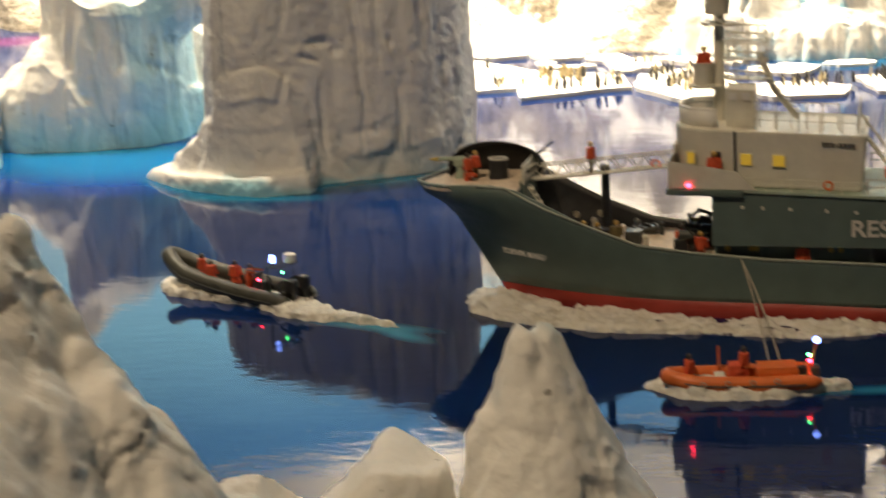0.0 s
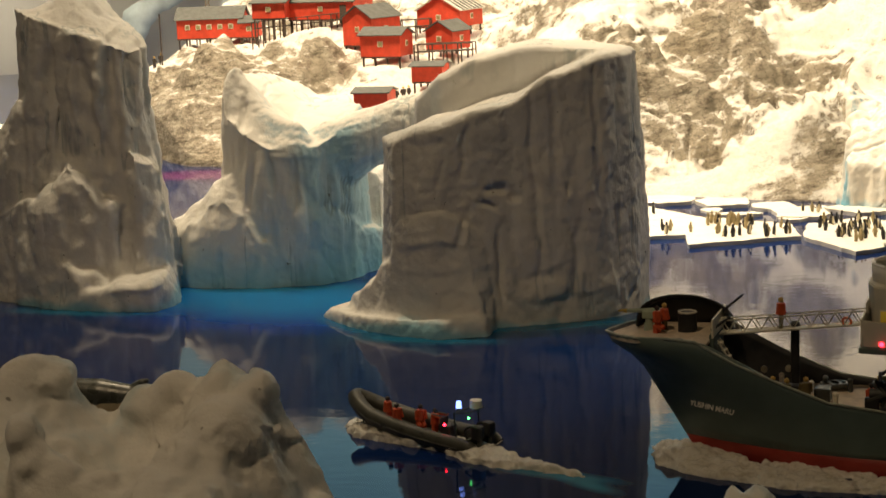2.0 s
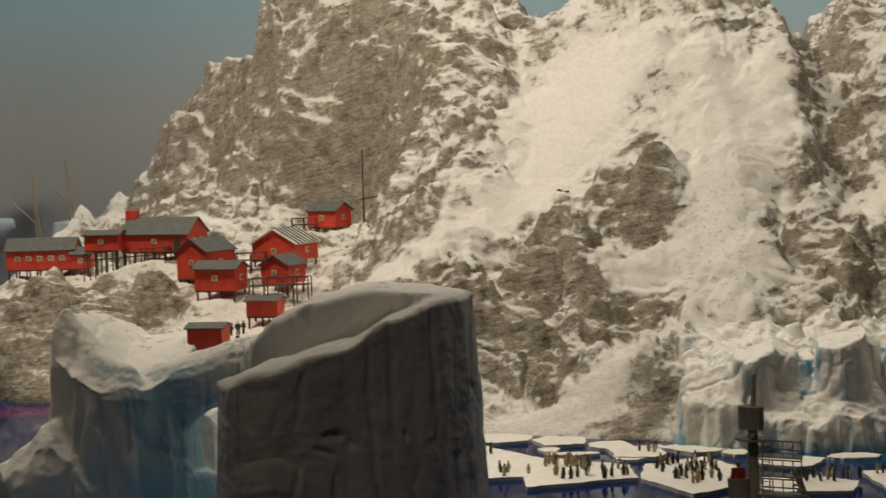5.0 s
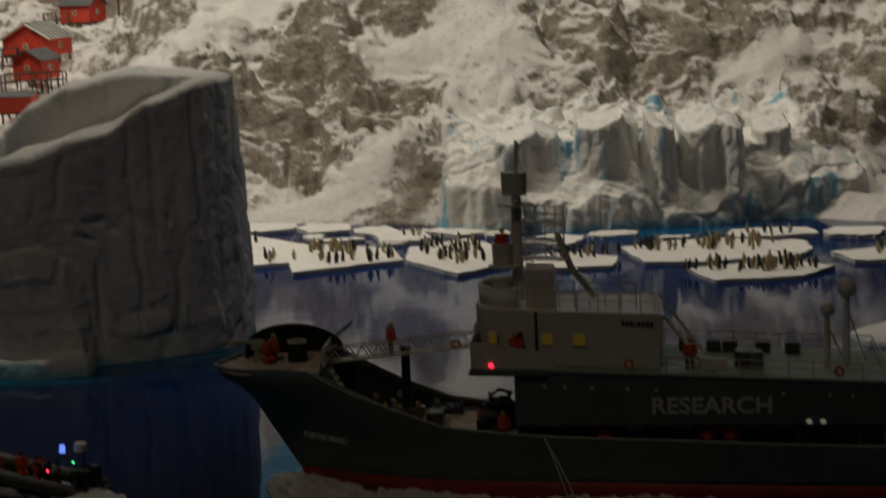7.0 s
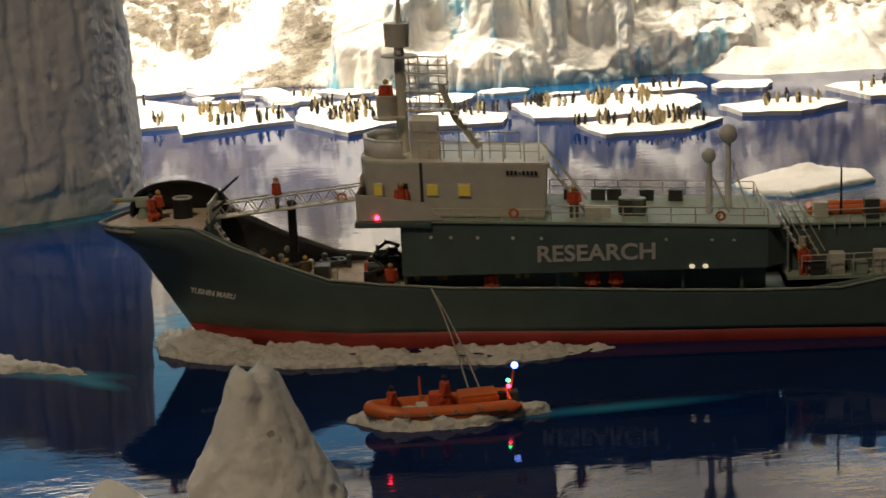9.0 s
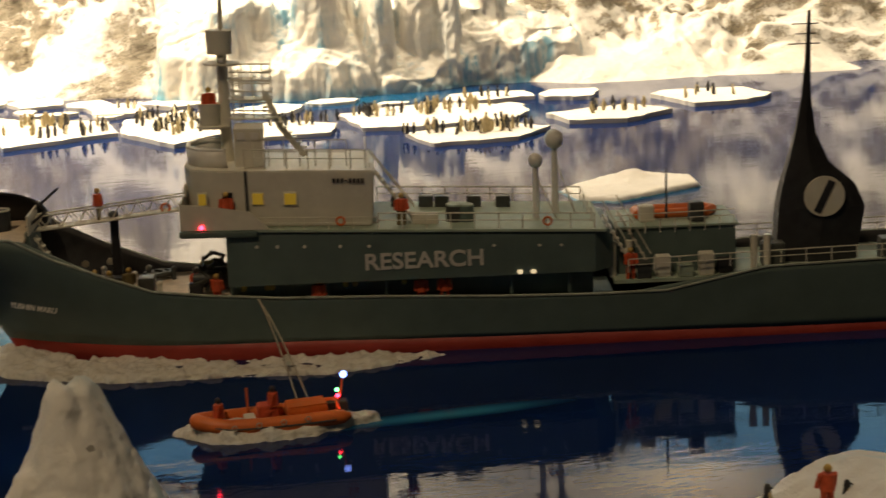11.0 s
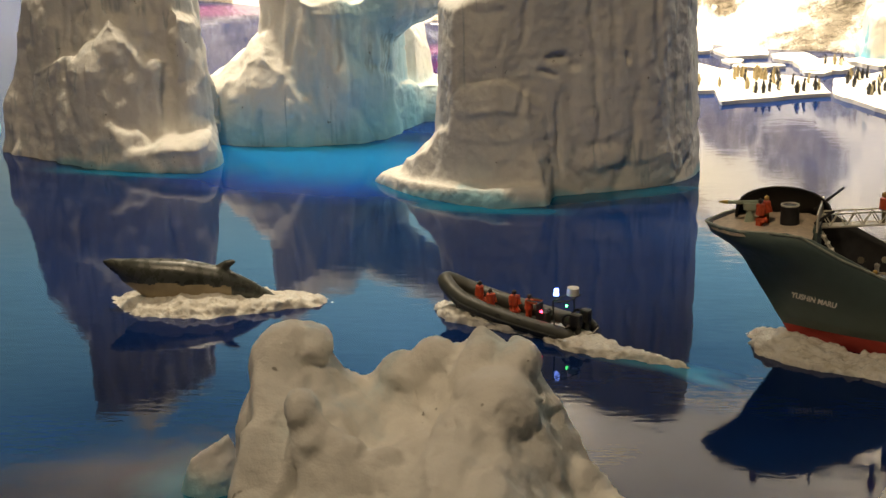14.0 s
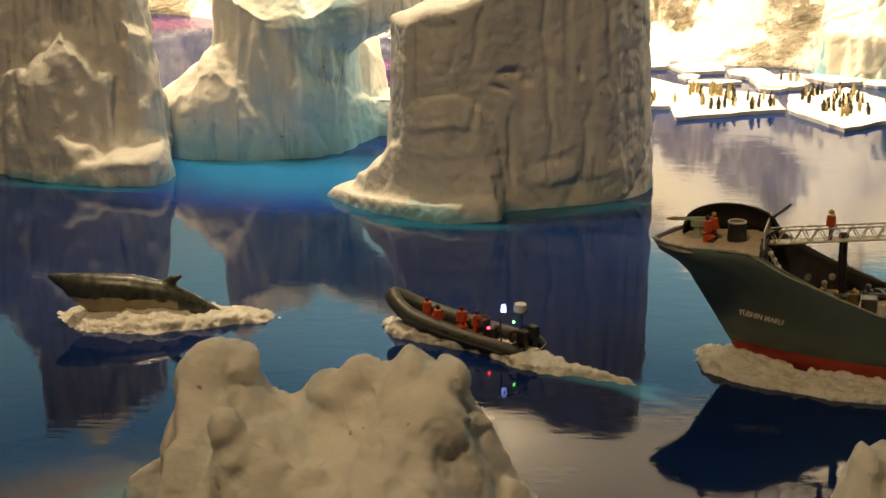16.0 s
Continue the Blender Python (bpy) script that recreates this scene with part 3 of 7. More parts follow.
def terrain(name, xs, ys, height, material, attribute=None):
    verts = [(x, y, height(x, y)) for y in ys for x in xs]
    n = len(xs)
    faces = [(j * n + i, j * n + i + 1, (j + 1) * n + i + 1, (j + 1) * n + i) for j in range(len(ys) - 1) for i in range(n - 1)]
    me = mesh_of(name, verts, faces, (material,))
    if attribute:
        at = me.attributes.new(attribute[0], "FLOAT", "POINT")
        at.data.foreach_set("value", [attribute[1](x, y) for x, y, _ in verts])
    return new(name, me)


def steps(a, b, count):
    return [a + (b - a) * i / (count - 1) for i in range(count)]


# ---- hall, water and mountain ----
def slab(name, verts, faces, material, label, category, thick=0.04):
    me = mesh_of(name, verts, faces, (material,), False)
    ob = new(name, me)
    so = ob.modifiers.new("thickness", "SOLIDIFY")
    so.thickness, so.offset = thick, 0
    return tagged(ob, label, category, kind="structure")


# painted sky board, bent round the far side of the layout
bend = [Vector((-3.0, 0.6)), Vector((-2.9, 2.6)), Vector((-2.4, 3.7)), Vector((-1.2, 4.4)), Vector((0.0, 4.6)), Vector((1.2, 4.4)), Vector((2.4, 3.7)), Vector((3.0, 2.4)), Vector((3.2, 0.6))]
sky_line = [bend[0].lerp(bend[1], 0.0)]
for k in range(len(bend) - 1):
    p0, p1, p2, p3 = (bend[max(0, min(len(bend) - 1, k + j))] for j in (-1, 0, 1, 2))
    for f in (0.25, 0.5, 0.75, 1.0):
        sky_line.append(0.5 * ((2 * p1) + (p2 - p0) * f + (2 * p0 - 5 * p1 + 4 * p2 - p3) * f * f + (3 * p1 - p0 - 3 * p2 + p3) * f**3))
sky_verts = [(p.x, p.y, z) for p in sky_line for z in (-0.1, lerp_table([(-1.3, 1.48), (-0.2, 1.41), (1.2, 1.38)], p.x))]
sky_board = slab("backdrop", sky_verts, [(2 * i, 2 * i + 2, 2 * i + 3, 2 * i + 1) for i in range(len(sky_line) - 1)], SKY, "matt grey painted sky board behind the layout", "backdrop")
sky_board.data.shade_smooth()
slab("ceiling", [(-4, -3, 2.7), (4, -3, 2.7), (4, 5, 2.7), (-4, 5, 2.7)], [(0, 1, 2, 3)], CEILING, "dim painted ceiling of the exhibition hall", "ceiling")
slab("wall_south", [(-4, -3, -1), (4, -3, -1), (4, -3, 2.7), (-4, -3, 2.7)], [(0, 1, 2, 3)], HALL, "dark wall behind the visitors", "wall")
slab("wall_west", [(-4, -3, -1), (-4, 5, -1), (-4, 5, 2.7), (-4, -3, 2.7)], [(0, 1, 2, 3)], HALL, "dark side wall of the hall", "wall")
slab("wall_east", [(4, -3, -1), (4, 5, -1), (4, 5, 2.7), (4, -3, 2.7)], [(0, 1, 2, 3)], HALL, "dark side wall of the hall", "wall")
slab("wall_north", [(-4, 5, -1), (4, 5, -1), (4, 5, 2.7), (-4, 5, 2.7)], [(0, 1, 2, 3)], PLASTER, "pale plastered wall above and beyond the sky board", "wall")
slab("floor", [(-4, -3, -1), (4, -3, -1), (4, 5, -1), (-4, 5, -1)], [(0, 1, 2, 3)], HALL, "dark hall floor", "floor")
tagged(part("trim", box(0, 0.36, -0.25, 6.0, 0.03, 0.56, 0.003), FASCIA), "black board along the front edge of the layout", "edge board", kind="structure")
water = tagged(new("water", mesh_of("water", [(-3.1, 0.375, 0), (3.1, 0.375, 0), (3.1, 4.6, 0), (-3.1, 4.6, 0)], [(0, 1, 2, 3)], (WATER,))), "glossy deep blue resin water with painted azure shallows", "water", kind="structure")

SHORE = [(-2.4, 2.9), (-1.3, 2.75), (-0.9, 2.62), (-0.77, 2.5), (-0.5, 2.3), (-0.12, 2.15), (0.05, 2.12), (0.15, 2.07), (0.24, 2.05), (0.39, 2.02), (0.5, 2.02), (0.6, 1.97), (1.2, 1.9), (2.6, 1.8)]
RIDGE = [(-2.4, 0.10), (-1.14, 0.13), (-1.03, 0.25), (-0.90, 0.38), (-0.80, 0.46), (-0.70, 0.57), (-0.4, 0.68), (-0.2, 0.62), (-0.06, 0.545), (0.02, 0.58), (0.2, 0.66), (0.33, 0.58), (0.40, 0.47), (0.48, 0.56), (0.7, 0.70), (1.2, 0.62), (2.6, 0.4)]
# the western flank: height against bearing
FLANK = [(-0.42, -0.03), (-0.352, -0.02), (-0.335, 0.075), (-0.305, 0.125), (-0.288, 0.19), (-0.264, 0.285), (-0.240, 0.355), (-0.21, 0.50)]
# humps of the slope: x, y, half widths, height, bare rock
HUMPS = [
    (0.09, 2.20, 0.095, 0.055, 0.055, 0.8), (0.075, 2.67, 0.075, 0.065, 0.040, 0.35), (-0.03, 2.56, 0.085, 0.070, 0.040, 0.3), (-0.16, 2.40, 0.12, 0.10, 0.030, 0.3), (-0.05, 2.36, 0.07, 0.05, 0.030, 0.3),
    (0.45, 2.57, 0.075, 0.055, 0.050, 0.35), (0.37, 2.42, 0.075, 0.035, 0.035, 0.4), (0.59, 2.14, 0.06, 0.04, 0.045, 0.6), (0.78, 2.35, 0.12, 0.1, 0.05, 0.3), (0.58, 2.66, 0.10, 0.10, 0.045, 0.3),
    (-0.82, 2.70, 0.13, 0.12, 0.050, 0.7), (-0.62, 3.25, 0.20, 0.16, 0.055, 0.12), (-0.42, 3.30, 0.10, 0.12, 0.05, 0.2), (-0.25, 3.08, 0.07, 0.10, 0.040, 0.25), (0.12, 2.93, 0.055, 0.05, 0.030, 0.45), (0.33, 2.90, 0.05, 0.06, 0.04, 0.3), (0.46, 2.90, 0.08, 0.07, 0.045, 0.3),
]
# bare crags: x, y, half widths, turn
CRAGS = [(-0.87, 2.95, 0.10, 0.05), (-0.80, 2.62, 0.20, 0.14), (0.097, 2.63, 0.055, 0.06), (-0.035, 2.66, 0.075, 0.04, 0.5), (-0.05, 2.53, 0.07, 0.045), (-0.11, 2.38, 0.07, 0.06), (0.04, 2.40, 0.05, 0.035), (0.10, 2.14, 0.085, 0.055), (-0.045, 2.28, 0.09, 0.06), (0.393, 2.86, 0.06, 0.08), (0.58, 2.53, 0.08, 0.10), (0.39, 2.45, 0.10, 0.045), (0.487, 2.45, 0.06, 0.05), (-0.54, 3.28, 0.26, 0.16), (-0.80, 3.4, 0.2, 0.2), (-0.33, 3.05, 0.10, 0.2), (-0.82, 2.70, 0.15, 0.13), (-0.86, 2.66, 0.13, 0.10), (-0.72, 2.64, 0.10, 0.08), (-0.78, 2.55, 0.12, 0.07), (-0.64, 2.55, 0.07, 0.06), (-0.62, 2.72, 0.08, 0.05), (0.62, 2.2, 0.1, 0.06), (-0.24, 2.45, 0.06, 0.10)]
# smooth snow: x, y, half widths, turn
DRIFTS = [(-0.10, 2.73, 0.20, 0.050, 0.965), (0.0, 2.98, 0.13, 0.18, 0), (0.20, 2.56, 0.055, 0.24, 0.0), (0.27, 2.84, 0.08, 0.12, 0), (0.46, 2.65, 0.085, 0.065, 0.3), (0.075, 2.52, 0.06, 0.028, 0.2), (0.107, 2.30, 0.075, 0.040, 0), (0.55, 2.37, 0.08, 0.028, 0), (-0.5, 2.50, 0.10, 0.07, 0), (0.72, 2.60, 0.09, 0.09, 0.3), (0.62, 2.02, 0.14, 0.05, 0), (-1.25, 3.2, 0.22, 0.3, 0), (-0.05, 2.17, 0.12, 0.028, 0), (-0.30, 2.62, 0.05, 0.10, 0.5)]
# level ground under the huts: x, y, height, reach
PADS = [(-0.90, 3.02, 0.136, 0.07), (-0.83, 3.0, 0.138, 0.05), (-0.88, 2.92, 0.122, 0.05), (-0.80, 2.90, 0.122, 0.05), (-0.67, 2.92, 0.166, 0.08), (-0.76, 2.89, 0.148, 0.05), (-0.575, 2.79, 0.134, 0.055), (-0.535, 2.70, 0.122, 0.05), (-0.465, 2.88, 0.154, 0.06), (-0.447, 2.74, 0.128, 0.05), (-0.43, 3.16, 0.190, 0.06), (-0.454, 2.61, 0.092, 0.045), (-0.506, 2.45, 0.060, 0.05), (-0.52, 2.52, 0.080, 0.05), (-0.48, 2.56, 0.085, 0.04), (-0.40, 2.66, 0.105, 0.06), (-0.60, 2.60, 0.085, 0.06), (-0.37, 3.0, 0.17, 0.07), (-0.955, 2.89, 0.105, 0.04)]


def bell(x, y, cx, cy, sx, sy, turn=0.0):
    dx, dy = x - cx, y - cy
    if turn:
        c, s = math.cos(turn), math.sin(turn)
        dx, dy = dx * c + dy * s, dy * c - dx * s
    e = (dx / sx) ** 2 + (dy / sy) ** 2
    return math.exp(-e) if e < 9 else 0.0


def bare_rock(x, y):
    r = 0.12 + 0.55 * noise.noise(Vector((x * 6, y * 6, 3.3))) + 0.25 * noise.noise(Vector((x * 17, y * 17, 1.3))) + sum((0.62 if c[1] < 3.0 else 0.20) * bell(x, y, *c) for c in CRAGS)
    return max(-0.7, min(0.8, r - sum(1.2 * bell(x, y, *d) for d in DRIFTS)))


def terrace(z, step, shift):
    """Ledges: level treads and steep risers."""
    u = z / step + shift
    k = math.floor(u)
    f = u - k
    f = 0.25 * f + 0.75 * min(1.0, max(0.0, (f - 0.55) / 0.42))
    return (k + f - shift) * step


def slope(x, y):
    """Height of the mountain above the water."""
    d = y - lerp_table(SHORE, x)
    if d < -0.02:
        return -0.03
    top = lerp_table(RIDGE, x)
    run = max(0.0, min(1.0, d / 1.15))
    z = top * (0.42 * run + 0.58 * run**1.5)
    west = max(0.0, min(1.0, (-0.24 - x) / 0.16))
    if west:  # the station's valley, with the crags rising behind it
        up = max(0.0, min(1.0, (d - 0.86) / 0.32))
        low = 0.20 * min(1.0, max(0.0, d) / 0.86)
        z += (low + (top - low) * up * up * (3 - 2 * up) - z) * west * west * (3 - 2 * west)
    z += 0.022 * (1 - math.exp(-max(0.0, d + 0.02) / 0.03)) - 0.014
    soft = min(1.0, sum(bell(x, y, *e) for e in DRIFTS))
    z += sum(h * bell(x, y, cx, cy, sx, sy) for cx, cy, sx, sy, h, _ in HUMPS)
    z += sum(0.024 * bell(x, y, *c) for c in CRAGS if c[1] < 3.0)
    p = Vector((x, y, z * 0.6))
    rough = (1 - 0.88 * soft) * max(0.0, min(1.0, d / 0.06))
    if x < -0.25:
        near = [(math.exp(-(((x - px) ** 2 + (y - py) ** 2) / pr**2)), pz) for px, py, pz, pr in PADS]
        sum_w = sum(w for w, _ in near)
        if sum_w > 1e-3:
            hold = min(1.0, sum_w * 1.6)
            z += (sum(w * pz for w, pz in near) / sum_w - z) * hold
            rough *= 1 - 0.75 * hold
    q = Vector((p.x + 0.03 * noise.noise(p * 11), p.y + 0.03 * noise.noise(p * 11 + Vector((7, 3, 1))), p.z))
    crag = 0.060 * (abs(noise.noise(q * 6)) - 0.22) + 0.034 * (0.30 - abs(noise.noise(q * 14 + Vector((2, 9, 4)))))
    crag += 0.056 * (0.45 - noise.voronoi(Vector((q.x * 11, q.y * 9, q.z * 14)))[0][0])
    crag += 0.030 * (0.45 - noise.voronoi(Vector((q.x * 27, q.y * 22, q.z * 30)))[0][0]) + 0.011 * (0.45 - noise.voronoi(Vector((q.x * 64, q.y * 54, q.z * 70)))[0][0]) + 0.008 * (0.3 - abs(noise.noise(q * 48))) + 0.003 * noise.noise(q * 110)
    z += rough * crag
    hard = rough * max(0.0, min(1.0, 0.55 + sum(bell(x, y, *c) for c in CRAGS)))
    if hard > 0.02:
        dip = 0.22 * x + 0.010 * noise.noise(q * 9)
        z += hard * (0.42 * (terrace(z + dip, 0.040, 1.4 * noise.noise(q * 5)) - z - dip) + 0.36 * (terrace(z + dip, 0.016, 1.8 * noise.noise(q * 11 + Vector((1, 2, 3)))) - z - dip))
    if x < -0.6 and y > 2.7:
        cap = 0.37 + (lerp_table(FLANK, x / y) - 0.37) * y / 3.3
        z = min(z, cap + 0.25 * rough * crag)
    return z


mountain = tagged(terrain("mountain", steps(-1.35, -1.12, 14) + steps(-1.115, 0.80, 760) + steps(0.81, 1.6, 40), steps(1.88, 3.30, 480) + steps(3.306, 3.60, 50), slope, ROCK, ("rock", bare_rock)), "steep brown rock slope under patchy snow", "mountain", kind="structure")


# ---- icebergs ----
def berg(name, pieces, relief, material, label, voxel=0.0035):
    return tagged(fused(name, pieces, voxel, relief, material), label, "iceberg")


def along(*table):
    return lambda x, y: lerp_table(table, x)


# the flat-topped berg: a planed front with a sharp eastern corner, a bulging strata foot and a lit toe
front_lobe = block([(-0.320, 1.520), (-0.312, 1.482), (-0.300, 1.460), (-0.262, 1.454), (-0.222, 1.462), (-0.180, 1.476), (-0.140, 1.489), (-0.110, 1.504), (-0.092, 1.530), (-0.084, 1.556), (-0.098, 1.60), (-0.2, 1.60), (-0.30, 1.56)],
                   along((-0.31, 0.157), (-0.27, 0.168), (-0.20, 0.184), (-0.155, 0.206), (-0.11, 0.221)), 0.085, ease=0.8, count=104, hard=True)
back_lobe = block([(-0.300, 1.585), (-0.2, 1.555), (-0.10, 1.57), (-0.088, 1.61), (-0.13, 1.66), (-0.22, 1.67), (-0.31, 1.64)], along((-0.30, 0.180), (-0.275, 0.200), (-0.24, 0.214), (-0.19, 0.223), (-0.1, 0.219)), 0.07, count=98, hard=True)
strata = block([(-0.322, 1.505), (-0.304, 1.456), (-0.262, 1.441), (-0.222, 1.447), (-0.210, 1.458), (-0.206, 1.50), (-0.30, 1.55)], along((-0.32, 0.070), (-0.29, 0.092), (-0.25, 0.096), (-0.205, 0.080)), 0.24, ease=1.5, count=84, hard=True)
toe = block([(-0.374, 1.512), (-0.352, 1.482), (-0.330, 1.462), (-0.291, 1.436), (-0.254, 1.424), (-0.213, 1.434), (-0.209, 1.46), (-0.212, 1.50), (-0.30, 1.54), (-0.36, 1.535)], along((-0.374, 0.004), (-0.345, 0.0075), (-0.30, 0.010), (-0.215, 0.013)), 0.05, count=90, hard=True)
ledge = cliff([(-0.352, 1.512), (-0.338, 1.478), (-0.304, 1.450), (-0.262, 1.433), (-0.213, 1.440), (-0.211, 1.48), (-0.30, 1.545)], lambda x, y: lerp_table([(-0.352, 0.014), (-0.338, 0.024), (-0.322, 0.036), (-0.306, 0.056), (-0.295, 0.060), (-0.27, 0.040), (-0.21, 0.032)], x) - 0.5 * max(0.0, 1.448 - y), 5.0, ripple=0.003, seed=6)
berg("iceberg", [front_lobe, back_lobe, strata, toe, ledge], carved(0.0022, 0.0018, 0.0007, 1.0, 0.0003, 0.0004, 1.0, 0.0008, 9.0, 0.0015, chip=0.0022,
     dents=((-0.232, 0.150, 0.0035, 0.022, -14, 0.0030), (-0.205, 0.118, 0.012, 0.0035, 8, 0.0042), (-0.192, 0.112, 0.0035, 0.006, 20, 0.0035), (-0.214, 0.104, 0.008, 0.0025, -20, 0.0040), (-0.237, 0.085, 0.0035, 0.012, -12, 0.0028),
            (-0.150, 0.116, 0.0022, 0.005, 0, 0.0040), (-0.143, 0.060, 0.0035, 0.030, -6, 0.0022), (-0.112, 0.085, 0.0045, 0.050, 3, 0.0022), (-0.176, 0.120, 0.0030, 0.070, 2, 0.0025), (-0.160, 0.150, 0.0040, 0.060, 0, 0.0020), (-0.125, 0.150, 0.0035, 0.060, 2, 0.0022), (-0.207, 0.050, 0.0030, 0.028, 3, 0.0050),
            (-0.262, 0.125, 0.018, 0.028, 0, -0.0030), (-0.185, 0.075, 0.010, 0.030, 6, -0.0030), (-0.130, 0.100, 0.008, 0.060, 2, -0.0030), (-0.165, 0.030, 0.020, 0.010, 10, -0.0025)),
     lips=((-0.292, 0.070, -0.230, 0.080, 0.0022, 0.020), (-0.296, 0.052, -0.232, 0.050, 0.0014, 0.014), (-0.280, 0.036, -0.214, 0.032, 0.0016, 0.014), (-0.185, 0.040, -0.150, 0.054, 0.0014, 0.014), (-0.19, 0.020, -0.11, 0.028, 0.0014, 0.012))), ICE, "tall flat-topped iceberg with fluted grey-white sides standing in the water", 0.0020)


def saddle_top(x, y):
    """A hollow snow saddle that rises to the back and the east, under a slanting horn."""
    low = 0.129 + 0.24 * max(0.0, min(0.14, y - 1.642)) + 0.42 * max(0.0, min(0.06, x + 0.402)) + 0.55 * max(0.0, -0.446 - x)
    ax, ay, bx, by = -0.490, 1.705, -0.428, 1.672
    g = max(0.0, min(1.0, ((x - ax) * (bx - ax) + (y - ay) * (by - ay)) / ((bx - ax) ** 2 + (by - ay) ** 2)))
    d = math.hypot(x - ax - g * (bx - ax), y - ay - g * (by - ay))
    horn = 0.206 - 0.052 * g - 0.012 * math.sin(3 * g) - 1.1 * max(0.0, d - 0.005)
    return max(low, horn)


arch_mass = cliff([(-0.508, 1.668), (-0.478, 1.645), (-0.440, 1.640), (-0.405, 1.648), (-0.382, 1.664), (-0.370, 1.690), (-0.368, 1.74), (-0.40, 1.83), (-0.45, 1.87), (-0.50, 1.86), (-0.522, 1.75)], saddle_top, 20.0, ripple=0.0022, seed=2)
arch_foot = cliff([(-0.564, 1.69), (-0.558, 1.650), (-0.520, 1.636), (-0.470, 1.632), (-0.43, 1.640), (-0.44, 1.70), (-0.55, 1.74)], lambda x, y: lerp_table([(-0.564, 0.050), (-0.548, 0.064), (-0.526, 0.080), (-0.508, 0.100), (-0.496, 0.106), (-0.478, 0.092), (-0.455, 0.066), (-0.43, 0.030)], x) - 1.1 * max(0.0, 1.662 - y), 12.0, ripple=0.003, seed=8)
arch_base = block([(-0.49, 1.645), (-0.446, 1.646), (-0.412, 1.652), (-0.384, 1.668), (-0.366, 1.706), (-0.354, 1.746), (-0.40, 1.78), (-0.48, 1.72)], along((-0.49, 0.05), (-0.43, 0.042), (-0.385, 0.048), (-0.354, 0.036)), 0.06, count=80, hard=True)
arch_span = limb([(-0.43, 1.715, 0.085, 0.048), (-0.395, 1.702, 0.116, 0.036), (-0.362, 1.692, 0.134, 0.029), (-0.325, 1.688, 0.148, 0.026), (-0.288, 1.69, 0.154, 0.028), (-0.25, 1.70, 0.11, 0.036), (-0.24, 1.70, 0.0, 0.04)])
arch_inner = block([(-0.40, 1.76), (-0.362, 1.752), (-0.346, 1.79), (-0.36, 1.83), (-0.41, 1.84)], along((-0.40, 0.12), (-0.37, 0.088), (-0.345, 0.060)), 0.15, hard=True)
arch_sill = block([(-0.39, 1.75), (-0.34, 1.74), (-0.26, 1.74), (-0.25, 1.80), (-0.38, 1.82)], lambda x, y: 0.032, 0.2)
berg("iceberg", [arch_mass, arch_foot, arch_base, arch_span, arch_inner, arch_sill], carved(0.0028, 0.0032, 0.0007, 2.0, 0.0003, 0.0006, 1.0, 0.0014, 12.0, 0.0026, chip=0.0026,
     dents=((-0.424, 0.098, 0.0026, 0.024, 0, 0.0050), (-0.447, 0.105, 0.0030, 0.020, 6, 0.0045), (-0.468, 0.098, 0.0050, 0.020, -8, 0.0040), (-0.395, 0.090, 0.0060, 0.030, 4, 0.0040), (-0.478, 0.150, 0.0040, 0.030, 0, 0.0045), (-0.491, 0.140, 0.0025, 0.035, 2, 0.0035), (-0.378, 0.045, 0.0025, 0.035, 0, 0.0035), (-0.415, 0.055, 0.016, 0.022, 0, -0.0040), (-0.50, 0.050, 0.020, 0.020, -20, -0.0035), (-0.437, 0.066, 0.005, 0.03, 8, 0.003)),
     lips=((-0.500, 0.152, -0.462, 0.142, 0.0025, 0.012), (-0.535, 0.040, -0.515, 0.044, 0.0025, 0.010), (-0.452, 0.128, -0.395, 0.128, 0.0016, 0.010))), ICE_BLUE, "blue-tinted iceberg hollowed into an arch, snow on its saddle", 0.0020)


def spire_top(x, y):
    """A slanting snow plane with a horn at the back."""
    back = max(0.0, min(1.0, (y - 1.605) / 0.045))
    return 0.266 - 0.34 * (x + 0.652) + back * lerp_table([(-0.668, 0.0), (-0.650, 0.014), (-0.632, 0.046), (-0.618, 0.030), (-0.59, 0.010), (-0.55, 0.0)], x)


spire = cliff([(-0.700, 1.605), (-0.655, 1.578), (-0.600, 1.572), (-0.550, 1.584), (-0.540, 1.61), (-0.542, 1.65), (-0.58, 1.70), (-0.67, 1.69)], spire_top, 15.0, ripple=0.006, seed=3)
shoulder = cliff([(-0.748, 1.61), (-0.70, 1.582), (-0.655, 1.570), (-0.64, 1.60), (-0.66, 1.66), (-0.73, 1.68)], along((-0.745, 0.05), (-0.705, 0.150), (-0.672, 0.190), (-0.64, 0.17)), 8.0, ripple=0.005, seed=4)
waist = cliff([(-0.72, 1.590), (-0.66, 1.558), (-0.622, 1.548), (-0.590, 1.552), (-0.560, 1.568), (-0.555, 1.61), (-0.70, 1.63)], lambda x, y: lerp_table([(-0.71, 0.080), (-0.655, 0.100), (-0.634, 0.112), (-0.620, 0.136), (-0.606, 0.124), (-0.585, 0.100), (-0.557, 0.080)], x) - 0.9 * max(0.0, 1.574 - y), 9.0, ripple=0.004, seed=5)
column = cliff([(-0.580, 1.580), (-0.563, 1.563), (-0.545, 1.566), (-0.531, 1.590), (-0.537, 1.63), (-0.575, 1.63)], along((-0.578, 0.120), (-0.563, 0.142), (-0.545, 0.128), (-0.525, 0.086)), 11.0, ripple=0.003, seed=7)
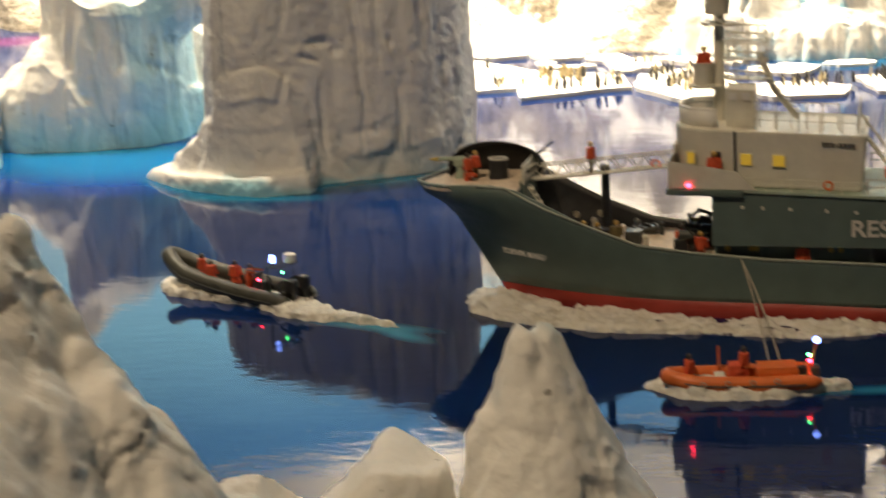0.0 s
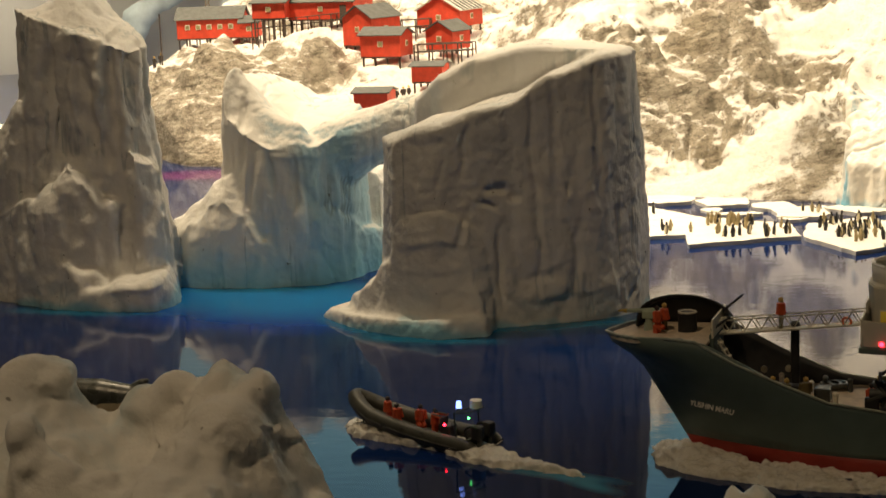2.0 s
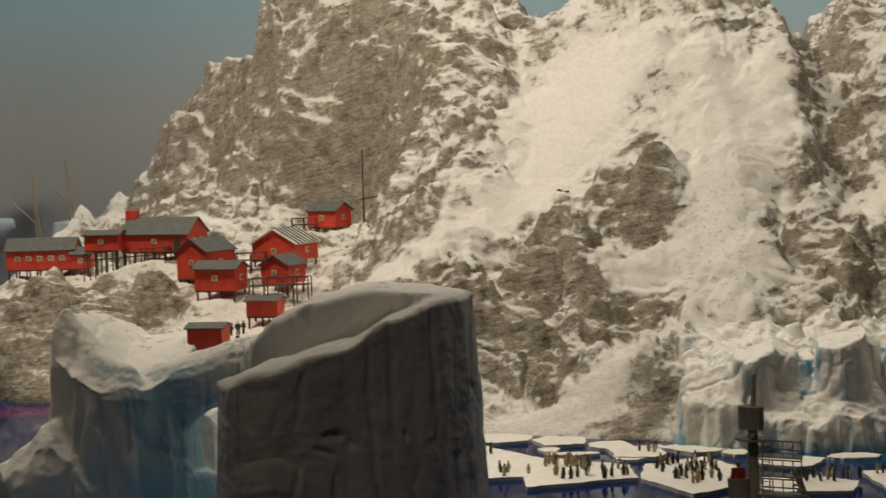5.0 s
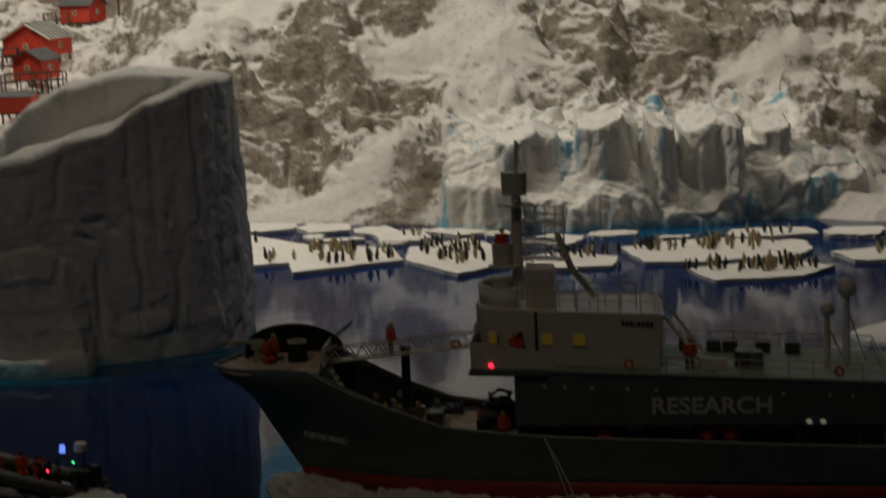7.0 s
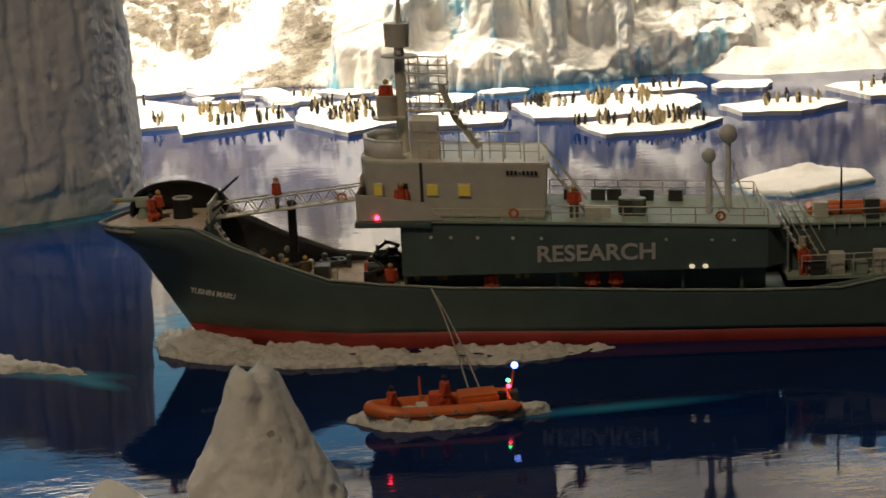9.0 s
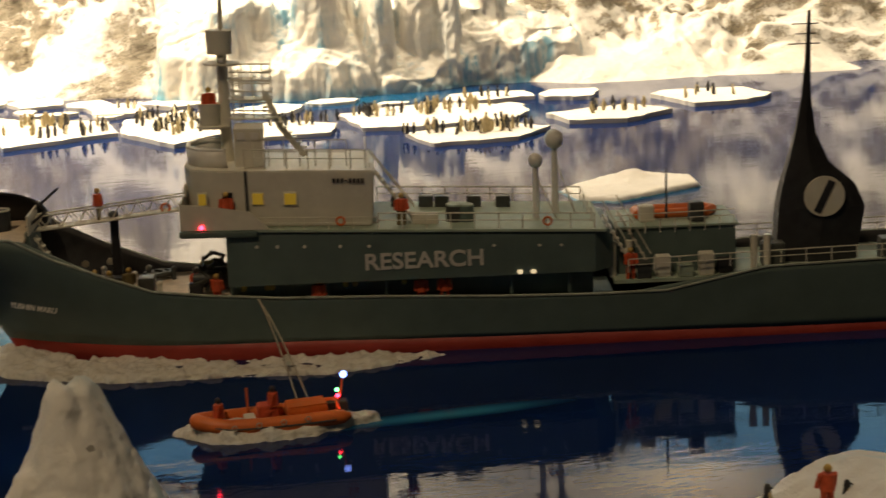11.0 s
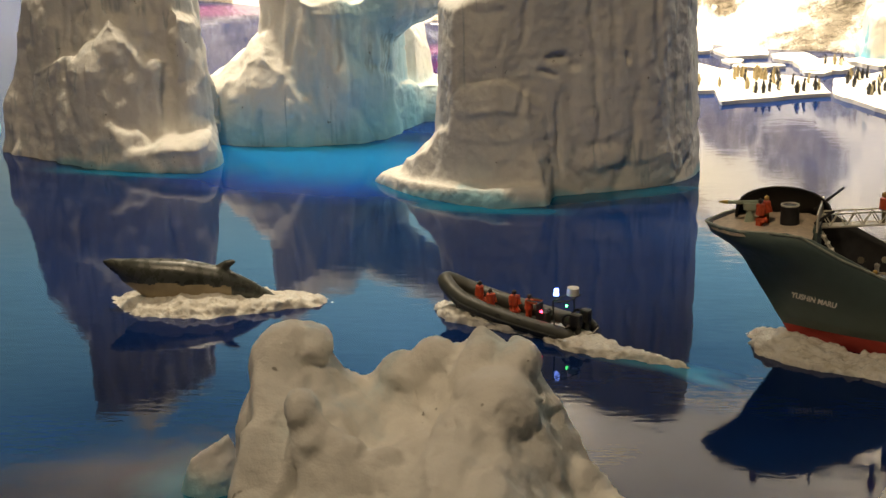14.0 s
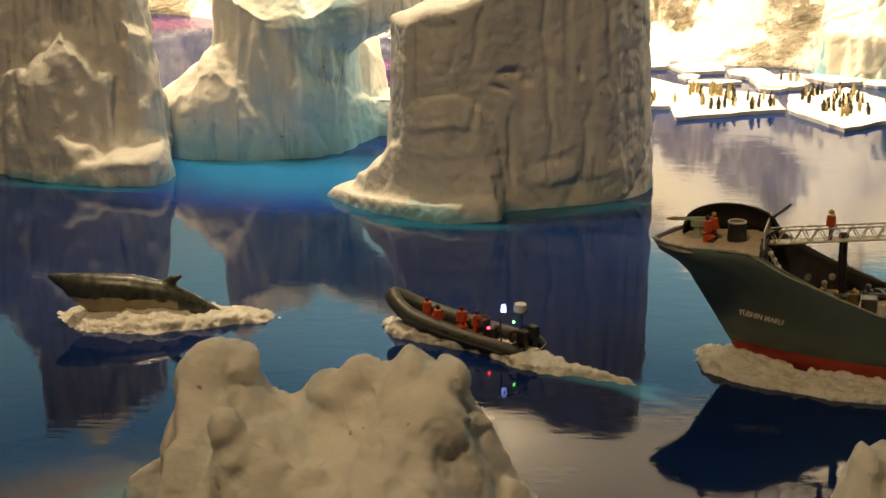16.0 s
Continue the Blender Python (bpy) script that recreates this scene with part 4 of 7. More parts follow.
knob = cliff([(-0.71, 1.588), (-0.655, 1.552), (-0.612, 1.538), (-0.582, 1.544), (-0.566, 1.56), (-0.57, 1.60), (-0.69, 1.61)], lambda x, y: lerp_table([(-0.71, 0.030), (-0.665, 0.052), (-0.645, 0.062), (-0.628, 0.050), (-0.600, 0.040), (-0.570, 0.022)], x) - 0.6 * max(0.0, 1.560 - y), 5.0, ripple=0.004, seed=9)
spire_toe = block([(-0.70, 1.584), (-0.643, 1.553), (-0.600, 1.541), (-0.566, 1.535), (-0.532, 1.536), (-0.524, 1.562), (-0.53, 1.60), (-0.62, 1.62)], lambda x, y: lerp_table([(-0.70, 0.022), (-0.60, 0.016), (-0.56, 0.020), (-0.53, 0.024)], x) + 0.15 * (y - 1.55), 0.06, count=88, hard=True)
berg("iceberg", [spire, shoulder, waist, column, knob, spire_toe], carved(0.0040, 0.0050, 0.0007, 3.0, 0.0004, 0.0012, 0.9, 0.0034, 11.0, 0.0036, chip=0.0060,
     dents=((-0.604, 0.195, 0.0075, 0.050, 8, 0.0110), (-0.579, 0.190, 0.0060, 0.045, 4, 0.0080), (-0.561, 0.205, 0.0050, 0.040, 0, 0.0060), (-0.632, 0.190, 0.0080, 0.050, 4, 0.0100), (-0.590, 0.215, 0.0050, 0.030, -4, -0.0060), (-0.570, 0.070, 0.0040, 0.030, -4, 0.0050), (-0.585, 0.140, 0.0050, 0.016, 10, 0.0060), (-0.615, 0.080, 0.010, 0.020, 20, 0.0040), (-0.640, 0.080, 0.010, 0.020, -10, -0.0040), (-0.540, 0.060, 0.010, 0.025, 0, -0.0030)),
     lips=((-0.585, 0.017, -0.528, 0.019, 0.0020, 0.008),)), ICE, "leaning iceberg spire with deep grooves and a broad icy foot", 0.0022)
berg("iceberg", [block([(-0.93, 1.66), (-0.84, 1.62), (-0.77, 1.66), (-0.80, 1.74), (-0.90, 1.76)], along((-0.93, 0.05), (-0.86, 0.075), (-0.78, 0.04)), 0.25)], carved(0.004, 0.006, 0.001, 4.0), ICE, "low rounded iceberg beside the tall spire")

# ice along the front edge
NEAR_PEAKS = [
    (-0.261, 0.577, 0.203, 8.0, 0.9, 0.9, 2.5), (-0.248, 0.579, 0.200, 3.0, 1.3, 1.2, 2.5), (-0.243, 0.532, 0.190, 6.0, 1.3, 3.0, 1.3), (-0.229, 0.527, 0.181, 2.0, 1.3, 2.6, 1.2), (-0.213, 0.521, 0.170, 2.0, 1.3, 2.4, 1.0),
    (-0.219, 0.585, 0.188, 1.5, 1.6, 1.2, 2.5), (-0.211, 0.590, 0.190, 2.0, 2.0, 1.3, 2.5), (-0.205, 0.586, 0.196, 3.0, 2.2, 0.9, 2.5), (-0.187, 0.584, 0.201, 1.9, 1.7, 0.7, 2.5), (-0.172, 0.580, 0.199, 2.4, 2.4, 0.8, 2.5),
    (-0.180, 0.562, 0.190, 0.8, 1.7, 0.45, 1.5), (-0.188, 0.530, 0.172, 1.2, 1.3, 1.2, 0.6), (-0.147, 0.566, 0.156, 1.6, 1.5, 1.3, 2.5), (-0.134, 0.574, 0.137, 1.2, 1.8, 1.4, 2.0), (-0.266, 0.541, 0.166, 9.0, 1.2, 2.2, 1.2),
]


def lump(x, y, z, rx, ry, rz, turn=0.0):
    """An egg-shaped swelling."""
    bm = ball(0, 0, 0, 1, 1, 3)
    m = pose(x, y, z, 0, turn, 0) @ Matrix.Diagonal((rx, ry, rz, 1))
    out = [tuple(m @ v.co) for v in bm.verts], [tuple(v.index for v in f.verts) for f in bm.faces]
    bm.free()
    return out


near_crest = peaked(NEAR_PEAKS, 5.0, 0.005, 45.0, 0.0010, 0.009)
near_pieces = [
    mound(-0.297, -0.105, 0.478, 0.665, lambda x, y: near_crest(x, y) - 0.004 + 0.0085 * (0.45 - noise.voronoi(Vector((x * 56, y * 44, 3.0)))[0][0]) + 0.0040 * (0.25 - abs(noise.noise(Vector((x * 70, y * 60, 6.0))))) + 0.0030 * (0.45 - noise.voronoi(Vector((x * 130, y * 110, 8.0)))[0][0]), 150, 140),
    block([(-0.276, 0.565), (-0.258, 0.520), (-0.225, 0.500), (-0.18, 0.495), (-0.145, 0.515), (-0.126, 0.57), (-0.135, 0.625), (-0.19, 0.645), (-0.25, 0.64), (-0.274, 0.605)], lambda x, y: 0.085, 0.15),
    block([(-0.18, 0.60), (-0.10, 0.57), (-0.03, 0.60), (-0.04, 0.70), (-0.12, 0.70)], along((-0.18, 0.07), (-0.13, 0.055), (-0.09, 0.034), (-0.04, 0.022)), 0.2),
]
for row in ((-0.256, 0.572, 0.184, 0.012, 0.016, 0.018, 20), (-0.244, 0.576, 0.192, 0.009, 0.012, 0.007, 20), (-0.260, 0.566, 0.156, 0.013, 0.018, 0.028, 0), (-0.241, 0.537, 0.182, 0.0080, 0.009, 0.010, -14), (-0.238, 0.534, 0.172, 0.008, 0.008, 0.010, 20),
            (-0.227, 0.531, 0.168, 0.008, 0.008, 0.008, 40), (-0.214, 0.528, 0.162, 0.010, 0.009, 0.010, 30), (-0.212, 0.580, 0.180, 0.010, 0.012, 0.007, 0), (-0.200, 0.580, 0.186, 0.009, 0.010, 0.008, 15), (-0.184, 0.576, 0.189, 0.007, 0.010, 0.008, 0), (-0.171, 0.572, 0.187, 0.008, 0.012, 0.008, -10), (-0.178, 0.556, 0.176, 0.016, 0.018, 0.015, 10)):
    near_pieces.append(lump(*row))
near_ice = fused("ice_block", near_pieces, 0.0013, carved(0.0008, 0.0030, 0.0004, 5.0, 0, 0.0020, 1.8, 0.0022, 40.0, 0.0012, chip=0.0034, dents=((-0.217, 0.150, 0.0012, 0.007, 8, 0.004), (-0.190, 0.181, 0.0012, 0.0012, 0, 0.002), (-0.209, 0.172, 0.010, 0.006, 10, 0.004), (-0.249, 0.150, 0.003, 0.016, -16, 0.005))), ICE_NEAR, 3)
tagged(near_ice, "jagged lumpy white ice block close to the front edge", "iceberg")
peak_pieces = [
    block([(-0.055, 0.70), (-0.03, 0.66), (0.02, 0.66), (0.055, 0.69), (0.045, 0.75), (0.0, 0.77), (-0.045, 0.75)], lambda x, y: 0.028, 0.3),
    mound(-0.06, 0.06, 0.65, 0.78, peaked([(-0.010, 0.718, 0.109, 3.4, 2.6, 1.9, 3.0), (0.000, 0.724, 0.107, 3.4, 2.3, 1.5, 3.0), (-0.006, 0.705, 0.088, 2.6, 1.6, 1.9, 1.0), (0.012, 0.712, 0.072, 1.6, 1.8, 1.6, 1.0), (0.000, 0.700, 0.070, 2.0, 1.6, 1.4, 1.2), (-0.025, 0.708, 0.075, 6.0, 1.4, 2.2, 2.0), (-0.018, 0.690, 0.052, 2.0, 1.2, 1.2, 1.2), (0.022, 0.700, 0.045, 1.0, 1.3, 1.2, 1.2)], 6.0, 0.003, 70.0, 0.001, 0.016), 80, 86),
]
for row in ((-0.007, 0.716, 0.088, 0.0105, 0.011, 0.019, 0), (-0.024, 0.704, 0.060, 0.008, 0.010, 0.016, 6), (0.020, 0.702, 0.040, 0.014, 0.014, 0.016, -20)):
    peak_pieces.append(lump(*row))
berg("ice_block", peak_pieces, carved(0.0018, 0.0020, 0.0004, 6.0, 0, 0.0014, 1.8, 0.0024, 44.0, 0.0016, chip=0.0022), ICE_NEAR, "slim pointed white ice peak close to the front edge", 0.0014)
berg("ice_block", [block([(-0.108, 0.70), (-0.07, 0.675), (-0.038, 0.69), (-0.033, 0.73), (-0.075, 0.75)], along((-0.1, 0.034), (-0.068, 0.052), (-0.04, 0.044)), 0.3)], carved(0.002, 0.003, 0.001, 7.0, 0, 0.003), ICE_NEAR, "low rounded lump of bluish ice", 0.002)
berg("ice_block", [block([(0.20, 0.62), (0.27, 0.56), (0.40, 0.55), (0.48, 0.60), (0.46, 0.68), (0.36, 0.71), (0.25, 0.70)], along((0.2, 0.012), (0.25, 0.036), (0.30, 0.050), (0.36, 0.042), (0.46, 0.03)), 0.25)], carved(0.002, 0.003, 0.001, 8.0, 0, 0.003), ICE_NEAR, "low snowy ice shelf with figures on it", 0.0025)
berg("ice_block", [block([(-0.382, 0.862), (-0.365, 0.852), (-0.346, 0.862), (-0.348, 0.882), (-0.372, 0.886)], lambda x, y: 0.012 + 0.4 * (x + 0.38), 0.45)], carved(0.001, 0.003, 0.001, 9.0, 0, 0.004), ICE_NEAR, "small ice lump in a turquoise ring of water", 0.0015)

# glacier front: upright ice towers in front of a broken ice fall
tower_rng = random.Random(4)
towers = []


def tower(x0, x1, y, top0, top1, depth=0.05, base=-0.012):
    """One ice tower with a broken front."""
    w = x1 - x0
    k = tower_rng.uniform(0.35, 0.65)
    poly = [(x0 - 0.002, y + 0.014), (x0 + w * 0.16, y - 0.002), (x0 + w * k, y - 0.008), (x0 + w * 0.88, y - 0.001), (x1 + 0.002, y + 0.016), (x1, y + depth), (x0, y + depth)]
    towers.append(block(poly, lambda px, py: top0 + (top1 - top0) * (px - x0) / w + 0.22 * (py - y) + 0.004 * noise.noise(Vector((px * 70, py * 40, 2))), 0.10, base, lean=(0, 0.010), count=70, hard=True))


for row in ((0.166, 0.216, 2.030, 0.090, 0.102), (0.214, 0.242, 2.046, 0.104, 0.094), (0.260, 0.318, 2.020, 0.104, 0.120), (0.316, 0.330, 2.044, 0.112, 0.104), (0.336, 0.372, 2.012, 0.112, 0.102), (0.378, 0.424, 2.030, 0.096, 0.112), (0.422, 0.449, 2.018, 0.108, 0.100), (0.470, 0.514, 2.052, 0.092, 0.097), (0.53, 0.58, 2.04, 0.06, 0.05)):
    tower(*row)
for row in ((0.240, 0.262, 2.056, 0.088, 0.092, 0.04), (0.446, 0.470, 2.075, 0.085, 0.085, 0.04), (0.128, 0.168, 2.044, 0.026, 0.060, 0.03), (0.100, 0.130, 2.050, 0.012, 0.030, 0.03)):
    tower(*row)
skirt = lambda x, y: lerp_table([(0.10, 0.012), (0.16, 0.032), (0.20, 0.020), (0.245, 0.028), (0.285, 0.042), (0.32, 0.034), (0.36, 0.016), (0.42, 0.014), (0.50, 0.024), (0.60, 0.012)], x) + 0.9 * max(0.0, y - 2.005) + 0.004 * noise.noise(Vector((x * 60, y * 60, 4)))
towers.append(cliff([(0.10, 2.04), (0.15, 2.014), (0.20, 2.012), (0.25, 1.998), (0.30, 1.992), (0.345, 2.0), (0.40, 2.0), (0.46, 2.02), (0.52, 2.018), (0.60, 2.03), (0.60, 2.09), (0.10, 2.09)], skirt, 6.0, 0.003, 0.006, 11.0))


def ice_fall(x, y):
    """Crevassed ice that falls from the slope to the towers."""
    f = max(0.0, min(1.0, (y - 2.10) / 0.20))
    side = max(0.0, min(1.0, min(x - 0.12, 0.56 - x) / 0.05))
    rim = 0.092 + 0.20 * (y - 2.08) - 0.12 * max(0.0, x - 0.42)
    back = slope(x, y) + 0.003
    z = rim + (back - rim) * max(f * f * (3 - 2 * f), 1 - side)
    gap = abs(noise.noise(Vector((x * 26, y * 75, 3.0)))) + 0.35 * abs(noise.noise(Vector((x * 70, y * 60, 9.0))))
    return z - 0.013 * max(0.0, 1 - gap / 0.16) * (1 - f) + 0.004 * noise.noise(Vector((x * 60, y * 110, 1.0)))


towers.append(mound(0.12, 0.56, 2.062, 2.32, ice_fall, 170, 110))
glacier = tagged(fused("glacier", towers, 0.0020, carved(0.0034, 0.0026, 0.0007, 11.0, 0, 0.0010, 1.6, 0.0030, 20.0, 0.0040, chip=0.003), GLACIER, 2), "blue-streaked glacier front of upright ice towers", "glacier", kind="structure")


# ---- ice floes ----
def floe(x, y, rx, ry, seed, label="flat snow-white ice floe afloat on the water", thick=0.0):
    thick = thick or 0.0040 + 0.0002 * (seed % 5)
    rng = random.Random(seed)
    n = rng.choice((5, 6, 7, 8))
    turn = rng.uniform(0, 6)
    poly = []
    for k in range(n):
        a = k * 2 * math.pi / n + turn + rng.uniform(-0.38, 0.38)
        c, d = math.cos(a), math.sin(a)
        r = rng.uniform(0.92, 1.10) / (abs(c) ** 2.6 + abs(d) ** 2.6) ** (1 / 2.6)
        poly.append((x + rx * c * r, y + ry * d * r))
    v, f = block(poly, lambda px, py: thick, -0.015, -0.002, count=n * 14, hard=True)
    out = []
    for px, py, pz in v:
        edge = 0.0018 * noise.noise(Vector((px * 150, py * 150, seed)))
        wave = 0.004 * noise.noise(Vector((px * 38, py * 38, seed + 5)))
        out.append((px + edge + wave, py + edge * 0.7 - wave * 0.8, min(pz, thick) + (0.0007 * noise.noise(Vector((px * 90, py * 90, seed))) if pz > 0.003 else 0)))
    return tagged(new("ice_floe", mesh_of("ice_floe", out, f, (ICE_FLOE,), False)), label, "ice floe", "penguin floes")


FLOES = [(-0.115, 1.955, 0.078, 0.105, 1), (-0.012, 1.888, 0.062, 0.088, 2), (0.108, 1.868, 0.050, 0.096, 3), (0.056, 2.000, 0.034, 0.038, 4), (0.030, 2.052, 0.026, 0.026, 5), (-0.030, 2.082, 0.036, 0.032, 6), (-0.105, 2.105, 0.050, 0.028, 7), (0.122, 2.020, 0.040, 0.030, 8), (0.390, 1.719, 0.074, 0.044, 10), (0.368, 1.834, 0.096, 0.062, 11), (0.452, 1.922, 0.048, 0.028, 12), (0.540, 1.905, 0.034, 0.028, 13), (0.545, 1.772, 0.066, 0.040, 14), (0.222, 1.812, 0.050, 0.048, 15), (0.214, 1.935, 0.040, 0.034, 16), (-0.24, 2.06, 0.06, 0.07, 17), (0.67, 1.83, 0.06, 0.05, 18)]
for row in FLOES:
    floe(*row)
drift_rng = random.Random(21)
for k in range(16):
    west = drift_rng.random() < 0.6
    floe(drift_rng.uniform(-0.17, 0.18) if west else drift_rng.uniform(0.20, 0.62), drift_rng.uniform(1.94, 2.10) if west else drift_rng.uniform(1.86, 1.97), drift_rng.uniform(0.012, 0.030), drift_rng.uniform(0.008, 0.018), 30 + k, "small broken ice floe among the larger ones", 0.0030 + 0.00004 * k)
low_floe = thing("ice_floe", pose(0, 0, 0), "flat snow-topped floe with a blue undercut edge", "ice floe")
floe_line = [(0.398, 1.446), (0.402, 1.404), (0.432, 1.386), (0.476, 1.406), (0.515, 1.422), (0.520, 1.457), (0.472, 1.488), (0.42, 1.464)]
for name, pieces, mat, seed, deep in (("blue_body", [block(floe_line, lambda x, y: -0.0028, -0.06, -0.008, count=64, hard=True)], ICE_UNDERCUT, 12, 0.0008), ("snow_cap", [block(floe_line, lambda x, y: 0.0006 + 0.008 * bell(x, y, 0.466, 1.462, 0.014, 0.010), 0.01, -0.001, count=64, hard=True)], ICE_FLOE, 13, 0.0010)):
    piece = fused(name, pieces, 0.0016, carved(deep, 0.001, 0.0006, seed), mat)
    piece.parent = low_floe


# ---- the research ship ----
ship = thing("research_ship", pose(-0.0345, 1.118, 0, 0, 0, -9.5) @ Matrix.Diagonal((1, 0.9, 1, 1)), "dark grey-green research ship with red bottom and cream bridge", "ship")
SHEER = [(-0.06, 0.0770), (-0.04, 0.0795), (-0.02, 0.0820), (0.0, 0.083), (0.010, 0.080), (0.030, 0.059), (0.045, 0.0495), (0.06, 0.045), (0.10, 0.0405), (0.14, 0.0375), (0.30, 0.032), (0.345, 0.032), (0.364, 0.044), (0.60, 0.048)]


BOOT_LINE = [(-0.05, 0.0115), (0.10, 0.0105), (0.25, 0.0075), (0.45, 0.0050), (0.61, 0.0045)]


def stem(z):
    return -0.62 * min(z, 0.060) - 1.7 * max(0.0, min(z, 0.0715) - 0.060) - 0.3 * max(0.0, z - 0.0715)


def half_beam(s, z):
    """Half the ship's breadth, s behind the stem, at height z."""
    f = max(0.0, min(1.0, z / 0.075))
    run = 0.15 - 0.085 * f
    full = (0.036 + 0.006 * f)
    aft = max(0.0, (s - 0.5) / 0.13)
    return full * (1 - (1 - min(1, s / run)) ** (2.1 + 1.5 * f * f)) * (1 - 0.35 * aft * aft)


LENGTH = 0.61


def hull_shell(z_lo, z_hi, levels, name, material, label):
    bm = bmesh.new()
    cols = [0, 0.004, 0.01, 0.018, 0.028, 0.04, 0.052, 0.066, 0.085, 0.11, 0.14, 0.18, 0.24, 0.3, 0.345, 0.35, 0.356, 0.364, 0.38, 0.46, 0.53, 0.58, LENGTH]
    rows = []
    for k in range(levels + 1):
        row = {}
        for side in (-1, 1):
            for i, s in enumerate(cols):
                top = z_hi(s + stem(0.07)) if callable(z_hi) else z_hi
                low = z_lo(s + stem(0.07)) if callable(z_lo) else z_lo
                z = low + (top - low) * k / levels
                x = stem(z) + s * (1 - stem(z) / LENGTH)
                row[side, i] = bm.verts.new((x, side * max(0.0006, half_beam(s, z)), z))
        rows.append(row)
    for a, b in zip(rows, rows[1:]):
        for side in (-1, 1):
            for i in range(len(cols) - 1):
                bm.faces.new((a[side, i], a[side, i + 1], b[side, i + 1], b[side, i]))
        bm.faces.new((a[-1, 0], a[1, 0], b[1, 0], b[-1, 0]))
        n = len(cols) - 1
        bm.faces.new((a[-1, n], a[1, n], b[1, n], b[-1, n]))
    ob = part(name, bm, material, ship, label, True)
    so = ob.modifiers.new("plating", "SOLIDIFY")
    so.thickness, so.offset, so.material_offset = 0.0014, -1, 1
    return ob


hull_shell(-0.012, lambda x: lerp_table(BOOT_LINE, x), 3, "hull_bottom", (BOOT, BLACK), "red underwater paint")
hull_shell(lambda x: lerp_table(BOOT_LINE, x) + 0.0002, lambda x: lerp_table(SHEER, x), 9, "hull", (HULL, BLACK), "dark grey-green hull side with flared bow")


def deck(name, x0, x1, z, material, label="", inset=0.002):
    bm = bmesh.new()
    top, low = [], []
    xs = steps(x0, x1, 14)
    for side in (-1, 1):
        for x in xs if side < 0 else reversed(xs):
            zz = z(x) if callable(z) else z
            b = max(0.001, half_beam(x - stem(zz), zz) - inset)
            top.append(bm.verts.new((x, side * b, zz)))
            low.append(bm.verts.new((x, side * b, zz - 0.002)))
    bm.faces.new(top)
    bm.faces.new(list(reversed(low)))
    for i in range(len(top)):
        bm.faces.new((top[i], low[i], low[(i + 1) % len(top)], top[(i + 1) % len(top)]))
    return part(name, bm, material, ship, label)


deck("bow_deck", -0.054, 0.012, lambda x: lerp_table(SHEER, x) - 0.0010, DECKWOOD, "planked gun platform on the bow")
deck("foredeck", 0.014, 0.14, lambda x: min(0.0395, lerp_table(SHEER, x) - 0.0005), DECKWOOD, "pale planked foredeck")
deck("gallery_deck", 0.13, 0.365, 0.0245, GREENDECK)
deck("aft_deck", 0.362, 0.59, 0.039, GREENDECK)
part("bulkhead", box(0.013, 0, 0.058, 0.003, 0.040, 0.046), HULL, ship)
# deckhouse and upper deck
DH0, DH1, UPZ = 0.132, 0.350, 0.0805
part("lower_house", box((DH0 + DH1) / 2, 0, 0.037, DH1 - DH0, 0.056, 0.026), HULL, ship, "shadowed side gallery wall")
bm = bmesh.new()
outline = [(DH0, -0.041), (DH1, -0.041), (DH1 + 0.012, -0.03), (DH1 + 0.012, 0.03), (DH1, 0.041), (DH0, 0.041)]
lo, hi = [bm.verts.new((x, y, 0.0470)) for x, y in outline], [bm.verts.new((x, y, UPZ)) for x, y in outline]
bm.faces.new(lo), bm.faces.new(hi)
for i in range(6):
    bm.faces.new((lo[i], lo[(i + 1) % 6], hi[(i + 1) % 6], hi[i]))
part("deckhouse", bm, HULL, ship, "dark green slab-sided deckhouse")
part("upper_deck", box(0.24, 0, UPZ + 0.0012, 0.234, 0.0845, 0.0018), GREENDECK, ship, "pale green upper deck")
for x in (0.135, 0.16, 0.19, 0.225, 0.26, 0.30, 0.335):
    part("side_pillar", box(x, -0.0345, 0.0375, 0.002, 0.0014, 0.020), HULL, ship)


def rail(points, posts, height, material=CREAM, name="railing"):
    """A two-bar railing along points, with upright posts."""
    bm = bmesh.new()
    for k in (1.0, 0.55):
        for a, b in zip(points, points[1:]):
            add_rod(bm, Vector(a) + Vector((0, 0, height * k)), Vector(b) + Vector((0, 0, height * k)), 0.00038 if k == 1 else 0.00028, seg=5)
    r = part(name, bm, material, ship)
    length = sum((Vector(b) - Vector(a)).length for a, b in zip(points, points[1:]))
    proto = None
    for i in range(posts):
        d = length * i / (posts - 1)
        for a, b in zip(points, points[1:]):
            a, b = Vector(a), Vector(b)
            if d <= (b - a).length + 1e-6:
                p = a.lerp(b, d / (b - a).length)
                break
            d -= (b - a).length
        if proto is None:
            proto = part("post", rod((0, 0, 0), (0, 0, height), 0.0004, seg=5), material, r)
            proto.location = p
        else:
            again(proto, Matrix.Translation(p))
    return r


UP = UPZ + 0.002
rail([(0.222, -0.041, UP), (0.350, -0.041, UP)], 10, 0.0095)
rail([(0.222, 0.041, UP), (0.350, 0.041, UP)], 10, 0.0095)
rail([(0.350, -0.041, UP), (0.350, 0.041, UP)], 5, 0.0095)
rail([(0.12, -0.041, UP), (0.222, -0.041, UP)], 8, 0.007)
rail([(0.37, -0.040, 0.0445), (0.60, -0.036, 0.0475)], 16, 0.008)
rail([(0.37, 0.040, 0.0445), (0.60, 0.036, 0.0475)], 16, 0.008)

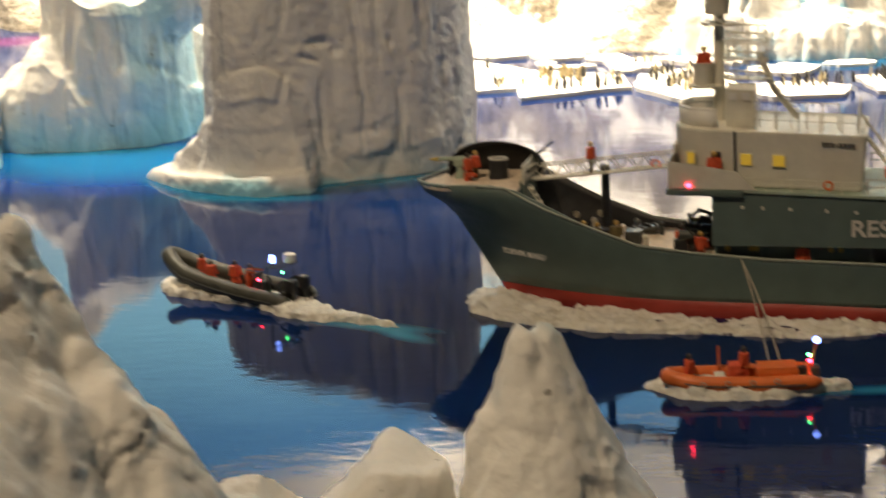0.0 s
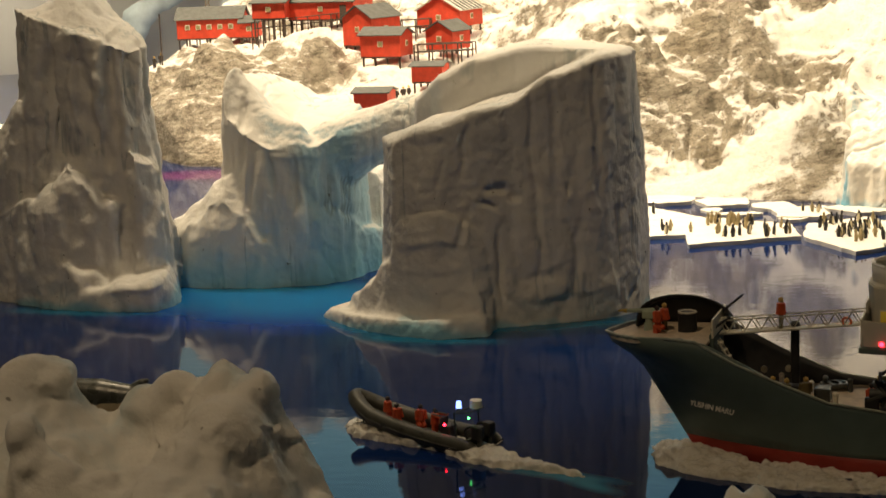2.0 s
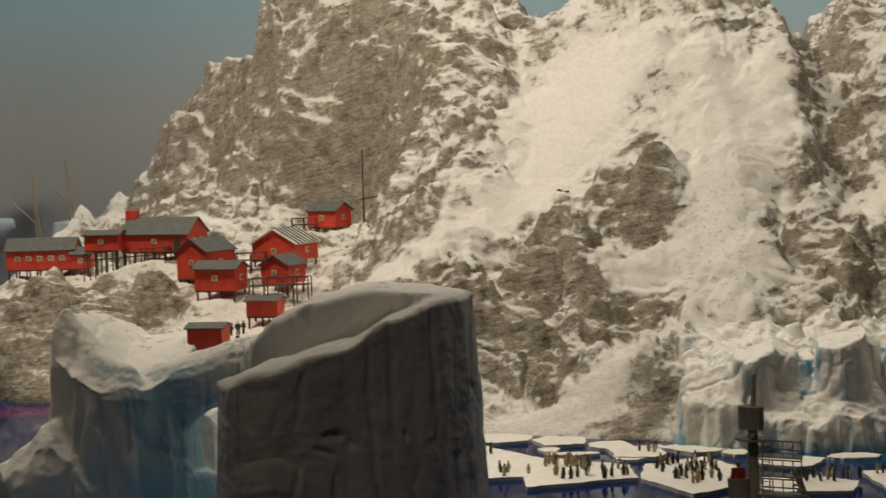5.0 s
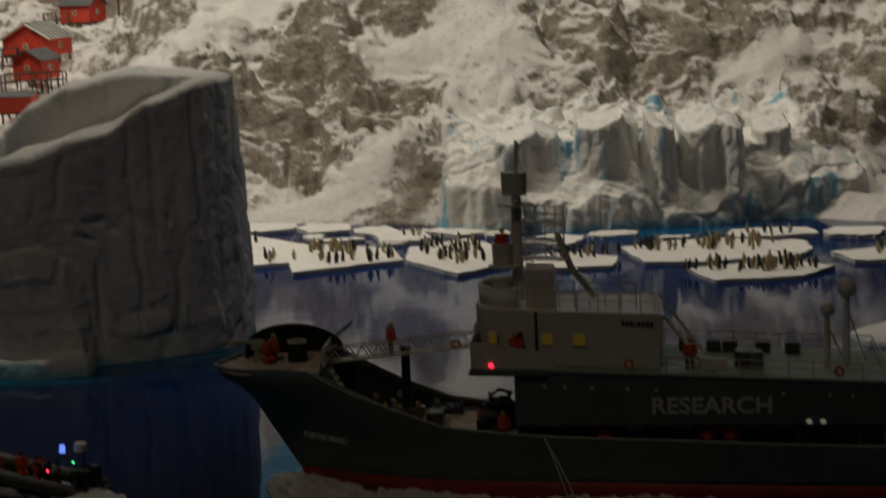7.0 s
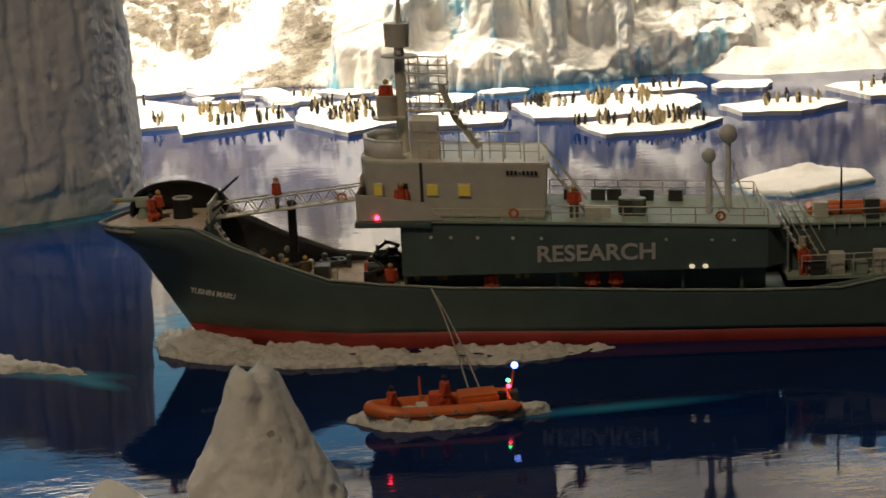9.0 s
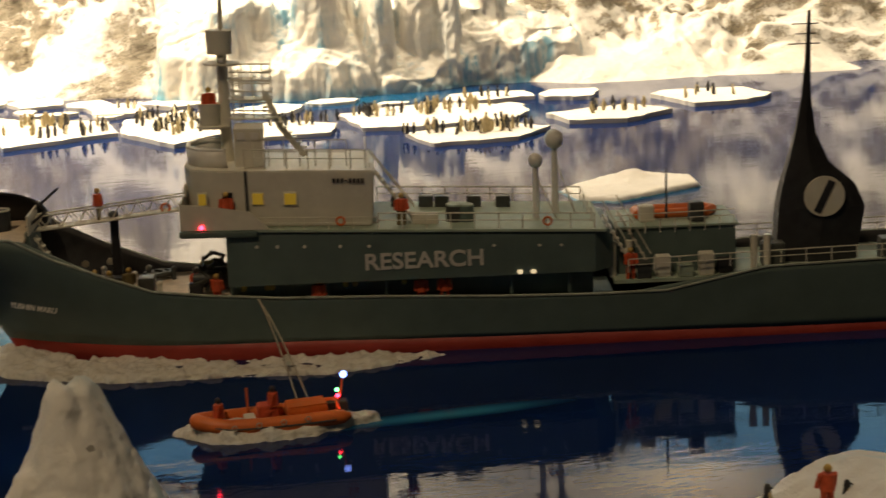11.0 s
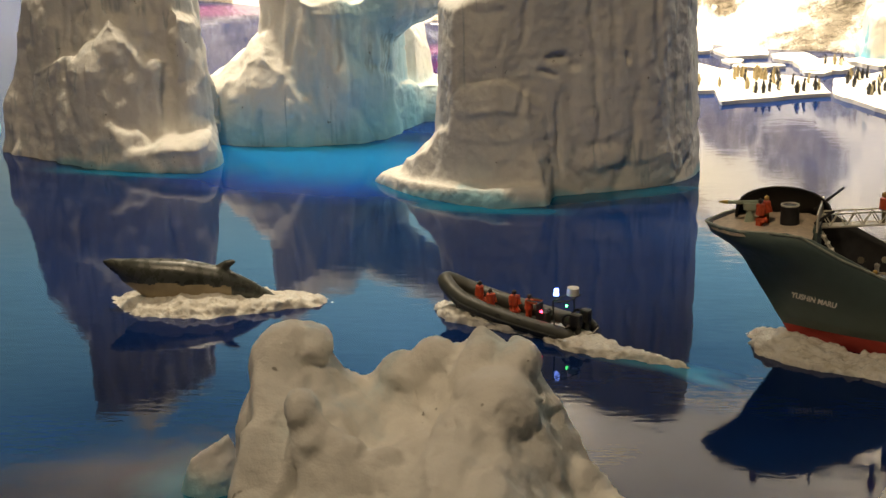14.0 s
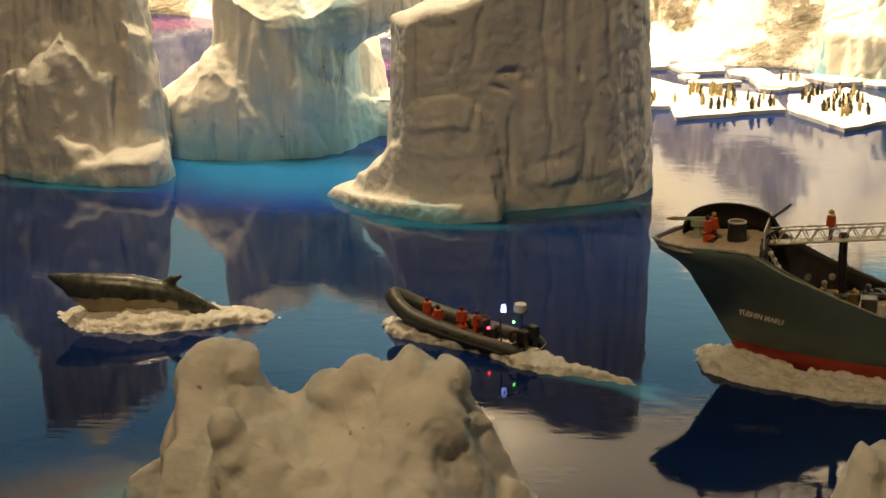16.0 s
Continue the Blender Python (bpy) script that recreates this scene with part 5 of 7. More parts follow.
# bridge
bridge_bm = bmesh.new()
fp = [(0.220, -0.034), (0.220, 0.034), (0.128, 0.036), (0.114, 0.028), (0.109, 0.012), (0.109, -0.012), (0.114, -0.028), (0.128, -0.036)]
rings = []
for z, grow in ((UP, 0.97), (0.096, 1.0), (0.1165, 1.02)):
    rings.append([bridge_bm.verts.new((0.165 + (x - 0.165) * grow, y * grow, z)) for x, y in fp])
for a, b in zip(rings, rings[1:]):
    for i in range(8):
        bridge_bm.faces.new((a[i], a[(i + 1) % 8], b[(i + 1) % 8], b[i]))
bridge_bm.faces.new(rings[0]), bridge_bm.faces.new(rings[-1])
bmesh.ops.bevel(bridge_bm, geom=[e for e in bridge_bm.edges], offset=0.0008, segments=2, affect="EDGES")
bridge = part("bridge", bridge_bm, CREAM, ship, "cream wheelhouse with rounded front", True)
for sy in (-1, 1):
    bm = bmesh.new()
    prof = [(0.108, UP), (0.1065, 0.0985), (0.1285, 0.0955), (0.147, 0.0930), (0.1585, UP)]
    for dy in (0, 0.0012):
        bm.faces.new([bm.verts.new((x, sy * (0.0425 - dy), z)) for x, z in prof])
    bm.verts.ensure_lookup_table()
    for i in range(5):
        bm.faces.new((bm.verts[i], bm.verts[(i + 1) % 5], bm.verts[5 + (i + 1) % 5], bm.verts[5 + i]))
    part("wing_bulwark", bm, CREAM, ship, "cream bulwark of the bridge wing")
part("front_bulwark", box(0.1068, 0, 0.0905, 0.0012, 0.085, 0.017), CREAM, ship)
part("bridge_wing", box(0.128, 0, UP - 0.0025, 0.046, 0.088, 0.004, 0.0012), HULL, ship)
for x, w in ((0.1195, 0.006), (0.152, 0.008), (0.171, 0.0085)):
    win = part("window", box(x, -0.0352, 0.0995, w, 0.0012, 0.0085), CREAM, bridge)
    part("pane", box(x, -0.0360, 0.0995, w - 0.0016, 0.0008, 0.0068), YELLOWGLASS, win, "yellow lit pane")
part("doorway", box(0.1345, -0.0358, 0.097, 0.006, 0.0014, 0.013), BLACK, bridge)
for i in range(5):
    win = part("window", box(0.1085, -0.02 + i * 0.01, 0.1025, 0.0012, 0.007, 0.007), CREAM, bridge)
    part("pane", box(0.1077, -0.02 + i * 0.01, 0.1025, 0.0006, 0.006, 0.006), GLASSPANE, win)
for i in range(8):
    part("registration_bar", box(0.197 + i * 0.0024, -0.0354, 0.1105, 0.0016, 0.0006, 0.0007 if i == 3 else 0.0026, 0), BLACK, bridge)
# wind tub on the bridge front
bm = bmesh.new()
tub = [(0.135, -0.026), (0.120, -0.022), (0.112, -0.010), (0.111, 0.004), (0.116, 0.016), (0.135, 0.022)]
for (x0, y0), (x1, y1) in zip(tub, tub[1:]):
    v = [bm.verts.new(p) for p in ((x0, y0, 0.1155), (x1, y1, 0.1155), (x1 - 0.001, y1, 0.1262), (x0 - 0.001, y0, 0.1262))]
    bm.faces.new(v)
bmesh.ops.remove_doubles(bm, verts=bm.verts, dist=1e-5)
tub_ob = part("wind_shield", bm, WHITE, ship, "white curved wind shield", True)
so = tub_ob.modifiers.new("thickness", "SOLIDIFY")
so.thickness = 0.0014
part("shield_rim", pipe([(x - 0.001, y, 0.1264) for x, y in tub], 0.0015), WHITE, ship)
# dark strip laid on the wall for the shade of a corner recess
part("corner_recess", box(0.1455, -0.0362, 0.1010, 0.0016, 0.0010, 0.030, 0), GUNMETAL, bridge)
rail([(0.145, -0.033, 0.117), (0.216, -0.033, 0.117), (0.216, 0.033, 0.117)], 12, 0.0115)
rail([(0.150, -0.024, 0.117), (0.205, -0.024, 0.117)], 7, 0.016)
cab = part("chart_house", box(0.1475, -0.012, 0.1260, 0.017, 0.024, 0.027, 0.001), CREAM, ship, "cream box cabin under the mast")
for dy in (-0.0245,):
    for x in (0.1435, 0.1515):
        part("pane", box(x, dy, 0.1352, 0.0045, 0.0006, 0.0042, 0), WHITE, cab)
# mast with crow's nest
mast = part("mast", rod((0.1335, 0, 0.1125), (0.1335, 0, 0.187), 0.0038, 0.0030, 14), CREAM, ship, "cream tubular mast", True)
part("topmast", rod((0.1335, 0, 0.187), (0.1345, 0, 0.214), 0.0018, 0.0012, 8), CREAM, mast)
part("crows_nest", rod((0.1325, 0, 0.181), (0.1325, 0, 0.195), 0.0075, 0.0078, 16), CREAM, mast, "cream lookout barrel", True)
part("platform", rod((0.1335, 0, 0.1745), (0.1335, 0, 0.1757), 0.011, seg=16), CREAM, mast)
part("lower_platform", rod((0.126, -0.002, 0.137), (0.126, -0.002, 0.1385), 0.010, seg=16), CREAM, mast)
part("lookout_tub", rod((0.1245, -0.002, 0.1385), (0.1245, -0.002, 0.1515), 0.0060, 0.0066, 16), CREAM, mast, "cream lower lookout tub", True)
part("led", ball(0.1185, -0.004, 0.1478, 0.0007, 1, 1), LED_WARM, mast)
bm = bmesh.new()
for k in range(2):
    add_rod(bm, (0.139 + k * 0.004, -0.002, 0.130), (0.139 + k * 0.004, -0.002, 0.172), 0.0004, seg=5)
for k in range(14):
    add_rod(bm, (0.139, -0.002, 0.132 + k * 0.003), (0.143, -0.002, 0.132 + k * 0.003), 0.0003, seg=5)
part("ladder", bm, CREAM, mast)
for z0 in (0.1425, 0.154, 0.1655):
    for x in (0.139, 0.145, 0.151, 0.157, 0.162):
        part("basket_post", rod((x, -0.006, z0), (x, -0.006, z0 + 0.010), 0.0004, seg=5), CREAM, mast)
    for k in (0, 0.005, 0.010):
        part("basket_rail", pipe([(0.137, -0.006, z0 + k), (0.162, -0.006, z0 + k), (0.162, 0.006, z0 + k)], 0.0005, 5), CREAM, mast)
    part("basket_floor", box(0.149, 0, z0, 0.026, 0.012, 0.0010, 0), CREAM, mast)
part("radar_bar", box(0.1335, 0, 0.178, 0.003, 0.020, 0.002), WHITE, mast)
part("lattice_brace", pipe([(0.158, -0.004, 0.158), (0.166, -0.004, 0.138), (0.180, -0.004, 0.1200)], 0.0020), CREAM, mast)
bm = bmesh.new()
for k in range(9):
    f = k / 8
    add_box(bm, 0.158 + 0.022 * f, -0.008, 0.150 - 0.024 * f, 0.003, 0.006, 0.0005)
part("stair", bm, CREAM, mast)
for a, b in (((0.218, -0.022, 0.117), (0.244, -0.022, 0.083)),):
    bm = bmesh.new()
    for dy in (0, 0.008):
        add_rod(bm, (a[0], a[1] + dy, a[2]), (b[0], b[1] + dy, b[2]), 0.0007)
        add_rod(bm, (a[0], a[1] + dy, a[2] + 0.009), (b[0], b[1] + dy, b[2] + 0.009), 0.0004)
    for k in range(9):
        p = Vector(a).lerp(Vector(b), (k + 0.5) / 9)
        add_box(bm, p.x, p.y + 0.004, p.z, 0.003, 0.008, 0.0005)
    part("stairway", bm, CREAM, ship, "cream steep stair to the upper deck")
# radomes, drums, lockers on the upper deck
for x, y, h, r in ((0.318, -0.010, 0.0355, 0.0044), (0.331, 0.006, 0.0460, 0.0058)):
    r_ob = part("radome_post", rod((x, y, UP), (x, y, UP + h - r), 0.0023, 0.0018, 10), WHITE, ship, "", True)
    part("radome", ball(x, y, UP + h, r, 1.05, 3), WHITE, r_ob, "white domed aerial", True)
    part("strut", rod((x + 0.012, y, UP), (x + 0.001, y, UP + h * 0.7), 0.0005), CREAM, r_ob)
for x, mat in ((0.268, GUNMETAL), (0.2745, HULL)):
    d = part("drum", rod((x, -0.018, UP), (x, -0.018, UP + 0.0095), 0.0052, seg=16), mat, ship, "", True)
    part("drum_lid", rod((x, -0.018, UP + 0.0095), (x, -0.018, UP + 0.0105), 0.0050, seg=16), GREENDECK, d)
part("locker", box(0.250, -0.024, UP + 0.003, 0.016, 0.008, 0.006, 0.0005), CREAM, ship)
for x in (0.235, 0.252, 0.262, 0.282, 0.30):
    part("deck_box", box(x, 0.026, UP + 0.0035, 0.009, 0.006, 0.007, 0.0005), GUNMETAL, ship)
for x in (0.20, 0.322):
    part("lifebuoy", ring(x, -0.0425, UP + 0.005, 0.0024, 0.0007, (90, 0, 0)), ORANGE, ship, "orange and white lifebuoy")
# portholes and lit ports
for x in (0.150, 0.162, 0.178, 0.199, 0.216, 0.29, 0.317, 0.330):
    part("porthole", rod((x, -0.0418, 0.0715), (x, -0.0408, 0.0715), 0.0011, seg=10), CREAM, ship)
for x in (0.140, 0.154, 0.157, 0.201, 0.2065, 0.236):
    part("gallery_port", rod((x, -0.0292, 0.0425), (x, -0.0280, 0.0425), 0.0017, seg=10), BRASS, ship)
for x in (0.305, 0.313):
    part("lit_port", rod((x, -0.0424, 0.0495), (x, -0.0408, 0.0495), 0.0017, seg=12), LED_WARM, ship, "lit round porthole")
part("led", ball(0.1185, -0.0425, UP + 0.0015, 0.0014), LED_RED, ship, "glowing red navigation light")


def lettering(name, body, size, m, material, parent, label=""):
    cu = bpy.data.curves.new(name, "FONT")
    cu.body, cu.size, cu.extrude, cu.align_x = body, size, 0.0002, "LEFT"
    cu.offset = size * 0.022
    tmp = new(name, cu)
    me = bpy.data.meshes.new_from_object(tmp.evaluated_get(bpy.context.evaluated_depsgraph_get()))
    bpy.data.objects.remove(tmp)
    me.materials.clear()
    me.materials.append(material)
    ob = new(name, me)
    ob.parent = parent
    ob.matrix_basis = m
    return tagged(ob, label)


lettering("lettering", "RESEARCH", 0.0138, pose(0.2125, -0.0414, 0.0558, 90, 0, 0) @ Matrix.Diagonal((1.09, 1, 1, 1)), LETTER, ship, "off-white capital letters")
lettering("bow_lettering", "YUSHIN MARU", 0.0046, pose(0.0, -0.0272, 0.0375, 74, 6, -17), LETTER, ship, "small white name on the bow")

# bow: shield, harpoon stand, capstan
bm = bmesh.new()
n = 18
prev = None
for i in range(n + 1):
    a = math.pi * i / n
    x, z = -0.010 + 0.031 * -math.cos(a), 0.079 + 0.022 * math.sin(a) ** 0.7
    cur = [bm.verts.new((x, 0.010, z)), bm.verts.new((x * 1.0, 0.026, z - 0.004)), bm.verts.new((x, 0.0255, 0.076))]
    if prev:
        bm.faces.new((prev[0], cur[0], cur[1], prev[1]))
        bm.faces.new((prev[1], cur[1], cur[2], prev[2]))
    prev = cur
so = part("bow_shield", bm, BLACK, ship, "black arched shield on the bow", True).modifiers.new("thickness", "SOLIDIFY")
so.thickness = 0.0014
gun = part("harpoon_stand", rod((-0.030, -0.002, 0.0785), (-0.030, -0.002, 0.088), 0.0035, 0.002, 10), GREENDECK, ship, "pale green harpoon gun stand", True)
part("gun_barrel", rod((-0.044, -0.002, 0.0915), (-0.018, -0.002, 0.0925), 0.0012, 0.0018, 8), GREENDECK, gun)
part("gun_tip", rod((-0.050, -0.002, 0.0912), (-0.044, -0.002, 0.0915), 0.0004, 0.0016, 8), BRASS, gun, "rusty orange harpoon tip")
part("gun_yoke", box(-0.029, -0.002, 0.0895, 0.010, 0.006, 0.005, 0.001), GREENDECK, gun)
part("winch_drum", rod((-0.004, -0.008, 0.0785), (-0.004, -0.008, 0.093), 0.0062, 0.0058, 16), BLACK, ship, "black drum with white rim", True)
part("winch_rim", ring(-0.004, -0.008, 0.0932, 0.0056, 0.0006), CREAM, ship)
for a, b in (((0.010, 0.012, 0.086), (0.028, 0.014, 0.101)), ((0.012, -0.014, 0.083), (0.024, -0.013, 0.092))):
    part("derrick", rod(a, b, 0.0010, 0.0008, 8), BLACK, ship, "black slanting boom")
part("break_wall", box(0.0145, 0, 0.086, 0.0012, 0.050, 0.012), CREAM, ship)
# gangway from bow platform to bridge
ga, gb = Vector((0.016, -0.004, 0.0795)), Vector((0.108, -0.002, 0.0885))
gway = part("gangway", rod(ga, gb, 0.0004), CREAM, ship, "cream lattice-sided gangway")
for dy in (-0.0045, 0.0045):
    bm = bmesh.new()
    add_rod(bm, ga + Vector((0, dy, 0)), gb + Vector((0, dy, 0)), 0.0007, seg=5)
    add_rod(bm, ga + Vector((0, dy, 0.0085)), gb + Vector((0, dy, 0.0085)), 0.0005, seg=5)
    m = 18
    for i in range(m):
        p, q = ga.lerp(gb, i / m), ga.lerp(gb, (i + 1) / m)
        h0, h1 = (0, 0.0085) if i % 2 else (0.0085, 0)
        add_rod(bm, p + Vector((0, dy, h0)), q + Vector((0, dy, h1)), 0.00035, seg=4)
    part("lattice_side", bm, CREAM, gway)
part("tread_board", box(0, 0, 0, (gb - ga).length, 0.009, 0.0008, 0, Matrix.Translation((ga + gb) / 2) @ pose(0, 0, 0, 0, -math.degrees(math.atan2(gb.z - ga.z, gb.x - ga.x)), 0)), CREAM, gway)
part("lifebuoy", ring(0.0945, -0.0055, 0.0895, 0.0026, 0.0008, (90, 0, 0)), ORANGE, gway, "orange and white lifebuoy")
bm = bmesh.new()
for dy in (-0.020, -0.013):
    add_rod(bm, (0.017, dy, 0.078), (0.042, dy, 0.036), 0.0006)
for k in range(10):
    f = (k + 0.5) / 10
    add_box(bm, 0.017 + 0.025 * f, -0.0165, 0.078 - 0.042 * f, 0.003, 0.007, 0.0006)
part("stairway", bm, CREAM, ship, "steep pale stair to the foredeck")
# foredeck fittings
post = part("foremast", rod((0.062, 0.002, 0.034), (0.062, 0.002, 0.085), 0.0030, 0.0027, 12), BLACK, ship, "short black foremast", True)
part("cap", ball(0.062, 0.002, 0.085, 0.0036, 0.8), BLACK, post, "", True)
part("mast_base", box(0.062, 0.002, 0.0385, 0.014, 0.014, 0.0045, 0.0006), CREAM, post)
part("winch", box(0.060, -0.008, 0.0385, 0.018, 0.010, 0.010, 0.001), BLACK, ship)
part("winch", box(0.080, -0.006, 0.0378, 0.010, 0.012, 0.009, 0.001), GUNMETAL, ship)
for x, y in ((0.046, 0.002), (0.040, -0.006)):
    part("bollard", rod((x, y, 0.0335), (x, y, 0.0425), 0.0030, 0.0034, 10), BRASS, ship, "ochre bollard", True)
for x, y in ((0.040, 0.020), (0.055, 0.024)):
    part("fairlead", rod((x, y, 0.046), (x, y - 0.001, 0.046), 0.0022, seg=12), CREAM, ship)
cable_rng = random.Random(3)
for k in range(4):
    x, y = 0.110 + cable_rng.uniform(0, 0.020), cable_rng.uniform(-0.026, 0.022)
    part("deck_gear", box(x, y, 0.0335 + 0.004, cable_rng.uniform(0.004, 0.009), cable_rng.uniform(0.004, 0.008), cable_rng.uniform(0.006, 0.016), 0.001, pose(0, 0, 0)), (GUNMETAL, BLACK, TIMBER)[k % 3], ship)
for x, y in ((0.082, 0.022), (0.086, 0.024)):
    part("hose_coil", ring(x, y, 0.037, 0.006, 0.0018), RUBBER, ship)
gear_rng = random.Random(8)
for x, y in ((0.114, -0.024), (0.117, -0.008), (0.122, -0.020), (0.126, -0.010), (0.116, 0.006), (0.122, 0.012)):
    part("winch_drum", rod((x - 0.004, y, 0.0395 + 0.004), (x + 0.004, y, 0.0395 + 0.004), gear_rng.uniform(0.003, 0.005), seg=12), (BLACK, GUNMETAL, BRASS)[gear_rng.randrange(3)], ship, "", True)
    part("hose", pipe([(x + gear_rng.uniform(-0.006, 0.006), y + gear_rng.uniform(-0.006, 0.006), 0.036 + 0.004 * k) for k in range(5)], 0.0011, 6), (RUBBER, BLACK, TIMBER)[gear_rng.randrange(3)], ship)
for x, y, mat in ((0.036, -0.012, DARKCLOTH), (0.066, -0.016, BRASS), (0.071, 0.010, WHITE), (0.089, -0.018, CREAM), (0.078, 0.026, WHITE), (0.094, 0.02, GUNMETAL), (0.05, 0.028, WHITE)):
    part("vent_cowl", ball(x, y, 0.0405, 0.0020, 0.9, 2), mat, ship, "", True)
    part("vent_stub", rod((x, y, 0.0335), (x, y, 0.040), 0.0016, seg=8), mat, ship)
for x in (0.050, 0.064, 0.078, 0.092):
    part("bulwark_stay", box(x, 0.034, 0.038, 0.0012, 0.004, 0.008, 0), BLACK, ship)
# aft: raft, gear, funnel
raft = thing("rubber_raft", ship.matrix_basis @ pose(0.403, 0.006, 0.0715, 0, 0, 2), "orange inflatable raft stowed on the aft deckhouse", "raft")
part("tube", pipe([(-0.022, -0.007, 0), (0.020, -0.007, 0), (0.025, 0, 0), (0.020, 0.007, 0), (-0.022, 0.007, 0), (-0.022, -0.007, 0)], 0.0030, 10), ORANGE, raft, "", True)
part("raft_floor", box(0, 0, -0.001, 0.042, 0.012, 0.001), ORANGE, raft)
part("aft_house", box(0.402, 0.004, 0.0525, 0.072, 0.050, 0.029, 0.001), HULL, ship)
part("aft_house_roof", box(0.402, 0.004, 0.0677, 0.075, 0.053, 0.0014, 0.0003), GREENDECK, ship)
part("aft_mast", rod((0.398, -0.004, 0.068), (0.398, -0.004, 0.101), 0.0009, 0.0005), BLACK, ship)
rail([(0.364, -0.026, 0.0685), (0.437, -0.021, 0.0685)], 9, 0.008)
for x in (0.362, 0.372, 0.448, 0.456):
    part("vent_pipe", rod((x, -0.026, 0.039), (x, -0.026, 0.061), 0.0020, 0.0024, 10), CREAM, ship, "", True)
for x in (0.462, 0.535, 0.55):
    part("deck_box", box(x, -0.012, 0.046, 0.014, 0.012, 0.014, 0.001), GUNMETAL, ship)
bm = bmesh.new()
prof = [(z + 0.006 if z > 0.05 else z, a - 0.010, b - 0.010, w) for z, a, b, w in ((0.039, 0.475, 0.525, 0.012), (0.066, 0.4765, 0.530, 0.012), (0.080, 0.479, 0.524, 0.010), (0.094, 0.483, 0.508, 0.007), (0.112, 0.4875, 0.500, 0.004), (0.135, 0.4915, 0.497, 0.002), (0.160, 0.4935, 0.4965, 0.0011), (0.186, 0.4945, 0.4962, 0.0007))]
rows = [[bm.verts.new((x, y, z)) for x, y in ((a, -w * 0.6), ((a + b) / 2, -w), (b, -w * 0.6), (b, w * 0.6), ((a + b) / 2, w), (a, w * 0.6))] for z, a, b, w in prof]
for p, q in zip(rows, rows[1:]):
    for i in range(6):
        bm.faces.new((p[i], p[(i + 1) % 6], q[(i + 1) % 6], q[i]))
bm.faces.new(rows[0]), bm.faces.new(rows[-1])
funnel = part("funnel", bm, BLACK, ship, "tall black tapering funnel mast")
part("badge", rod((0.4935, -0.0132, 0.080), (0.4935, -0.0116, 0.080), 0.0125, seg=28), CREAM, funnel, "round cream badge with a black slash")
part("badge_bar", box(0.4935, -0.0134, 0.080, 0.0045, 0.0008, 0.021, 0, Matrix.Translation((0.4935, 0, 0.080)) @ pose(0, 0, 0, 0, 25, 0) @ Matrix.Translation((-0.4935, 0, -0.080))), BLACK, funnel)
for z, w in ((0.172, 0.012), (0.178, 0.008), (0.184, 0.010)):
    part("aerial_bar", rod((0.485 - w, 0, z), (0.485 + w * 0.6, 0, z), 0.0004, seg=5), BLACK, funnel)
part("led", ball(0.4855, 0, 0.193, 0.0008), LED_WARM, funnel)


for side in (-1, 1):
    line = []
    for s in (0.0, 0.01, 0.025, 0.045, 0.06, 0.075, 0.09, 0.11, 0.14, 0.18, 0.24, 0.30, 0.35, 0.375, 0.40, 0.46, 0.53, 0.60):
        z = lerp_table(SHEER, s + stem(0.07))
        line.append((stem(z) + s * (1 - stem(z) / LENGTH), side * max(0.0006, half_beam(s, z)), z))
    part("gunwale", pipe(line, 0.0008, 6), GUNWALE, ship, "pale gunwale strip")
# stairs, vents and crates behind the deckhouse
for x, y in ((0.356, -0.034), (0.366, -0.022)):
    bm = bmesh.new()
    for dy in (0, 0.007):
        add_rod(bm, (x, y + dy, 0.078), (x + 0.020, y + dy, 0.042), 0.0006, seg=5)
        add_rod(bm, (x, y + dy, 0.087), (x + 0.020, y + dy, 0.051), 0.0004, seg=5)
    for j in range(9):
        add_box(bm, x + 0.020 * (j + 0.5) / 9, y + 0.0035, 0.078 - 0.036 * (j + 0.5) / 9, 0.003, 0.007, 0.0005)
    part("stairway", bm, CREAM, ship, "cream steep stair behind the deckhouse")
for x, y, h, mat in ((0.380, -0.032, 0.010, GUNMETAL), (0.392, -0.030, 0.013, CREAM), (0.405, -0.033, 0.008, GREENDECK), (0.418, -0.031, 0.014, CREAM), (0.43, -0.028, 0.009, BLACK), (0.415, -0.012, 0.012, GUNMETAL), (0.385, -0.008, 0.010, CREAM)):
    z = 0.039 if y < -0.02 else 0.0685
    part("deck_crate", box(x, y, z + h / 2, 0.009, 0.008, h, 0.0008), mat, ship)


def settle(z, x):
    """The upper works follow the sheer: they drop towards the stern end of the deckhouse."""
    return -0.045 * (max(0.13, min(0.36, x)) - 0.13) * max(0.0, min(1.0, (z - 0.045) / 0.03)) if x < 0.362 else 0.0


for ob in ship.children:
    if ob.name.startswith(("winch", "bollard", "fairlead", "deck_gear", "hose", "vent_cowl", "vent_stub")) and ob.type == "MESH":
        v = ob.data.vertices[0].co
        if 0.03 < v.x < 0.145 and v.z < 0.06:
            ob.location.z += 0.0055
done = set()
for ob in ship.children_recursive:
    if ob.type == "MESH":
        at = ob.matrix_local.translation if ob.parent is ship else ob.parent.matrix_local.translation + ob.matrix_local.translation
        if at.length > 0.01:
            if ob.name.startswith(("post", "lettering")):
                ob.location.z += settle(at.z if at.z > 0.01 else 0.08, at.x + (0.045 if ob.name.startswith("lettering") else 0))
        elif ob.data.name not in done and not ob.name.startswith(("post", "funnel", "badge", "aerial")):
            done.add(ob.data.name)
            for v in ob.data.vertices:
                v.co.z += settle(v.co.z, v.co.x)

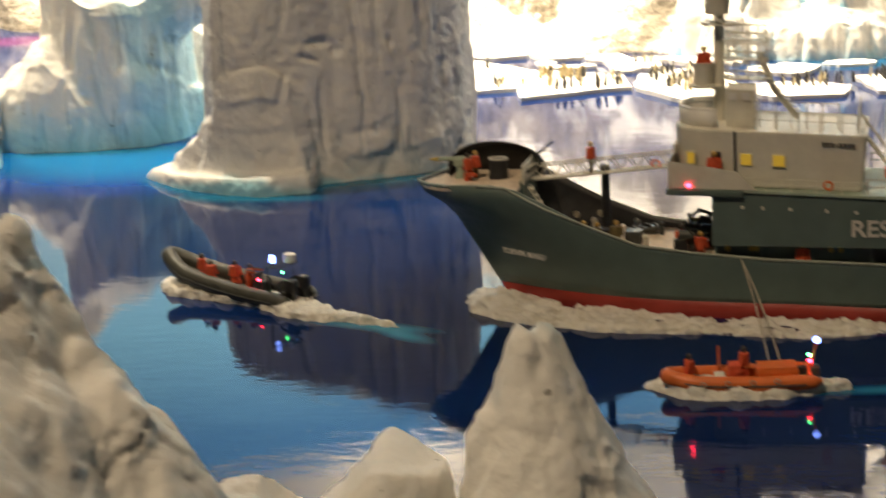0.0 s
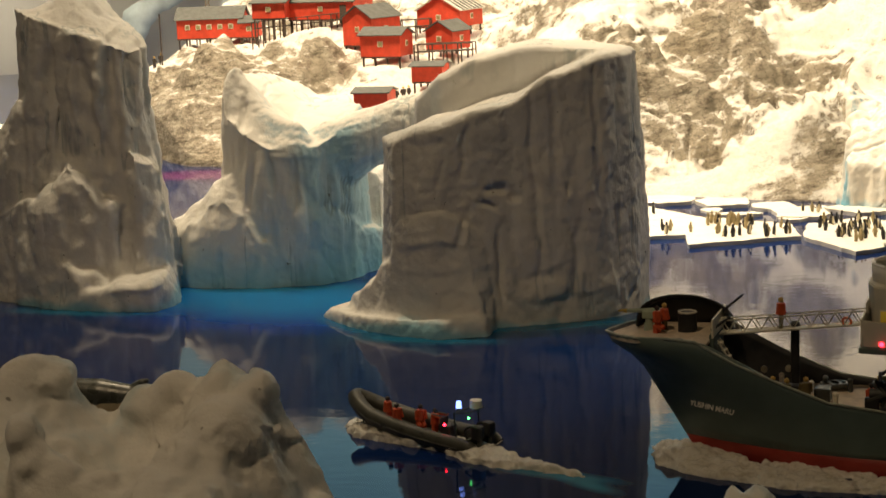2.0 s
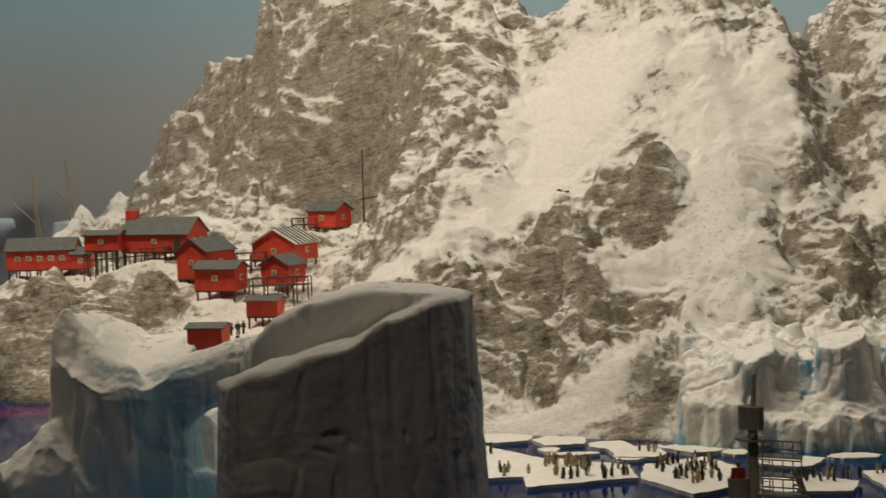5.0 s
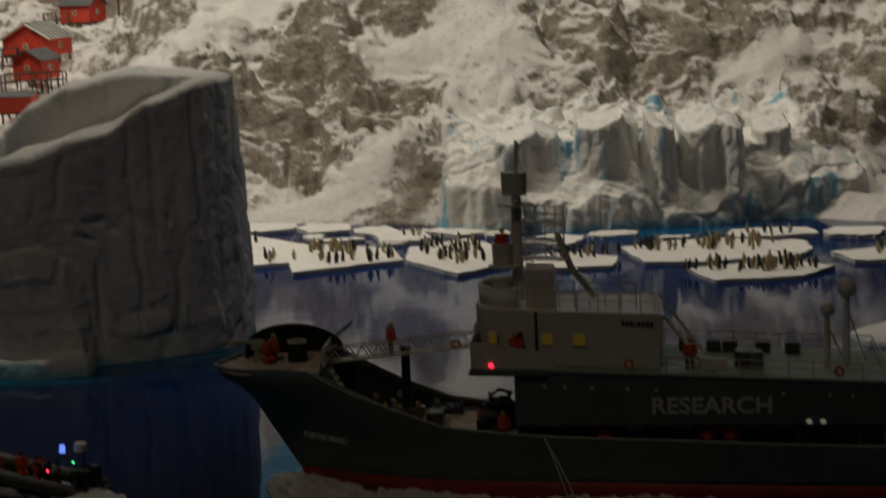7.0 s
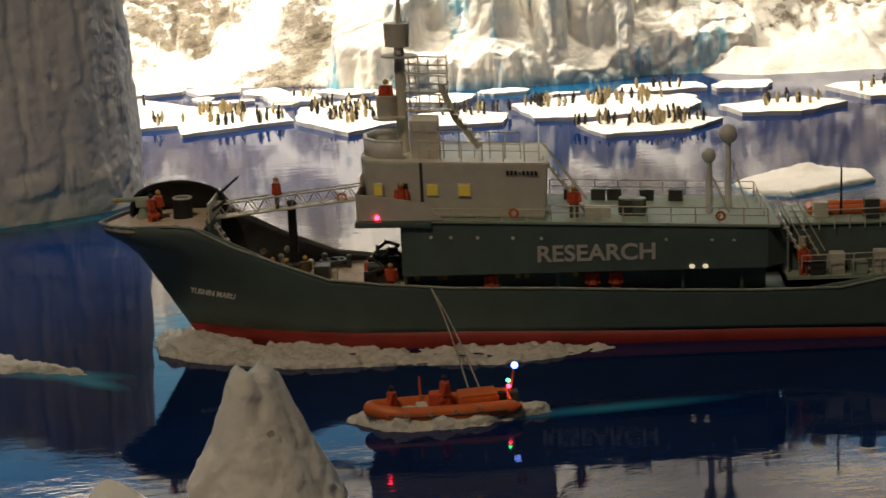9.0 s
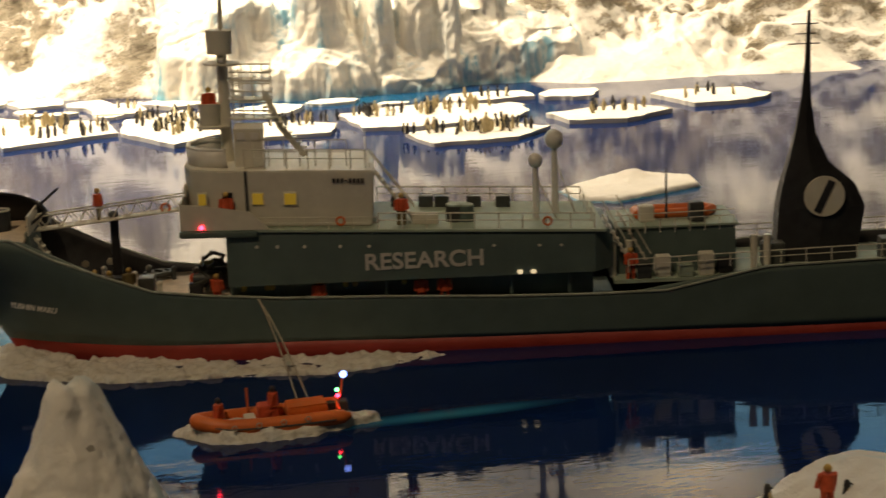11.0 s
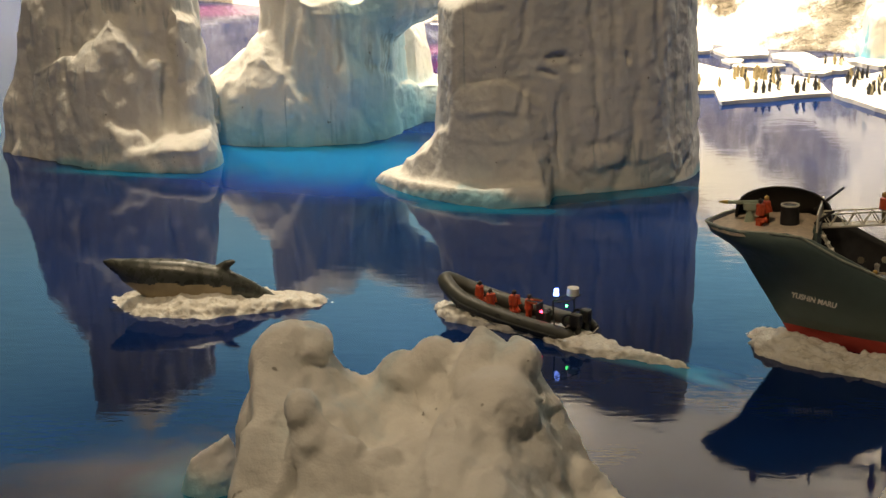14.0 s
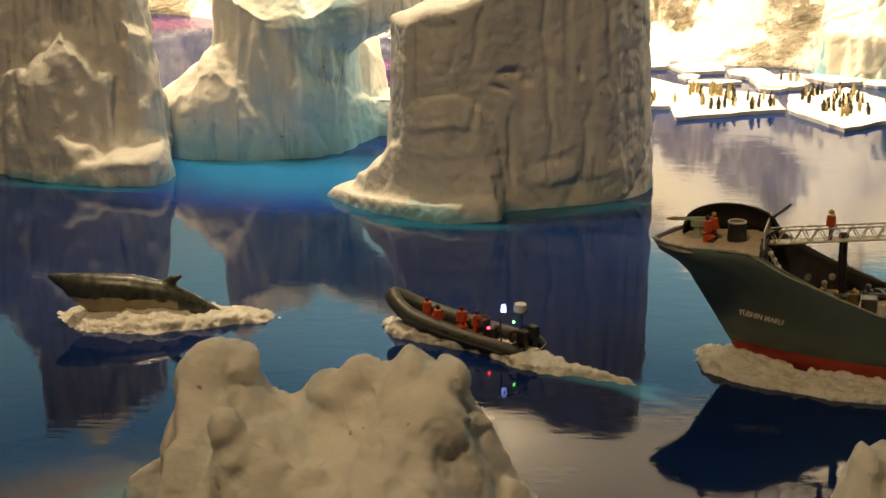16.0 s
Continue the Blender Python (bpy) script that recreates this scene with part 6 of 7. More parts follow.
def tube_bm(points, r, seg=6):
    """One unbroken thin tube along points."""
    bm = bmesh.new()
    v, f = limb([(*p, r) for p in points], seg)
    vs = [bm.verts.new(p) for p in v]
    for q in f:
        bm.faces.new([vs[i] for i in q])
    return bm


# water jets from the ship's side towards the orange boat, drawn as thin rope-coloured tubes
for k in range(2):
    a = ship.matrix_basis @ Vector((0.149, -0.0415, 0.039))
    b = Vector((0.113 + 0.006 * k, 0.947, 0.012))
    pts = [a.lerp(b, f) + Vector((0, 0, 0.004 * math.sin(math.pi * f))) for f in steps(0, 1, 7)]
    tagged(part("tow_line", tube_bm(pts, 0.0005), LINE), "pale water jet from ship to orange boat, drawn as a thin tube", "rope", "boat lines")


def foam(name, pieces, seed, label, voxel=0.0016):
    return tagged(fused(name, pieces, voxel, carved(0.0, 0.0024, 0.0022, seed, 0, 0.0040, chip=0.0024), FOAM, 0), label, "foam")


wake_line = [(-0.064, 1.136), (-0.063, 1.102), (-0.045, 1.070), (-0.015, 1.053), (0.018, 1.041), (0.060, 1.032), (0.110, 1.022), (0.160, 1.016), (0.21, 1.026), (0.235, 1.032), (0.20, 1.046), (0.12, 1.060), (0.06, 1.075), (0.0, 1.095), (-0.03, 1.125)]
bow_wave = thing("bow_wave", pose(0, 0, 0), "frothy cream bow wave along the ship's side", "foam")
for name, line, rise, seed in (("bow_curl", [(-0.064, 1.136), (-0.063, 1.102), (-0.045, 1.070), (-0.015, 1.054), (0.010, 1.044), (0.030, 1.038), (0.034, 1.062), (0.0, 1.095), (-0.03, 1.125)], 0.0052, 21), ("side_froth", wake_line[4:-1] + [(-0.006, 1.090), (-0.008, 1.056)], 0.0, 25)):
    froth = fused(name, [block(line, lambda x, y: -0.0012 - 0.002 * max(0, x) + rise * bell(x, y, -0.050, 1.100, 0.026, 0.030) + 0.0016 * noise.noise(Vector((x * 60, y * 60, 2))), 0.10, -0.004)], 0.0014, carved(0.0, 0.0024, 0.0022, seed, 0, 0.0040, chip=0.0024), FOAM, 0)
    froth.parent = bow_wave

# ---- boats and whale ----
def inflatable(name, m, length, width, tube_r, material, label, lift=0.0):
    """A rigid inflatable: one bent tube with coned stern ends, a keeled hull, a floor and a transom."""
    boat = thing(name, m, label, "boat")
    half = width / 2 - tube_r
    side = [(length * 0.53, half * 0.98, tube_r * 1.0, tube_r * 0.30), (length * 0.48, half, tube_r * 1.0, tube_r * 0.85), (length * 0.42, half, tube_r, tube_r)]
    side += [(length * (0.28 - 0.14 * k), half * (1.0 - 0.012 * k * k), tube_r + lift * 0.02 * k * k, tube_r) for k in range(4)]
    side += [(-length * 0.27, half * 0.80, tube_r + lift * 0.32, tube_r), (-length * 0.36, half * 0.58, tube_r + lift * 0.55, tube_r), (-length * 0.43, half * 0.32, tube_r + lift * 0.80, tube_r), (-length * 0.465, half * 0.10, tube_r + lift * 0.94, tube_r)]
    path = [(x, -y, z, r) for x, y, z, r in side] + [(x, y, z, r) for x, y, z, r in reversed(side)]
    v, f = limb(path, 14)
    bm = bmesh.new()
    vs = [bm.verts.new(p) for p in v]
    for q in f:
        bm.faces.new([vs[i] for i in q])
    tube = part("tube", bm, material, boat, "", True)
    for s in (-1, 1):
        part("rubbing_strake", tube_bm([(x, s * (y + r * 0.96), z) for x, y, z, r in side[2:-2]], tube_r * 0.13), GUNMETAL, tube)
    bm = bmesh.new()
    rows = []
    for k in range(9):
        g = k / 8
        x = length * (0.46 - 0.86 * g)
        w = half * (1.0 if g < 0.5 else 1.0 - 0.72 * ((g - 0.5) / 0.5) ** 2)
        z = tube_r * 0.75 + lift * max(0.0, (g - 0.5) / 0.5) ** 2 * 0.72
        rows.append([bm.verts.new(p) for p in ((x, -w, z), (x, -w * 0.9, z - tube_r * 0.7), (x, 0, z - tube_r * (1.5 - 0.5 * g)), (x, w * 0.9, z - tube_r * 0.7), (x, w, z))])
    for a, b in zip(rows, rows[1:]):
        for i in range(4):
            bm.faces.new((a[i], b[i], b[i + 1], a[i + 1]))
        bm.faces.new((a[4], b[4], b[0], a[0]))
    bm.faces.new(rows[0]), bm.faces.new(list(reversed(rows[-1])))
    part("floor_and_keel", bm, material, boat)
    part("transom", box(length * 0.455, 0, tube_r * 1.1, 0.0018, half * 2, tube_r * 1.9), material, boat)
    return boat


def figure_mesh(name, coat, legs, head, height=0.0195, seated=False, arm=0.0):
    """A tiny painted figure as one plain shape."""
    bm = bmesh.new()
    h = height
    if not seated:
        for s in (-1, 1):
            add_rod(bm, (0.09 * h * s, 0, 0), (0.07 * h * s, 0, 0.48 * h), 0.055 * h, 0.075 * h, 7)
    else:
        for s in (-1, 1):
            add_rod(bm, (0.09 * h * s, -0.24 * h, 0.26 * h), (0.08 * h * s, 0, 0.36 * h), 0.07 * h, 0.09 * h, 7)
        add_box(bm, 0, 0.02 * h, 0.17 * h, 0.2 * h, 0.18 * h, 0.34 * h)
    add_rod(bm, (0, 0, 0.45 * h), (0, 0, 0.80 * h), 0.165 * h, 0.14 * h, 9)
    for s in (-1, 1):
        add_rod(bm, (0.15 * h * s, 0, 0.78 * h), (0.19 * h * s, -(0.10 + arm) * h, (0.48 + arm) * h), 0.065 * h, 0.05 * h, 6)
    bmesh.ops.create_icosphere(bm, subdivisions=1, radius=0.10 * h, matrix=Matrix.Translation((0, 0, 0.91 * h)))
    for f in bm.faces:
        z = f.calc_center_median().z / h
        f.material_index = 2 if z > 0.815 else 1 if z < 0.44 and not seated or z < 0.30 else 0
    me = bpy.data.meshes.new(name)
    bm.to_mesh(me)
    bm.free()
    for m in (coat, legs, head):
        me.materials.append(m)
    me.shade_smooth()
    me.set_sharp_from_angle(angle=radians(50))
    return me


FIG_ORANGE = figure_mesh("figurine", SUIT, SUIT, SKIN)
OLIVE = paint("olive_brown_cloth", (0.16, 0.12, 0.045), 0.8, 0, 0.2, 300)
FIG_OCHRE = figure_mesh("figurine", SUIT, OLIVE, SKIN)
FIG_SEATED = figure_mesh("figurine", SUIT, SUIT, DARKCLOTH, seated=True)
FIG_CROUCH = figure_mesh("figurine", OLIVE, OLIVE, SKIN, seated=True)
FIG_REACH = figure_mesh("figurine", SUIT, SUIT, DARKCLOTH, arm=0.32)
FIG_DARK = figure_mesh("figurine", DARKCLOTH, DARKCLOTH, SKIN)


def figure(mesh, x, y, z, turn, label, group="", m=None):
    ob = new("figurine", mesh)
    ob.matrix_basis = (m or Matrix()) @ pose(x, y, z, 0, 0, turn)
    return tagged(ob, label, "figurine", group)


S = ship.matrix_basis
figure(FIG_OCHRE, 0.054, -0.003, 0.0838, 90, "painted figurine in orange jacket crossing the gangway", "ship crew", S)
figure(FIG_OCHRE, -0.019, -0.006, 0.0787, 120, "painted figurine in orange behind the harpoon gun", "ship crew", S)
figure(FIG_SEATED, -0.022, -0.015, 0.0787, 60, "crouching ochre figurine on the bow deck", "ship crew", S)
for x, y in ((0.032, -0.020), (0.124, -0.030)):
    figure(FIG_ORANGE, x, y, 0.0337, 160, "orange figurine on the foredeck", "ship crew", S)
for x in (0.185, 0.246, 0.260):
    figure(FIG_ORANGE, x, -0.0335, 0.0285, 0, "orange figurine in the side gallery", "ship crew", S)
figure(FIG_OCHRE, 0.236, -0.030, UP - 0.0045, 10, "figurine in red jacket on the upper deck", "ship crew", S)
figure(FIG_ORANGE, 0.372, -0.034, 0.0392, 10, "orange figurine at the aft rail", "ship crew", S)
figure(FIG_ORANGE, 0.1335, -0.0375, UP + 0.002, 0, "figurine in orange beside the wheelhouse door", "ship crew", S)
figure(FIG_ORANGE, 0.1245, -0.002, 0.1420, 0, "orange figurine in the lookout tub", "ship crew", S)
for x, y, a in ((0.051, -0.020, 70), (0.060, -0.024, 100), (0.071, -0.018, 200)):
    figure(FIG_CROUCH, x, y, 0.0372, a, "crouching ochre-clad figurine at work on the foredeck", "ship crew", S)
figure(FIG_SEATED, 0.110, -0.012, 0.0337, 30, "ochre figurine working among deck gear", "ship crew", S)

zm = pose(-0.222, 1.143, 0.002, 0, 3, -30)
zod = inflatable("inflatable_boat", zm, 0.116, 0.038, 0.0056, RUBBER, "dark olive inflatable boat with four orange figures aboard", 0.012)
con = part("console", box(0.026, 0.001, 0.0085, 0.008, 0.009, 0.009, 0.0015), BLACK, zod)
part("windscreen", box(0.0225, 0.001, 0.0150, 0.0006, 0.008, 0.0045, 0), GUNMETAL, con)
part("steering_wheel", ring(0.031, 0.001, 0.013, 0.0022, 0.0004, (0, 60, 0), 12), BLACK, con)
for y in (-0.006, 0.006):
    motor = part("outboard_motor", box(0.056, y, 0.0150, 0.0075, 0.0070, 0.0095, 0.0022), BLACK, zod, "black outboard motor")
    part("motor_leg", box(0.058, y, 0.0070, 0.0030, 0.0030, 0.010, 0.0006), GUNMETAL, motor)
    part("motor_wheel", ring(0.0505, y, 0.0135, 0.0042, 0.0010, (90, 0, 30), 14), BLACK, motor)
arch = part("radar_arch", pipe([(0.044, -0.013, 0.009), (0.042, -0.013, 0.027), (0.042, 0.012, 0.027), (0.044, 0.012, 0.009)], 0.0006), GUNMETAL, zod)
part("arch_brace", pipe([(0.044, -0.013, 0.027), (0.050, -0.008, 0.0275), (0.050, 0.008, 0.0275), (0.044, 0.012, 0.027)], 0.0005), GUNMETAL, arch)
part("radar_dome", rod((0.046, 0.005, 0.0275), (0.046, 0.005, 0.0325), 0.0044, 0.0040, 16), WHITE, arch, "white radar drum", True)
part("led", rod((0.038, -0.003, 0.0275), (0.038, -0.003, 0.0320), 0.0020, 0.0016, 10), LED_BLUE, arch, "bright blue-white light")
part("led", ball(0.030, -0.008, 0.0155, 0.0010), LED_RED, zod, "red light")
part("led", ball(0.047, -0.004, 0.0225, 0.0009), LED_GREEN, zod, "green light")
part("stern_line", pipe([(0.062, -0.013, 0.006), (0.066, 0.0, 0.007), (0.062, 0.013, 0.006)], 0.0004, 5), LINE, zod)
for k in range(5):
    part("grab_loop", ring(-0.030 + 0.016 * k, -0.0188 + 0.0005 * k, 0.0085, 0.0016, 0.00035, (90, 0, 0), 10), BLACK, zod)
for x, y, z, a in ((-0.026, 0.000, 0.0030, 120), (-0.012, -0.007, 0.0025, 80), (0.002, 0.001, 0.0025, 60)):
    figure(FIG_SEATED, x, y, z, a, "orange-suited figurine seated in the inflatable boat", "boat crew", zm)
figure(FIG_REACH, 0.013, 0.003, 0.0015, 90, "orange-suited figurine reaching out in the inflatable boat", "boat crew", zm)
foam("boat_wake", [block([(-0.280, 1.182), (-0.274, 1.152), (-0.252, 1.137), (-0.215, 1.118), (-0.189, 1.098), (-0.169, 1.080), (-0.140, 1.074), (-0.108, 1.062), (-0.098, 1.060), (-0.137, 1.088), (-0.160, 1.110), (-0.175, 1.122), (-0.225, 1.145), (-0.25, 1.172)], lambda x, y: 0.0012 - 0.0014 * max(0, (x + 0.18) / 0.07), 0.05, -0.004)], 22, "cream foam trailing from the inflatable boat", 0.0013)

om = pose(0.096, 0.934, 0.002, 0, -1, 2)
orange = inflatable("rescue_boat", om, 0.081, 0.030, 0.0042, ORANGE, "bright orange rescue boat with two figures aboard", 0.004)
engine = part("engine_cover", box(0.0205, 0.0, 0.0072, 0.022, 0.015, 0.0072, 0.0018), ORANGE, orange, "pale orange engine cover")
part("cover_lid", box(0.0205, 0.0, 0.0111, 0.0205, 0.0135, 0.0008, 0.0003), ORANGE, engine)
part("fuel_can", rod((0.0335, -0.003, 0.0055), (0.0335, -0.003, 0.0105), 0.0026, seg=12), BLACK, orange, "", True)
part("console", box(-0.002, 0.0015, 0.0085, 0.007, 0.009, 0.009, 0.0015), SUIT, orange)
part("seat", box(-0.010, -0.001, 0.0060, 0.006, 0.010, 0.004, 0.001), CREAM, orange)
part("bow_post", rod((-0.010, 0.005, 0.006), (-0.010, 0.005, 0.0215), 0.0007), ORANGE, orange)
part("motor_bracket", box(0.0405, 0.0, 0.0065, 0.005, 0.007, 0.007, 0.001), GUNMETAL, orange)
pole_ob = part("light_pole", rod((0.0385, 0.0, 0.008), (0.0415, 0.0, 0.0235), 0.0006), SUIT, orange)
part("led", ball(0.0418, 0.0, 0.0240, 0.0020), LED_BLUE, pole_ob, "bright white light")
part("led", ball(0.0375, -0.002, 0.0165, 0.0011), LED_GREEN, pole_ob, "green light")
part("led", ball(0.0375, -0.003, 0.0135, 0.0012), LED_RED, pole_ob, "red light")
for k in range(4):
    part("grab_loop", ring(-0.020 + 0.013 * k, -0.0152, 0.0068, 0.0014, 0.0003, (90, 0, 0), 10), LINE, orange)
figure(FIG_SEATED, 0.003, -0.0005, 0.0035, -90, "red-suited figurine steering the rescue boat", "boat crew", om)
figure(FIG_SEATED, -0.026, 0.0, 0.0005, -90, "orange-suited figurine in the bow of the rescue boat", "boat crew", om)
foam("boat_wake", [block([(0.048, 0.946), (0.058, 0.926), (0.080, 0.917), (0.11, 0.916), (0.14, 0.926), (0.158, 0.929), (0.162, 0.932), (0.14, 0.937), (0.09, 0.94), (0.065, 0.952)], lambda x, y: 0.0006 + 0.0020 * bell(x, y, 0.058, 0.935, 0.02, 0.02), 0.1, -0.004)], 23, "cream foam round the rescue boat")


def whale():
    path = [(-0.087, 0, 0.0345, 0.0008), (-0.080, 0, 0.0325, 0.0042), (-0.062, 0, 0.0270, 0.0098), (-0.040, 0, 0.0225, 0.0140), (-0.010, 0, 0.0195, 0.0160), (0.022, 0, 0.0165, 0.0135), (0.046, 0, 0.0110, 0.0092), (0.066, 0, 0.004, 0.0062), (0.080, 0, -0.003, 0.0040)]
    jaw = [(-0.070, 0, 0.0230, 0.0040), (-0.045, 0, 0.0150, 0.0105), (-0.015, 0, 0.0100, 0.0130), (0.02, 0, 0.0080, 0.0100)]
    fin = [(0.022, 0, 0.0265, 0.0050), (0.030, 0, 0.0315, 0.0036), (0.038, 0, 0.0340, 0.0014)]
    ob = fused("whale_model", [limb(path), limb(jaw), limb(fin)], 0.0013, lambda p, n: 0, WHALE, 5)
    ob.data.materials.append(BELLY)
    for f in ob.data.polygons:
        f.material_index = 1 if f.center.x < 0.035 and f.center.z < 0.0190 - 0.12 * max(0.0, f.center.x) + 0.003 * noise.noise(f.center * 90) and f.normal.z < 0.5 else 0
    ob.matrix_basis = pose(-0.446, 1.172, 0.001, 0, 0, 3) @ Matrix.Diagonal((0.76, 0.72, 0.92, 1))
    return tagged(ob, "glossy dark whale model breaching in foam", "whale model")


whale()
foam("whale_splash", [block([(-0.517, 1.180), (-0.493, 1.148), (-0.459, 1.140), (-0.425, 1.144), (-0.392, 1.157), (-0.366, 1.167), (-0.343, 1.182), (-0.364, 1.198), (-0.398, 1.202), (-0.45, 1.20), (-0.503, 1.193)], lambda x, y: 0.0002 + 0.008 * bell(x, y, -0.450, 1.166, 0.034, 0.015) + 0.003 * bell(x, y, -0.40, 1.175, 0.03, 0.014), 0.12, -0.004)], 24, "frothy cream splash round the whale")


# ---- penguins ----
def penguin_mesh():
    bm = bmesh.new()
    prof = [(0.0, 0.0016), (0.0022, 0.0025), (0.0060, 0.0025), (0.0092, 0.0014), (0.0106, 0.0015), (0.0120, 0.0012), (0.0128, 0.0002)]
    rows = [[bm.verts.new((r * math.cos(a), r * math.sin(a) * 0.9, z)) for a in (k * math.pi / 4 for k in range(8))] for z, r in prof]
    for p, q in zip(rows, rows[1:]):
        for i in range(8):
            f = bm.faces.new((p[i], p[(i + 1) % 8], q[(i + 1) % 8], q[i]))
            f.material_index = 1 if i in (5, 6) and p[0].co.z < 0.009 else 0
    bm.faces.new(rows[0])
    for s in (-1, 1):
        add_rod(bm, (s * 0.0020, 0, 0.0088), (s * 0.0042, 0.0004, 0.0040), 0.0007, 0.0003, 5)
        add_box(bm, s * 0.0011, -0.0012, 0.0003, 0.0014, 0.0024, 0.0007)
    add_rod(bm, (0, -0.0010, 0.0113), (0, -0.0030, 0.0110), 0.0006, 0.0001, 5)
    me = bpy.data.meshes.new("penguin_figurine")
    bm.to_mesh(me)
    bm.free()
    for m in (BLACK, PALEBELLY):
        me.materials.append(m)
    me.shade_smooth()
    return me


CHICK = paint("grey_brown_chick_paint", (0.36, 0.29, 0.16), 0.8, 0, 0.2, 200)
PENGUIN = penguin_mesh()
PENGUIN_PALE = PENGUIN.copy()
PENGUIN_PALE.materials.clear()
for m in (CHICK, PALEBELLY):
    PENGUIN_PALE.materials.append(m)
flock = random.Random(8)


def penguin(x, y, pale=False):
    ob = new("penguin_figurine", PENGUIN_PALE if pale else PENGUIN)
    s = flock.uniform(0.85, 1.1)
    ob.matrix_basis = pose(x, y, 0.0046, flock.uniform(-9, 9), flock.uniform(-7, 7), flock.uniform(0, 360)) @ Matrix.Diagonal((s * 0.82, s * 0.82, s, 1))
    tagged(ob, "tiny grey-brown penguin figurine standing on a floe" if pale else "tiny black and cream penguin figurine standing on a floe", "penguin figurine", "penguin colony")


# clusters: x, y, half widths, count, share of pale ones
for x, y, rx, ry, count, share in ((-0.022, 1.925, 0.030, 0.014, 28, 0.85), (0.005, 1.880, 0.042, 0.038, 26, 0.35), (0.105, 1.900, 0.032, 0.040, 30, 0.12), (0.115, 1.845, 0.030, 0.030, 14, 0.3), (0.235, 1.835, 0.040, 0.016, 18, 0.25), (0.375, 1.735, 0.055, 0.016, 32, 0.6), (0.405, 1.715, 0.045, 0.014, 26, 0.5), (0.315, 1.850, 0.035, 0.030, 18, 0.2), (0.395, 1.850, 0.045, 0.030, 30, 0.55), (0.452, 1.918, 0.028, 0.010, 7, 0.2), (0.545, 1.780, 0.045, 0.018, 20, 0.3), (0.67, 1.83, 0.04, 0.025, 10, 0.3), (-0.120, 1.99, 0.040, 0.030, 7, 0.1), (-0.095, 1.885, 0.036, 0.010, 7, 0.4), (0.060, 1.995, 0.018, 0.014, 4, 0.3)):
    for _ in range(round(count * 0.72)):
        a, r = flock.uniform(0, 2 * math.pi), math.sqrt(flock.random())
        penguin(x + rx * r * math.cos(a), y + ry * r * math.sin(a), flock.random() < share)


